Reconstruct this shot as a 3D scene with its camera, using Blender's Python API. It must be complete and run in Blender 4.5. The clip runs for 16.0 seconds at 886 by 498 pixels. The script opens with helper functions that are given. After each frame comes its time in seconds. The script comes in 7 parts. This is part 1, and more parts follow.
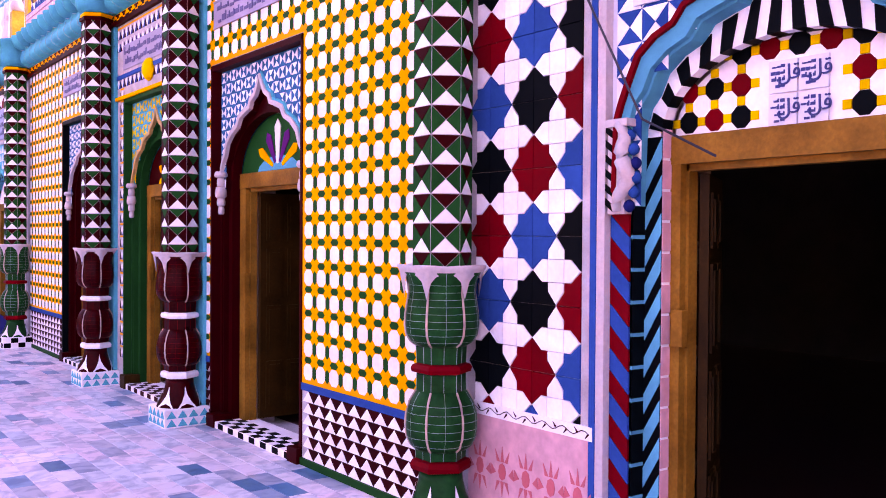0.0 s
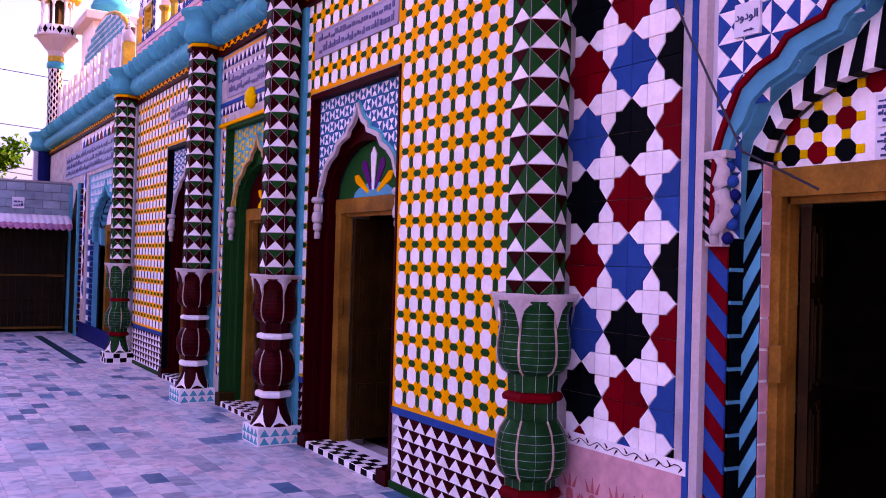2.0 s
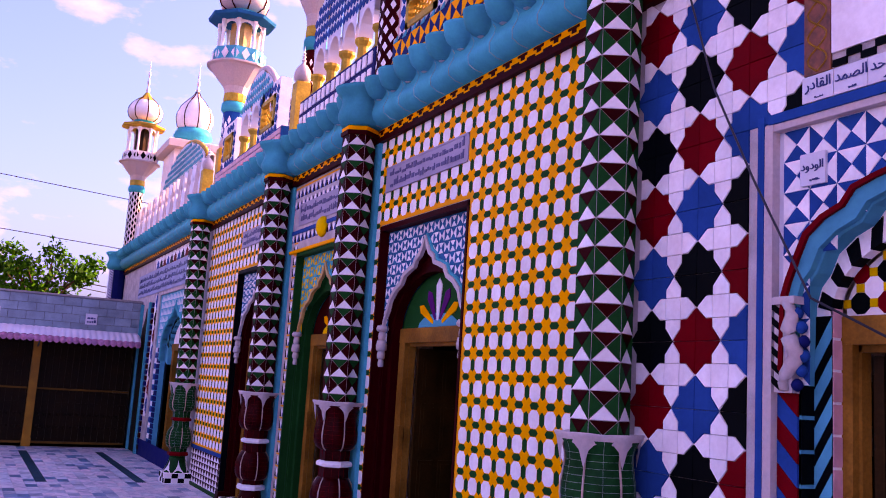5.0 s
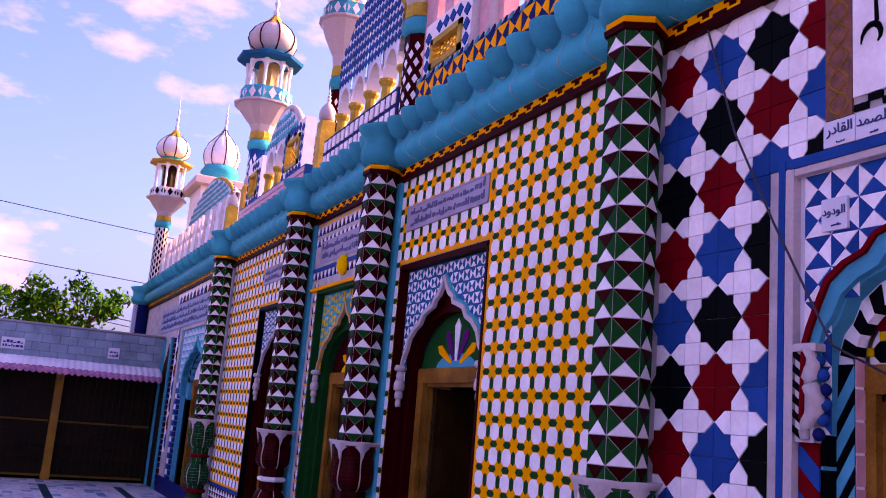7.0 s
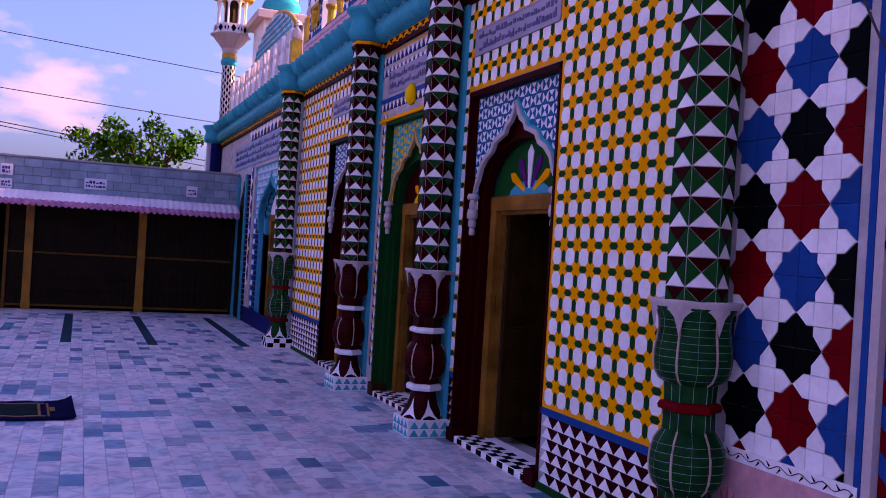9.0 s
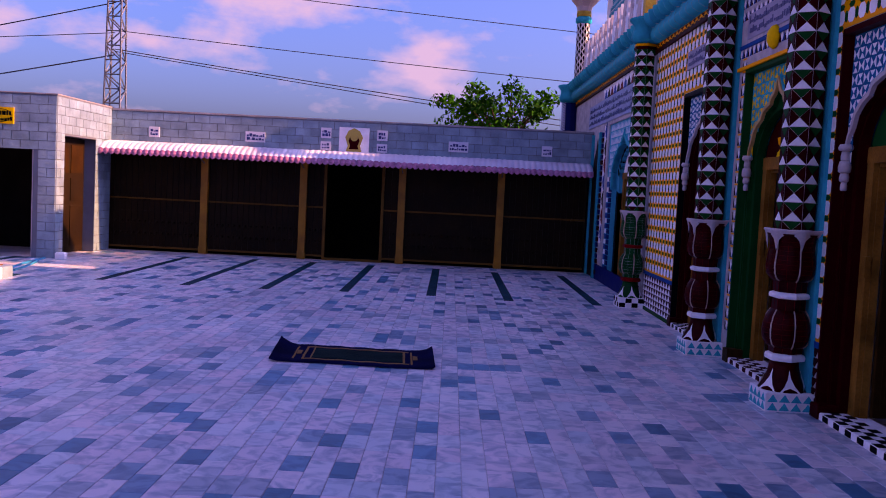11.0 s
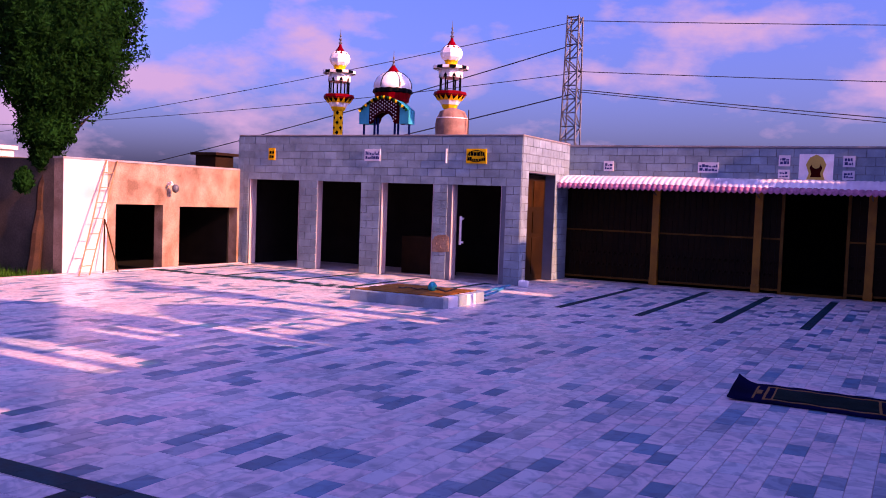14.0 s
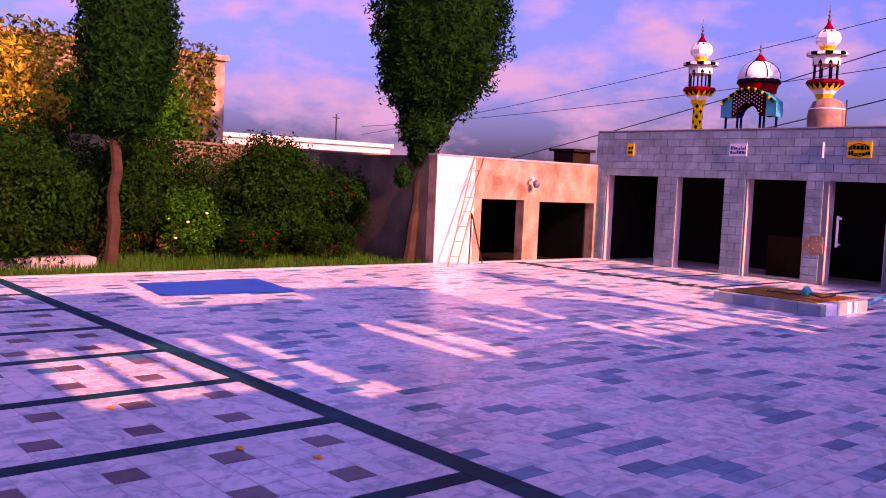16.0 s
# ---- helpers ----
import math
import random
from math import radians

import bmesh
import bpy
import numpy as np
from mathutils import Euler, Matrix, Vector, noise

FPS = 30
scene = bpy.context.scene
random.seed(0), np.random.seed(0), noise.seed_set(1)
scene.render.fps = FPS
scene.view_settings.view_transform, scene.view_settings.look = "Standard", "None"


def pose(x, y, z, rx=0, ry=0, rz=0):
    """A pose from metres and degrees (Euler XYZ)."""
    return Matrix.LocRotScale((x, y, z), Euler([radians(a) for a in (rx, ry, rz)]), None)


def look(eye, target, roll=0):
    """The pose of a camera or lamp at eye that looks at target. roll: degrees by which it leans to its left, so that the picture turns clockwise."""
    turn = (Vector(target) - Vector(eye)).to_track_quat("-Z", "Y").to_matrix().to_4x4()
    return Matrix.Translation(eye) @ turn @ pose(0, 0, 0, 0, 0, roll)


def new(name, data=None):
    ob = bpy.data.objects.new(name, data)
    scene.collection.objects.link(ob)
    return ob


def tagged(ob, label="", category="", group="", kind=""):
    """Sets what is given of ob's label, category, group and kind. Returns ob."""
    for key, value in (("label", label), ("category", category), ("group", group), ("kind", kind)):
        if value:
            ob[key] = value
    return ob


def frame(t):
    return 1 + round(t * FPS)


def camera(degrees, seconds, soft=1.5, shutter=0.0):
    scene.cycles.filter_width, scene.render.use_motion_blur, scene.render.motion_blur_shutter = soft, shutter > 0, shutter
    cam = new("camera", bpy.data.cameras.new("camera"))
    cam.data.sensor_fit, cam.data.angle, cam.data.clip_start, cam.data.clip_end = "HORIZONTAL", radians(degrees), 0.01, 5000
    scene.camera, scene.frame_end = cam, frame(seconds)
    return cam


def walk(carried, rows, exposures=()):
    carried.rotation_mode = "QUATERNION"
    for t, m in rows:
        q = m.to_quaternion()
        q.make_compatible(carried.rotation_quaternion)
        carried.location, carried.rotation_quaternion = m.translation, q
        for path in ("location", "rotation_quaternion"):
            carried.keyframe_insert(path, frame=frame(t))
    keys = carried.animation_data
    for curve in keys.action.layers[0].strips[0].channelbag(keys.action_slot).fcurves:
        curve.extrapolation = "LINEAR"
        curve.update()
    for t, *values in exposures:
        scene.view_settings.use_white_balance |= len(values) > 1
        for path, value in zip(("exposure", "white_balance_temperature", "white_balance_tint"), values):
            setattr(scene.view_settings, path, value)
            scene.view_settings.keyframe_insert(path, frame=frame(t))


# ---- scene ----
cam = camera(52.0, 16.0, 1.0)
PATH = [
    (0, (-3.036, 0.023, 1.614), (-1.841, 1.627, 1.587), 0.4),
    (0.5, (-3.053, 0.018, 1.614), (-1.906, 1.657, 1.602), 0.7),
    (1, (-3.07, 0.019, 1.614), (-1.96, 1.682, 1.61), 1.0),
    (1.5, (-3.094, 0.01, 1.617), (-2.034, 1.706, 1.623), 1.4),
    (2, (-3.102, -0.001, 1.617), (-2.065, 1.709, 1.646), 1.6),
    (2.5, (-3.114, 0.001, 1.616), (-2.14, 1.748, 1.63), 2.0),
    (3, (-3.129, 0.01, 1.624), (-2.209, 1.786, 1.636), 2.0),
    (3.5, (-3.15, 0.006, 1.629), (-2.248, 1.79, 1.677), 2.5),
    (4, (-3.158, -0.021, 1.64), (-2.268, 1.767, 1.749), 2.9),
    (4.5, (-3.169, -0.038, 1.65), (-2.276, 1.741, 1.844), 3.3),
    (5, (-3.179, -0.06, 1.654), (-2.278, 1.7, 1.953), 3.6),
    (5.2, (-3.175, -0.075, 1.655), (-2.275, 1.678, 1.997), 3.7),
    (7.3, (-3.132, -0.057, 1.663), (-2.296, 1.719, 2.043), 4.7),
    (7.5, (-3.128, -0.056, 1.66), (-2.304, 1.737, 1.983), 4.5),
    (8, (-3.116, -0.05, 1.645), (-2.287, 1.761, 1.835), 4.2),
    (8.2, (-3.113, -0.039, 1.642), (-2.282, 1.773, 1.797), 4.3),
    (10.3, (-3.116, 0.192, 1.634), (-2.799, 2.162, 1.494), 1.7),
    (10.5, (-3.087, 0.205, 1.636), (-2.858, 2.187, 1.501), 2.0),
    (11, (-2.991, 0.207, 1.647), (-3.003, 2.202, 1.516), 2.9),
    (11.5, (-2.978, 0.202, 1.652), (-3.211, 2.184, 1.513), 1.8),
    (12, (-2.991, 0.19, 1.658), (-3.417, 2.139, 1.517), 1.7),
    (12.5, (-2.999, 0.202, 1.662), (-3.563, 2.117, 1.536), 1.6),
    (13, (-3.001, 0.186, 1.662), (-3.669, 2.068, 1.544), 1.8),
    (13.5, (-3.03, 0.159, 1.663), (-3.793, 2.004, 1.548), 2.1),
    (14, (-3.101, 0.158, 1.669), (-4.038, 1.922, 1.562), 2.1),
    (14.5, (-3.167, 0.131, 1.67), (-4.262, 1.802, 1.576), 2.6),
    (15, (-3.247, 0.111, 1.663), (-4.508, 1.658, 1.546), 2.5),
    (15.5, (-3.322, 0.127, 1.662), (-4.69, 1.58, 1.52), 2.0),
    (16, (-3.398, 0.098, 1.66), (-4.913, 1.395, 1.514), 2.5),
]
EXPOSURES = [(0, 3.9, 14300, 30), (1.5, 3.22, 11900, 39), (3.5, 2.7, 9900, 44), (5, 2.62, 9500, 37), (8, 2.22, 8900, 28), (10.5, 1.52, 7500, 26), (12.5, 1.27, 7200, 44), (13.5, 1.24, 7000, 48), (14.5, 1.08, 6700, 50), (15.5, 1.1, 6900, 57), (16, 1.2, 7700, 74)]
walk(cam, [(t, look(eye, target, roll)) for t, eye, target, roll in PATH], EXPOSURES)

# ---- world and sun ----
SUN_ELEV, SUN_AZ = radians(26.9), radians(-3)      # the sun stands behind the mosque, low over its roof
w = bpy.data.worlds.new("evening_sky")
scene.world = w
w.use_nodes = True
wn, wl = w.node_tree.nodes, w.node_tree.links
bg = wn["Background"]
sky = wn.new("ShaderNodeTexSky")
sky.sky_type = "NISHITA"
sky.sun_disc = False
sky.sun_elevation, sky.sun_rotation = SUN_ELEV, radians(90) - SUN_AZ
sky.air_density, sky.dust_density, sky.ozone_density = 1.0, 5.0, 5.0
tc = wn.new("ShaderNodeTexCoord")
stretch = wn.new("ShaderNodeMapping")
stretch.inputs["Scale"].default_value = (1.0, 1.0, 2.2)
wl.new(tc.outputs["Generated"], stretch.inputs[0])
puffs = wn.new("ShaderNodeTexNoise")
puffs.inputs["Scale"].default_value, puffs.inputs["Detail"].default_value, puffs.inputs["Roughness"].default_value = 7.5, 8, 0.55
wl.new(stretch.outputs[0], puffs.inputs["Vector"])
cut = wn.new("ShaderNodeValToRGB")
cut.color_ramp.elements[0].position, cut.color_ramp.elements[1].position = 0.51, 0.68
cut.color_ramp.elements[1].color = (0.88, 0.88, 0.88, 1)
side = wn.new("ShaderNodeSeparateXYZ")
wl.new(tc.outputs["Generated"], side.inputs[0])
drift = wn.new("ShaderNodeMath")                 # more cloud towards the west
drift.operation, drift.inputs[1].default_value = "MULTIPLY_ADD", -0.06
wl.new(side.outputs["X"], drift.inputs[0])
wl.new(puffs.outputs[0], drift.inputs[2])
wl.new(drift.outputs[0], cut.inputs[0])
cloud = wn.new("ShaderNodeMixRGB")
cloud.inputs["Color2"].default_value = (2.3, 1.65, 2.45, 1)
wl.new(cut.outputs[0], cloud.inputs["Fac"])
deep = wn.new("ShaderNodeHueSaturation")
deep.inputs["Saturation"].default_value = 1.15
wl.new(sky.outputs[0], deep.inputs["Color"])
violet = wn.new("ShaderNodeMixRGB")              # the dusk sky leans to violet
violet.blend_type, violet.inputs["Fac"].default_value = "MULTIPLY", 1.0
violet.inputs["Color2"].default_value = (0.66, 0.62, 1.12, 1)
wl.new(deep.outputs[0], violet.inputs["Color1"])
wl.new(violet.outputs[0], cloud.inputs["Color1"])
wl.new(cloud.outputs[0], bg.inputs[0])
bg.inputs[1].default_value = 0.125
sun = new("sun", bpy.data.lights.new("sun", "SUN"))
sun.data.energy, sun.data.angle, sun.data.color = 4.8, radians(0.5), (1.0, 0.49, 0.24)
sun.matrix_world = look((20 * math.cos(SUN_ELEV), 20 * math.sin(SUN_AZ), 20 * math.sin(SUN_ELEV)), (0, 0, 0))

# ---- materials ----


def mat(name, col, rough=0.4, metal=0.0, var=0.12, scale=3.0, fine=70.0, bump=0.1, rnd=0.0, island=0.0, col2=None, spec=0.3):
    """A surface with stains at a large scale and grain at a small one; rnd and island vary it from piece to piece."""
    m = bpy.data.materials.new(name)
    m.use_nodes = True
    n, l = m.node_tree.nodes, m.node_tree.links
    b = n["Principled BSDF"]
    geo = n.new("ShaderNodeNewGeometry")
    big, small = n.new("ShaderNodeTexNoise"), n.new("ShaderNodeTexNoise")
    big.inputs["Scale"].default_value, big.inputs["Detail"].default_value = scale, 5
    small.inputs["Scale"].default_value, small.inputs["Detail"].default_value = fine, 3
    for t in (big, small):
        l.new(geo.outputs["Position"], t.inputs["Vector"])
    mix = n.new("ShaderNodeMixRGB")
    mix.inputs[1].default_value = (*[c * (1 - var) for c in col], 1)
    other = col2 or [min(1, c * (1 + var)) for c in col]
    mix.inputs[2].default_value = (*other, 1)
    ramp = n.new("ShaderNodeMapRange")
    ramp.inputs["From Min"].default_value, ramp.inputs["From Max"].default_value = 0.32, 0.68
    l.new(big.outputs[0], ramp.inputs[0])
    l.new(ramp.outputs[0], mix.inputs[0])
    last = mix.outputs[0]
    grain = n.new("ShaderNodeMixRGB")
    grain.blend_type = "MULTIPLY"
    grain.inputs[0].default_value = min(1, var * 1.6)
    l.new(last, grain.inputs[1])
    l.new(small.outputs[0], grain.inputs[2])
    last = grain.outputs[0]
    if rnd or island:
        source = n.new("ShaderNodeObjectInfo").outputs["Random"] if rnd else geo.outputs["Random Per Island"]
        hsv = n.new("ShaderNodeHueSaturation")
        span = n.new("ShaderNodeMapRange")
        k = rnd or island
        span.inputs["To Min"].default_value, span.inputs["To Max"].default_value = 1 - k, 1 + k * 0.5
        l.new(source, span.inputs[0])
        l.new(span.outputs[0], hsv.inputs["Value"])
        l.new(last, hsv.inputs["Color"])
        last = hsv.outputs[0]
    l.new(last, b.inputs["Base Color"])
    rr = n.new("ShaderNodeMapRange")
    rr.inputs["To Min"].default_value, rr.inputs["To Max"].default_value = max(0.03, rough - 0.1), min(1, rough + 0.12)
    l.new(big.outputs[0], rr.inputs[0])
    l.new(rr.outputs[0], b.inputs["Roughness"])
    b.inputs["Metallic"].default_value = metal
    b.inputs["Specular IOR Level"].default_value = spec
    bp = n.new("ShaderNodeBump")
    bp.inputs["Strength"].default_value, bp.inputs["Distance"].default_value = bump, 0.01
    l.new(small.outputs[0], bp.inputs["Height"])
    l.new(bp.outputs[0], b.inputs["Normal"])
    return m


def glaze(name, col, rough=0.22, rnd=0.22):
    return mat(name, col, rough + 0.22, var=0.10, scale=5, fine=40, bump=0.05, rnd=rnd, spec=0.02)


WHITE = glaze("white_glaze", (0.96, 0.89, 0.91), 0.25, 0.09)
ORANGE = mat("orange_glaze", (1.0, 0.37, 0.0), 0.44, var=0.02, scale=5, fine=40, bump=0.05, rnd=0.05, spec=0.02)
YELLOW = glaze("yellow_glaze", (0.86, 0.50, 0.004))
OLDYELLOW = mat("faded_yellow_paint", (0.58, 0.38, 0.05), 0.5, var=0.3, scale=5, fine=40, bump=0.15, spec=0.1)
GREEN = glaze("green_glaze", (0.0008, 0.062, 0.013))
MAROON = glaze("maroon_glaze", (0.034, 0.0005, 0.0016))
RED = glaze("red_glaze", (0.17, 0.0012, 0.005))
BLUE = glaze("blue_glaze", (0.0, 0.062, 0.27))
NAVY = glaze("navy_glaze", (0.004, 0.012, 0.10))
BLACK = glaze("black_glaze", (0.0015, 0.003, 0.004))
TEAL = glaze("turquoise_glaze", (0.0, 0.36, 0.45))
SKYBLUE = glaze("light_blue_glaze", (0.02, 0.36, 0.50))
DEEPTEAL = glaze("deep_teal_glaze", (0.0, 0.13, 0.30))
GLOSSGREEN = mat("glossy_green_glaze", (0.0008, 0.062, 0.015), 0.30, var=0.35, scale=9, fine=30, bump=0.06, spec=0.04)
GLOSSMAROON = mat("glossy_maroon_glaze", (0.045, 0.0006, 0.002), 0.30, var=0.35, scale=9, fine=30, bump=0.06, spec=0.04)
CREAM = mat("cream_joint", (0.62, 0.44, 0.36), 0.7, var=0.3, scale=9, fine=60, bump=0.3)
PALEJOINT = mat("pale_joint", (0.30, 0.42, 0.40), 0.7, var=0.3, scale=9, fine=60)
PURPLE = glaze("purple_glaze", (0.13, 0.01, 0.16))
PINK = mat("pink_tile", (0.72, 0.36, 0.40), 0.35, var=0.16, scale=9, fine=30)
ROSE = mat("rose_motif", (0.62, 0.12, 0.14), 0.4)
GROUT = mat("pale_grout", (0.55, 0.49, 0.50), 0.8, var=0.25, scale=6, fine=120, bump=0.3)
PLASTER = mat("white_moulding", (0.70, 0.62, 0.64), 0.55, var=0.2, scale=7, fine=50, bump=0.25, col2=(0.62, 0.50, 0.50))
WOOD = mat("door_wood", (0.30, 0.12, 0.015), 0.5, var=0.35, scale=4, fine=55, bump=0.25, col2=(0.42, 0.18, 0.025), spec=0.08)
# dark wood; on the open leaves the hall's shade is part of the colour
LEAFWOOD = mat("dark_shaded_wood", (0.040, 0.017, 0.003), 0.5, var=0.35, scale=4, fine=55, bump=0.2, spec=0.06)
PALEWOOD = mat("pale_weathered_wood", (0.42, 0.25, 0.13), 0.8, var=0.3, scale=6, fine=50, bump=0.3)
METAL = mat("brass", (0.6, 0.42, 0.1), 0.35, metal=0.8)
STEEL = mat("galvanised_steel", (0.14, 0.15, 0.18), 0.55, metal=0.5)
WIRE = mat("wire_sheath", (0.03, 0.03, 0.045), 0.6)
# very dark plaster, the hall's lack of light painted into it
DARKIN = mat("room_shade_plaster", (0.03, 0.026, 0.025), 0.9, var=0.3)
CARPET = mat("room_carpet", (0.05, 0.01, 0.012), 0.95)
INK = mat("ink_blue_letters", (0.01, 0.03, 0.16), 0.4)
PLATE = mat("letter_plate", (0.66, 0.66, 0.74), 0.35, var=0.08)
PANELGREY = mat("carved_grey_panel", (0.36, 0.33, 0.44), 0.5, var=0.15, spec=0.15)
PANELBLUE = mat("pale_blue_panel", (0.30, 0.36, 0.55), 0.5, var=0.15, spec=0.1)
PANELINK = mat("carved_letters", (0.09, 0.09, 0.20), 0.5, spec=0.15)
GREYTILE = mat("grey_wall_tile", (0.24, 0.345, 0.42), 0.5, var=0.22, scale=3.5, fine=45, bump=0.15, rnd=0.16)
GREYGROUT = mat("wall_grout", (0.15, 0.17, 0.21), 0.85)
PALEWALL = mat("weathered_pink_plaster", (0.42, 0.25, 0.15), 0.85, var=0.4, scale=2.6, fine=35, bump=0.35, col2=(0.60, 0.42, 0.29))
WHITEWASH = mat("whitewash", (0.72, 0.62, 0.58), 0.85, var=0.2, scale=1.8, bump=0.3)
OLDWALL = mat("grey_cement_wall", (0.19, 0.145, 0.10), 0.9, var=0.45, scale=1.3, fine=25, bump=0.5)
OLDSIDE = mat("brown_stained_cement", (0.15, 0.11, 0.075), 0.9, var=0.4, scale=1.6, fine=25, bump=0.5)
CONCRETE = mat("concrete", (0.36, 0.33, 0.34), 0.85, var=0.25, scale=2, bump=0.3)
AWNING = mat("pink_awning_sheet", (0.74, 0.64, 0.76), 0.45, var=0.14, scale=1.2, fine=90, col2=(0.86, 0.82, 0.88))
AWNDARK = mat("magenta_awning_edge", (0.58, 0.22, 0.40), 0.45, var=0.3, scale=14, fine=60)
OCHREMOULD = mat("ochre_moulding", (0.62, 0.36, 0.12), 0.5, var=0.25, scale=7, fine=50, bump=0.2)
GOLD = mat("ochre_post_paint", (0.40, 0.17, 0.006), 0.5, var=0.3)
# ochre rails and dark screen wood, both darkened to hold the awning's shade
RAILWOOD = mat("shaded_brown_rail", (0.16, 0.075, 0.012), 0.6, var=0.3, spec=0.1)
SCREEN = mat("dark_shaded_screen", (0.020, 0.010, 0.003), 0.6, var=0.3, spec=0.1)
# near-black plaster: the shade of deep interiors is put into its colour
SHADEWALL = mat("shade_black_plaster", (0.010, 0.009, 0.008), 0.9, var=0.3, spec=0.1)
GRASS = mat("grass_blade", (0.035, 0.12, 0.010), 0.85, spec=0.05, var=0.4, scale=1.2, fine=20, island=0.4)
EARTH = mat("garden_soil", (0.06, 0.055, 0.025), 0.95, var=0.4, scale=0.9, fine=12, bump=0.5)
FARLAND = mat("far_fields", (0.10, 0.10, 0.06), 0.95, var=0.35, scale=0.05, fine=1.0)
BARK = mat("bark", (0.05, 0.025, 0.013), 0.9, var=0.35, scale=6, fine=30, bump=0.6)
CYPRESS = mat("cypress_leaf", (0.005, 0.034, 0.004), 0.8, var=0.3, scale=2, island=0.5, spec=0.03)
LEAF = mat("bush_leaf", (0.022, 0.13, 0.002), 0.7, var=0.35, scale=1.5, island=0.55, spec=0.05)
# bright yellow because warm sunlight is put into this leaf colour
PALELEAF = mat("sunlit_yellow_leaf", (0.42, 0.33, 0.02), 0.7, var=0.35, scale=1.5, island=0.45, spec=0.05)
IVYLEAF = mat("ivy_leaf", (0.10, 0.11, 0.006), 0.7, var=0.5, scale=2.5, island=0.6, spec=0.05)
BLUETARP = mat("blue_plastic_mat", (0.005, 0.08, 0.45), 0.5, var=0.15)
RUG = mat("navy_rug", (0.004, 0.006, 0.05), 0.95, spec=0.02, var=0.4, fine=220, bump=0.5)
RUGPATTERN = mat("rug_pattern", (0.012, 0.03, 0.03), 0.95, spec=0.02, var=0.3, fine=200, bump=0.5)
RUGGOLD = mat("rug_gold", (0.25, 0.13, 0.03), 0.95)
RUGRED = mat("rug_red", (0.30, 0.03, 0.02), 0.95)


def marble(name, pale, dark, split, rnd):
    """Marble slabs: most pale, some grey-blue, veined."""
    m = mat(name, pale, 0.34, var=0.10, scale=2.0, fine=26, bump=0.06)
    n, l = m.node_tree.nodes, m.node_tree.links
    b = n["Principled BSDF"]
    old = b.inputs["Base Color"].links[0].from_socket
    geo = n.new("ShaderNodeNewGeometry")
    rand = n.new("ShaderNodeObjectInfo").outputs["Random"] if rnd else geo.outputs["Random Per Island"]
    pick = n.new("ShaderNodeValToRGB")
    e = pick.color_ramp.elements
    e[0].position, e[1].position = 0.0, 1.0
    e[0].color, e[1].color = (*dark, 1), (*pale, 1)
    rose, white, ash = [a * b for a, b in zip(pale, (1.0, 0.86, 0.90))], pale, [a * b for a, b in zip(pale, (0.72, 0.86, 0.92))]
    for p, c in ((split * 0.4, [a * 1.6 for a in dark]), (split, [a * 0.5 + c * 0.5 for a, c in zip(dark, pale)]), (split + 0.06, ash),
                 (split + 0.2, white), (0.52, rose), (0.64, ash), (0.74, white), (0.86, rose)):
        x = pick.color_ramp.elements.new(p)
        x.color = (*c, 1)
    l.new(rand, pick.inputs[0])
    vein = n.new("ShaderNodeTexNoise")
    vein.inputs["Scale"].default_value, vein.inputs["Detail"].default_value, vein.inputs["Distortion"].default_value = 5.0, 9, 1.6
    shift = n.new("ShaderNodeVectorMath")
    shift.operation = "MULTIPLY_ADD"
    shift.inputs[1].default_value = (1, 1, 1)
    comb = n.new("ShaderNodeCombineXYZ")
    big = n.new("ShaderNodeMath")
    big.operation = "MULTIPLY"
    big.inputs[1].default_value = 90
    l.new(rand, big.inputs[0])
    l.new(big.outputs[0], comb.inputs[2])
    l.new(geo.outputs["Position"], shift.inputs[0])
    l.new(comb.outputs[0], shift.inputs[2])
    l.new(shift.outputs[0], vein.inputs["Vector"])
    vr = n.new("ShaderNodeValToRGB")
    vr.color_ramp.elements[0].position, vr.color_ramp.elements[1].position = 0.36, 0.56
    vr.color_ramp.elements[0].color, vr.color_ramp.elements[1].color = (0.40, 0.52, 0.62, 1), (1, 1, 1, 1)
    l.new(vein.outputs[0], vr.inputs[0])
    mul = n.new("ShaderNodeMixRGB")
    mul.blend_type, mul.inputs[0].default_value = "MULTIPLY", 0.85
    l.new(pick.outputs[0], mul.inputs[1])
    l.new(vr.outputs[0], mul.inputs[2])
    stain = n.new("ShaderNodeTexNoise")
    stain.inputs["Scale"].default_value, stain.inputs["Detail"].default_value = 0.8, 6
    l.new(geo.outputs["Position"], stain.inputs["Vector"])
    sr = n.new("ShaderNodeValToRGB")
    sr.color_ramp.elements[0].position, sr.color_ramp.elements[1].position = 0.38, 0.6
    sr.color_ramp.elements[0].color, sr.color_ramp.elements[1].color = (0.74, 0.80, 0.82, 1), (1, 1, 1, 1)
    l.new(stain.outputs[0], sr.inputs[0])
    worn = n.new("ShaderNodeMixRGB")
    worn.blend_type, worn.inputs[0].default_value = "MULTIPLY", 0.8
    l.new(mul.outputs[0], worn.inputs[1])
    l.new(sr.outputs[0], worn.inputs[2])
    l.new(worn.outputs[0], b.inputs["Base Color"])
    n.remove(old.node)
    return m


MARBLE1 = marble("marble_slab", (0.84, 0.76, 0.78), (0.035, 0.16, 0.27), 0.19, True)
MARBLE = marble("marble_paving", (0.84, 0.76, 0.78), (0.035, 0.16, 0.27), 0.19, False)
MARBLE_DARK = mat("dark_marble_line", (0.004, 0.060, 0.085), 0.55, var=0.4, scale=4, fine=30, island=0.3, spec=0.06)
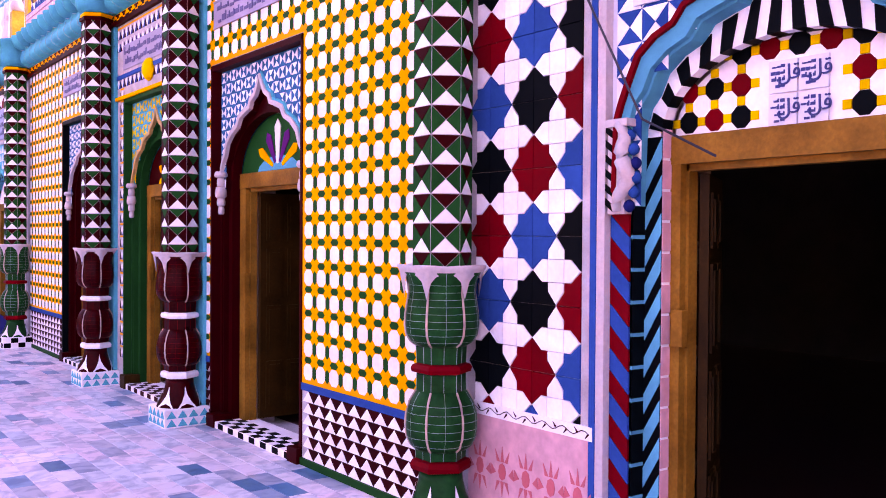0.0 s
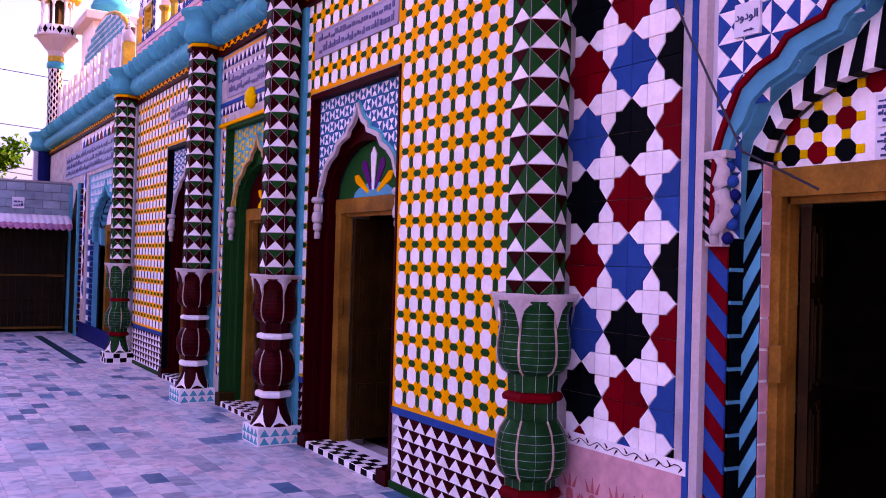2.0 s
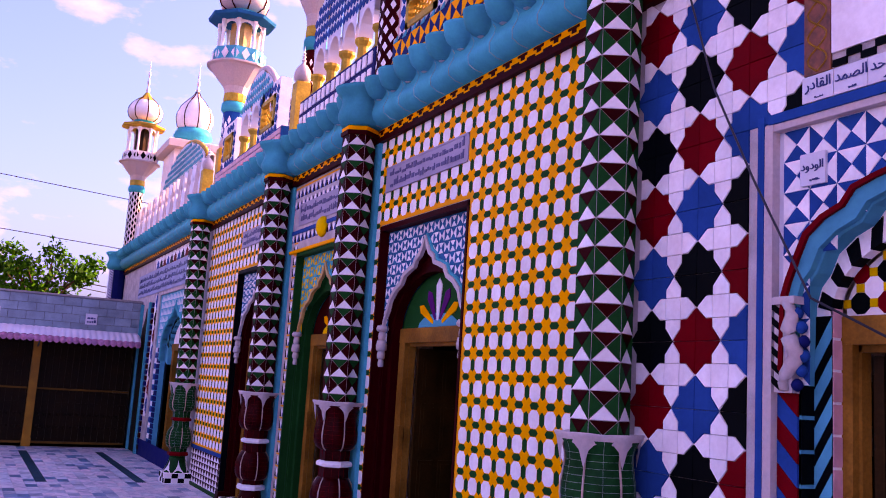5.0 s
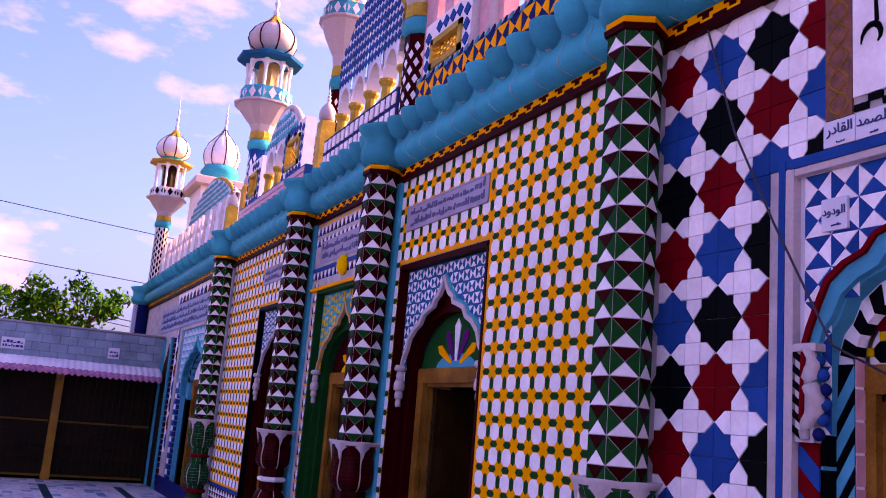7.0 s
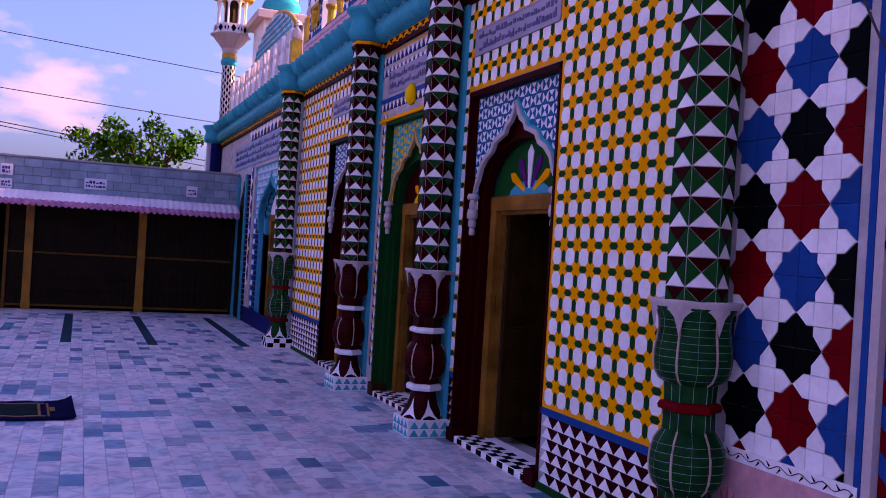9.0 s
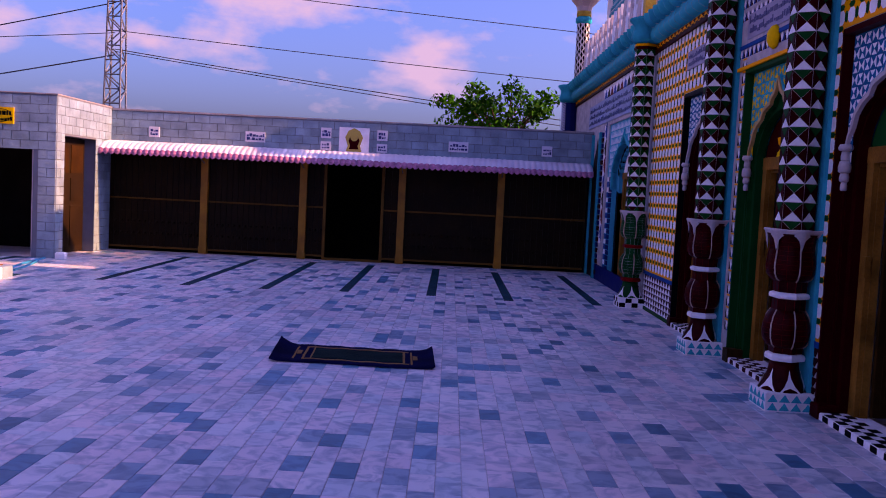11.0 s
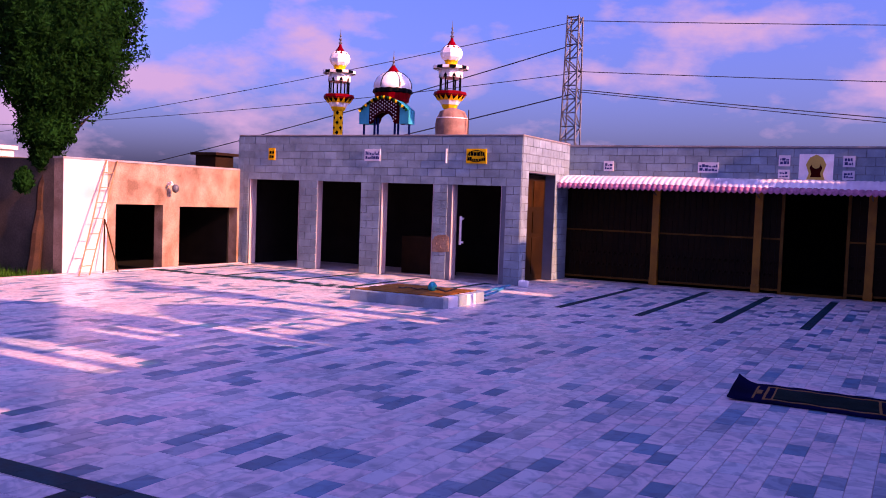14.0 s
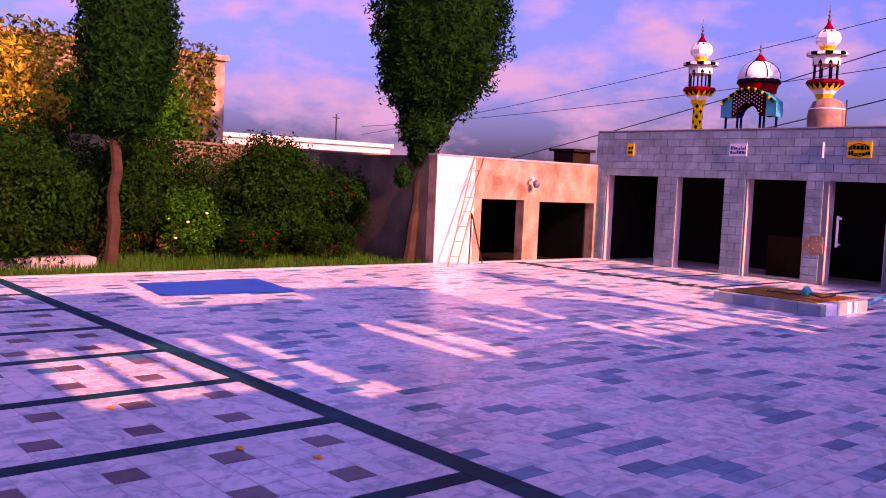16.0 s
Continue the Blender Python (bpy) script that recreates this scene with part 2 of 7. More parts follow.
MARBLE_SQ = mat("grey_red_marble", (0.20, 0.13, 0.16), 0.4, var=0.35, scale=8, island=0.35)
FLOORGROUT = mat("paving_grout", (0.60, 0.56, 0.58), 0.9, var=0.3, scale=1.5)

# ---- shapes ----


class G:
    """Gathers the faces of one mesh."""

    def __init__(self):
        self.v, self.f, self.m = [], [], []

    def add(self, verts, faces, m=0):
        k = len(self.v)
        self.v += [tuple(p) for p in verts]
        self.f += [tuple(i + k for i in f) for f in faces]
        self.m += [m] * len(faces)
        return self

    def box(self, x0, x1, y0, y1, z0, z1, m=0, bev=0.0):
        if bev:
            b = bev
            p = []
            for z, i in ((z0, 0), (z1 - b, 0), (z1, b)):
                p += [(x0 + i, y0 + i, z), (x1 - i, y0 + i, z), (x1 - i, y1 - i, z), (x0 + i, y1 - i, z)]
            q = [(3, 2, 1, 0), (8, 9, 10, 11)]
            for r in (0, 4):
                q += [(r + a, r + (a + 1) % 4, r + 4 + (a + 1) % 4, r + 4 + a) for a in range(4)]
            return self.add(p, q, m)
        p = [(x, y, z) for z in (z0, z1) for x, y in ((x0, y0), (x1, y0), (x1, y1), (x0, y1))]
        return self.add(p, [(3, 2, 1, 0), (4, 5, 6, 7), (0, 1, 5, 4), (1, 2, 6, 5), (2, 3, 7, 6), (3, 0, 4, 7)], m)

    def lathe(self, prof, n, cx=0, cy=0, phase=0.0, m=0, sq=None, cap=True):
        """prof: (radius, height); m: one material or one for each ring; sq: a factor of the radius for the angle."""
        k, p = len(self.v), []
        for r, z in prof:
            for i in range(n):
                a = phase + 2 * math.pi * i / n
                rr = r * (sq(a, z) if sq else 1)
                p.append((cx + rr * math.cos(a), cy + rr * math.sin(a), z))
        self.v += p
        for j in range(len(prof) - 1):
            for i in range(n):
                a, b = k + j * n + i, k + j * n + (i + 1) % n
                self.f.append((a, b, b + n, a + n))
                self.m.append(m[j] if isinstance(m, (list, tuple)) else m)
        if cap:
            last = m[-1] if isinstance(m, (list, tuple)) else m
            self.f.append(tuple(k + (len(prof) - 1) * n + i for i in range(n)))
            self.f.append(tuple(k + i for i in reversed(range(n))))
            self.m += [last, last]
        return self

    def tube(self, pts, r, n=6, m=0):
        pts = [Vector(p) for p in pts]
        rings = []
        for i, p in enumerate(pts):
            d = (pts[min(i + 1, len(pts) - 1)] - pts[max(i - 1, 0)]).normalized()
            side = d.cross(Vector((0, 0, 1))) if abs(d.z) < 0.95 else d.cross(Vector((1, 0, 0)))
            side.normalize()
            up = side.cross(d)
            rr = r[i] if isinstance(r, (list, tuple)) else r
            rings.append([p + rr * (math.cos(a) * side + math.sin(a) * up) for a in (2 * math.pi * j / n for j in range(n))])
        k = len(self.v)
        self.v += [tuple(q) for ring in rings for q in ring]
        for j in range(len(rings) - 1):
            for i in range(n):
                a, b = k + j * n + i, k + j * n + (i + 1) % n
                self.f.append((a, b, b + n, a + n))
                self.m.append(m)
        self.f += [tuple(k + i for i in reversed(range(n))), tuple(k + (len(rings) - 1) * n + i for i in range(n))]
        self.m += [m, m]
        return self

    def slab(self, pts, x0, x1, m=0, bev=0.0):
        """A flat shape in (y, z), from x0 at its face to x1 at its back."""
        n = len(pts)
        cy, cz = sum(p[0] for p in pts) / n, sum(p[1] for p in pts) / n
        front = []
        for y, z in pts:
            d = math.hypot(y - cy, z - cz) or 1
            s = max(0.2, 1 - bev / d)
            front.append((x0, cy + (y - cy) * s, cz + (z - cz) * s))
        p = front + [(x1, y, z) for y, z in pts]
        self.add(p, [tuple(reversed(range(n)))] + [(i, (i + 1) % n, n + (i + 1) % n, n + i) for i in range(n)] + [tuple(n + i for i in range(n))], m)
        return self

    def strip(self, inner, outer, x0, x1, m=0):
        """A band in (y, z) between two lines of as many points, x0 its face, x1 its back."""
        n = len(inner)
        p = [(x, *q) for x in (x0, x1) for line in (inner, outer) for q in line]
        f = []
        for i in range(n - 1):
            a, b, c, d = i, i + 1, n + i, n + i + 1
            f += [(a, b, d, c), (2 * n + a, 2 * n + c, 2 * n + d, 2 * n + b), (a, 2 * n + a, 2 * n + b, b), (c, d, 2 * n + d, 2 * n + c)]
        return self.add(p, f, m)

    def mesh(self, name, mats):
        me = bpy.data.meshes.new(name)
        me.from_pydata(self.v, [], self.f)
        for q in mats if isinstance(mats, (list, tuple)) else [mats]:
            me.materials.append(q)
        if any(self.m):
            me.polygons.foreach_set("material_index", self.m)
        me.update()
        return me


def part(name, g, mats, parent=None, label="", smooth=False):
    """One mesh object; a part where a parent is given."""
    me = g if isinstance(g, bpy.types.Mesh) else g.mesh(name, mats)
    if smooth:
        me.polygons.foreach_set("use_smooth", [True] * len(me.polygons))
    ob = new(name, me)
    if parent:
        ob.parent = parent
        ob.matrix_parent_inverse = parent.matrix_basis.inverted()
    return tagged(ob, label)


def thing(name, label, category, group="", kind="", at=(0, 0, 0)):
    ob = new(name)
    ob.empty_display_size = 0.1
    ob.location = at
    return tagged(ob, label, category, group, kind)


def piece_mesh(name, pts, d, material, bev=0.003):
    """A thin tile whose outline is pts in (y, z), its face at -x."""
    return G().slab(pts, -d, 0.0, 0, bev).mesh(name, material)


def lay(parent, name, items, limit=300, turn=None, key=None):
    """Lays tiles (mesh, x, y, z) on a thing: the first ones as pieces of their own, the rest joined."""
    items = sorted(items, key=key or (lambda i: i[2]))
    turn = turn or Matrix()
    back = parent.matrix_basis.inverted()
    for me, x, y, z in items[:limit]:
        ob = new(name, me)
        ob.parent = parent
        ob.matrix_parent_inverse = back
        ob.matrix_basis = turn @ Matrix.Translation((x, y, z))
    rest = items[limit:]
    if rest:
        g, mats = G(), []
        raw = {}
        for me, x, y, z in rest:
            if me.name not in raw:
                if me.materials[0] not in mats:
                    mats.append(me.materials[0])
                raw[me.name] = ([v.co.copy() for v in me.vertices], [tuple(p.vertices) for p in me.polygons], mats.index(me.materials[0]))
            vs, fs, mi = raw[me.name]
            off = Vector((x, y, z))
            g.add([turn @ (v + off) for v in vs], fs, mi)
        tagged(part(name + "_field", g, mats, parent), "", "", "", "stuff")


def words(text, size, m, material, parent, name="lettering", depth=0.004):
    """Raised letters, centred on the pose m, reading along its x axis."""
    c = bpy.data.curves.new(name, "FONT")
    c.body, c.size, c.extrude, c.align_x, c.align_y, c.resolution_u = text, size, depth, "CENTER", "CENTER", 3
    tmp = bpy.data.objects.new(name, c)
    scene.collection.objects.link(tmp)
    me = bpy.data.meshes.new_from_object(tmp)
    bpy.data.objects.remove(tmp)
    me.transform(m)
    me.materials.clear()
    me.materials.append(material)
    return part(name, me, None, parent)


def bars(g, y0, y1, z0, z1, x0, x1, seed, rows=2, m=0):
    """Bars in place of writing that cannot be read."""
    rng = random.Random(seed)
    h = (z1 - z0) / rows
    for r in range(rows):
        y = y0
        while y < y1 - 0.02:
            wd = rng.uniform(0.25, 0.9) * h
            a = z0 + r * h + h * rng.uniform(0.12, 0.3)
            b = a + h * rng.uniform(0.2, 0.55)
            g.box(x0, x1, y, min(y1, y + wd), a, b, m)
            if rng.random() < 0.5:
                g.box(x0, x1, y, y + 0.18 * h, b, min(z0 + (r + 1) * h, b + 0.25 * h), m)
            y += wd + h * rng.uniform(0.08, 0.3)
    return g

# ---- plan of the facade: it lies in x = 0 and runs along y ----
COLUMNS = [(3.85, True), (7.62, False), (10.1, False), (14.05, True)]
DOORS = [2.05, 6.57, 8.92, 11.4]
HALF, TOP = 0.82, 3.03
FACADE = (-5.0, 23.2)
JOBS = []                                        # tile fields, laid at the end

# ground, room and roof
ground = part("ground", G().box(-400, 400, -400, 600, -0.6, -0.16), FARLAND)
tagged(ground, "flat earth and fields reaching the horizon", "ground", "", "structure")
floor = part("floor", G().box(-17.45, 0.6, -12, 19.9, -0.5, -0.004), FLOORGROUT)
tagged(floor, "courtyard paved with veined marble slabs", "floor", "", "structure")
kerb = part("kerb", G().box(-17.62, -17.45, -12, 17.2, -0.5, 0.012, 0, 0.01), PLASTER)
tagged(kerb, "white stone edge of the courtyard", "kerb", "", "structure")
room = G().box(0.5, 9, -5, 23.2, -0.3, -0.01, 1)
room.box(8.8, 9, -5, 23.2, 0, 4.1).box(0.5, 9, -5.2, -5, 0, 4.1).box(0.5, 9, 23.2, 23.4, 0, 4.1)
tagged(part("hall_shell", room, [DARKIN, CARPET]), "unlit prayer hall behind the doors, its shade put into the colour", "room", "", "structure")
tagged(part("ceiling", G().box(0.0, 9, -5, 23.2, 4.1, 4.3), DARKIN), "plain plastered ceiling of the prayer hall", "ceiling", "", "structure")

# main wall with its openings, 0.5 m thick
wall = G()
edges = [FACADE[0]]
for c in DOORS:
    edges += [c - HALF, c + HALF]
edges += [14.85, 17.95, FACADE[1]]
for a, b in zip(edges[::2], edges[1::2]):
    wall.box(0, 0.5, a, b, 0, 4.1)
for c in DOORS:
    wall.box(0, 0.5, c - HALF, c + HALF, TOP if c > 3 else 2.945, 4.1)
    for s in (-1, 1):
        y0, y1 = sorted((c + s * 0.63, c + s * HALF))
        wall.box(0.30, 0.5, y0, y1, 0, TOP if c > 3 else 2.945)
    wall.box(0.30, 0.5, c - 0.63, c + 0.63, 2.04, TOP if c > 3 else 2.945)
wall.box(0, 0.5, 14.85, 17.95, 3.05, 4.1).box(0.4, 0.5, 14.85, 15.8, 0, 3.05).box(0.4, 0.5, 17.0, 17.95, 0, 3.05).box(0.4, 0.5, 15.8, 17.0, 2.05, 3.05)
wall_east = tagged(part("wall_east", wall, GROUT), "mosque wall faced with coloured glazed tiles", "wall", "", "structure")


def field(name, label):
    return tagged(part(name, G().box(-0.003, 0.01, -0.001, 0.001, 0, 0.001), GROUT), label, "wall", "", "structure")


# ---- star tiles beside the near arch ----
S = 0.333
Q = [(0.0, 0.0), (0.49, 0.0), (0.33, 0.19), (0.33, 0.33), (0.19, 0.33), (0.0, 0.49)]


def star_tiles(y0, y1, z0, z1, cy, cz, keep):
    quads = {}
    for cname, mt in (("blue", BLUE), ("red", RED), ("black", BLACK)):
        for k, (a, b) in enumerate(((1, 1), (-1, 1), (-1, -1), (1, -1))):
            pts = [(a * (u * S) + a * 0.0003, b * (v * S) + b * 0.0003) for u, v in Q]
            if a * b < 0:
                pts.reverse()
            quads[cname, k] = piece_mesh("star_tile", pts, 0.008, mt)
    h = 0.165
    mid = piece_mesh("white_brick", [(-h * S, -h * S), (h * S, -h * S), (h * S, h * S), (-h * S, h * S)], 0.008, WHITE)
    up = piece_mesh("white_brick", [(-h * S, h * S + 0.002), (h * S, h * S + 0.002), (h * S, 0.3 * S), (0, 0.485 * S), (-h * S, 0.3 * S)], 0.008, WHITE)
    down = piece_mesh("white_brick", [(-h * S, -0.3 * S), (0, -0.485 * S), (h * S, -0.3 * S), (h * S, -h * S - 0.002), (-h * S, -h * S - 0.002)], 0.008, WHITE)
    left = piece_mesh("white_brick", [(h * S + 0.002, -h * S), (0.3 * S, -h * S), (0.485 * S, 0), (0.3 * S, h * S), (h * S + 0.002, h * S)], 0.008, WHITE)
    right = piece_mesh("white_brick", [(-h * S - 0.002, h * S), (-0.3 * S, h * S), (-0.485 * S, 0), (-0.3 * S, -h * S), (-h * S - 0.002, -h * S)], 0.008, WHITE)
    out = []
    names = ("blue", "red", "black")
    for j in range(-12, 14):
        for k in range(-8, 12):
            y, z = cy - j * S, cz + k * S
            for q, (a, b) in enumerate(((1, 1), (-1, 1), (-1, -1), (1, -1))):
                py, pz = y + a * 0.2 * S, z + b * 0.2 * S
                if y0 < py < y1 and z0 < pz < z1 and keep(py, pz):
                    out.append((quads[names[(k - j) % 3], q], 0.0, y, z))
            y, z = y + S / 2, z + S / 2
            for me, dy, dz in ((mid, 0, 0), (up, 0, 0.3), (down, 0, -0.3), (left, 0.3, 0), (right, -0.3, 0)):
                if y0 < y + dy * S < y1 and z0 < z + dz * S < z1 and keep(y + dy * S, z + dz * S):
                    out.append((me, 0.0, y, z))
    return out


star_wall = field("wall_1", "wall of red, blue and black star tiles")
JOBS.append((star_wall, "tile", star_tiles(1.0, 3.84, 0.56, 3.86, 3.35, 1.62, lambda y, z: y > 2.955 or (z > 3.0 and y > 2.715)), 300, lambda i: -i[2]))
dado = tagged(part("dado", G().box(-0.012, 0, 2.93, 3.84, 0.05, 0.68), PINK), "pink tiled dado with rose ornaments", "dado", "", "structure")
vine = G()
for i in range(36):
    t0, t1 = i / 36, (i + 1) / 36
    ya, yb = 2.95 + 0.86 * t0, 2.95 + 0.86 * t1
    vine.tube([(-0.018, ya, 0.712 + 0.013 * math.sin(40 * t0)), (-0.018, yb, 0.712 + 0.013 * math.sin(40 * t1))], 0.0022, 4)
    if i % 3 == 0:
        vine.tube([(-0.018, ya, 0.712), (-0.018, ya + 0.02, 0.712 + (0.022 if i % 2 else -0.022))], [0.006, 0.002], 4)
part("border_tile", G().box(-0.016, 0, 2.93, 3.84, 0.68, 0.745), WHITE, dado, "white border tile")
part("skirting", G().box(-0.02, 0, 2.93, 3.84, 0, 0.05), GREEN, dado, "green skirting")
part("vine_border", vine, MAROON, dado, "dark painted vine border")
rose = G()
for cx in (3.02, 3.2, 3.38, 3.56, 3.74):
    for k in range(-1, 2):
        rose.slab([(cx - 0.012 + k * 0.03, 0.46), (cx + 0.012 + k * 0.03, 0.46), (cx + k * 0.055, 0.54 - abs(k) * 0.02)], -0.0145, -0.011)
        rose.slab([(cx - 0.012 + k * 0.03, 0.36), (cx + k * 0.055, 0.28 + abs(k) * 0.02), (cx + 0.012 + k * 0.03, 0.36)], -0.0145, -0.011)
    rose.slab([(cx + 0.03 * math.cos(a), 0.41 + 0.045 * math.sin(a)) for a in (k * math.pi / 4 for k in range(8))], -0.0145, -0.011)
    for s in (-1, 1):
        rose.slab([(cx + s * 0.05, 0.40), (cx + s * 0.09, 0.38), (cx + s * 0.085, 0.44)], -0.0145, -0.011)
part("rose_ornament", rose, ROSE, dado, "faded red painted ornaments")

# ---- octagon and cross tiles of the yellow walls ----
CW, CH = 0.18, 0.165


def octagon_tiles(y0, y1, z0, z1, oy, oz, keep=None):
    a, b = CW / 2, CH / 2
    octo = piece_mesh("octagon_tile", [(u * CW, v * CH) for u, v in ((-0.338, -0.165), (-0.165, -0.348), (0.165, -0.348), (0.338, -0.165),
                                                                     (0.338, 0.165), (0.165, 0.348), (-0.165, 0.348), (-0.338, 0.165))], 0.006, WHITE, 0.002)
    gv = piece_mesh("green_tile", [(u * CW, v * CH) for u, v in ((-0.148, -0.165), (0, -0.295), (0.148, -0.165), (0.148, 0.165), (0, 0.295), (-0.148, 0.165))], 0.006, GREEN, 0.001)
    gh = piece_mesh("green_tile", [(u * CW, v * CH) for u, v in ((-0.295, 0), (-0.165, -0.138), (0.165, -0.138), (0.295, 0), (0.165, 0.138), (-0.165, 0.138))], 0.006, GREEN, 0.001)
    arm = [(0.195, 0.0), (0.325, 0.145), (0.155, 0.325), (0.0, 0.195)]
    cross = piece_mesh("cross_tile", [(u * CW, v * CH) for u, v in arm + [(-u, v) for u, v in arm[::-1][1:]] + [(-u, -v) for u, v in arm[1:]] + [(u, -v) for u, v in arm[::-1][1:-1]]], 0.006, ORANGE, 0.001)
    out = []
    for i in range(int((y1 - y0) / CW) + 2):
        for k in range(int((z1 - z0) / CH) + 2):
            for me, dy, dz in ((octo, a, b), (gv, 0, b), (gh, a, 0), (cross, 0, 0)):
                y, z = oy + i * CW + dy, oz + k * CH + dz
                if y0 + 0.02 < y < y1 - 0.02 and z0 + 0.02 < z < z1 - 0.02 and (keep is None or keep(y, z)):
                    out.append((me, 0.0, y, z))
    return out


def triangle_tiles(y0, y1, z0, z1, rows, colour, wd=0.18):
    h = (z1 - z0) / rows
    up = piece_mesh("triangle_tile", [(-wd / 2 + 0.003, 0.002), (wd / 2 - 0.003, 0.002), (0, h - 0.003)], 0.007, WHITE, 0.002)
    dn = piece_mesh("triangle_tile", [(0, 0.002), (wd / 2 - 0.003, h - 0.002), (-wd / 2 + 0.003, h - 0.002)], 0.007, colour, 0.002)
    out = []
    for r in range(rows):
        for i in range(int((y1 - y0) / wd) + 2):
            for me, dy in ((up, 0), (dn, wd / 2)):
                y = y0 + i * wd + dy
                if y0 + 0.04 < y < y1 - 0.04:
                    out.append((me, 0.0, y, z0 + r * h))
    return out


YELLOW_WALLS = [("wall_2", 3.95, 5.75), ("wall_3", 7.39, 7.53), ("wall_4", 10.22, 10.58), ("wall_5", 12.22, 14.0)]
for name, a, b in YELLOW_WALLS:
    f = field(name, "wall of white octagon, orange cross and green tiles above maroon triangles")
    back = G().box(-0.004, 0, a, b, 0.58, 3.84, 0)
    part("tile_bed", back, mat("orange_bed", (0.95, 0.35, 0.01), 0.6, var=0.05, spec=0.02) if name == "wall_2" else bpy.data.materials["orange_bed"], f)
    part("blue_band", G().box(-0.012, 0, a, b, 0.53, 0.58), BLUE, f, "blue tile band")
    part("green_skirting", G().box(-0.02, 0, a, b, 0, 0.05), GREEN, f, "green glazed skirting")
    JOBS.append((f, "tile", octagon_tiles(a, b, 0.58, 3.84, a - (a - 5.75) % CW, 0.58), 300, None if name != "wall_2" else (lambda i: -i[2])))
    JOBS.append((f, "triangle", triangle_tiles(a, b, 0.05, 0.53, 6, MAROON, 0.155), 200, None))
for name, c in (("wall_6", DOORS[1]), ("wall_7", DOORS[3])):
    f = field(name, "octagon and cross tiles above an arched door")
    a, b = c - HALF, c + HALF
    part("tile_bed", G().box(-0.004, 0, a, b, TOP + 0.02, 3.84), bpy.data.materials["orange_bed"], f)
    JOBS.append((f, "tile", octagon_tiles(a - 0.05, b + 0.05, TOP + 0.02, 3.84, a - (a - 5.75) % CW, 0.58 + 15 * CH, lambda y, z, c=c: not (abs(y - c) < 0.76 and 3.33 < z < 3.58)), 300, None))
    plate = G().box(-0.014, 0, c - 0.76, c + 0.76, 3.34, 3.57, 0).box(-0.02, 0, c - 0.76, c + 0.76, 3.34, 3.355, 0).box(-0.02, 0, c - 0.76, c + 0.76, 3.555, 3.57, 0)
    pl = tagged(part("inscription_panel", plate, PANELGREY), "grey panel with carved lines of writing", "sign")
    part("writing", bars(G(), c - 0.70, c + 0.70, 3.365, 3.55, -0.019, -0.01, int(c * 10), 2), PANELINK, pl)

# ---- small tiles between the middle columns ----
f = field("wall_8", "wall of small white, orange and blue tiles round the middle door")
part("tile_bed", G().box(-0.004, 0, 7.72, 10.0, 3.05, 3.84).box(-0.004, 0, 9.74, 9.93, 0.4, 3.05).box(-0.004, 0, 7.8, 8.1, 0.4, 3.05), GROUT, f)
sw, sh = 0.13, 0.13
diamond = [(0, -0.40 * sh), (0.26 * sw, 0), (0, 0.40 * sh), (-0.26 * sw, 0)]
d_white = piece_mesh("lozenge_tile", diamond, 0.006, WHITE, 0.002)
d_blue = piece_mesh("triangle_tile", [(-0.49 * sw, -0.40 * sh), (-0.03 * sw, -0.40 * sh), (-0.30 * sw, 0.02 * sh), (-0.49 * sw, 0.30 * sh)], 0.006, BLUE, 0.002)
d_teal = piece_mesh("triangle_tile", [(0.03 * sw, -0.40 * sh), (0.49 * sw, -0.40 * sh), (0.49 * sw, 0.30 * sh), (0.30 * sw, 0.02 * sh)], 0.006, MAROON, 0.002)
d_or = piece_mesh("band_tile", [(-0.5 * sw, -0.07 * sh), (0.5 * sw, -0.07 * sh), (0.5 * sw, 0.07 * sh), (-0.5 * sw, 0.07 * sh)], 0.005, ORANGE, 0.002)
some = []
for i in range(20):
    for k in range(30):
        y, z = 7.46 + i * sw, 0.10 + k * sh
        inside = (7.76 < y < 9.97 and z > 3.1 and z < 3.8 and not 3.32 < z < 3.60) or (9.76 < y < 9.93 and 0.3 < z < 3.1)
        if inside:
            some += [(d_white, 0, y, z), (d_blue, 0, y, z), (d_teal, 0, y, z)]
            if k % 2 == 0 or z < 3.1:
                some.append((d_or, -0.001, y, z + sh * 0.5))
JOBS.append((f, "tile", some, 300, None))
part("blue_line", G().box(-0.02, 0, 7.78, 9.95, 3.26, 3.30), BLUE, f)
part("yellow_line", G().box(-0.035, 0, 7.78, 9.95, 3.035, 3.07), ORANGE, f)
pl = tagged(part("inscription_panel", G().box(-0.014, 0, 8.2, 9.75, 3.345, 3.60), PANELGREY), "grey panel with carved lines of writing", "sign")
part("writing", bars(G(), 8.25, 9.7, 3.37, 3.58, -0.019, -0.01, 77, 2), PANELINK, pl)
boss = thing("door_boss", "round ochre boss over the middle door", "ornament")
part("disc", G().lathe([(0.02, 0), (0.1, 0.0), (0.115, 0.02), (0.1, 0.05), (0.06, 0.075), (0.01, 0.08)], 20), YELLOW, boss, smooth=True)
boss.matrix_basis = pose(-0.0, 8.92, 3.24, 0, -90, 0)

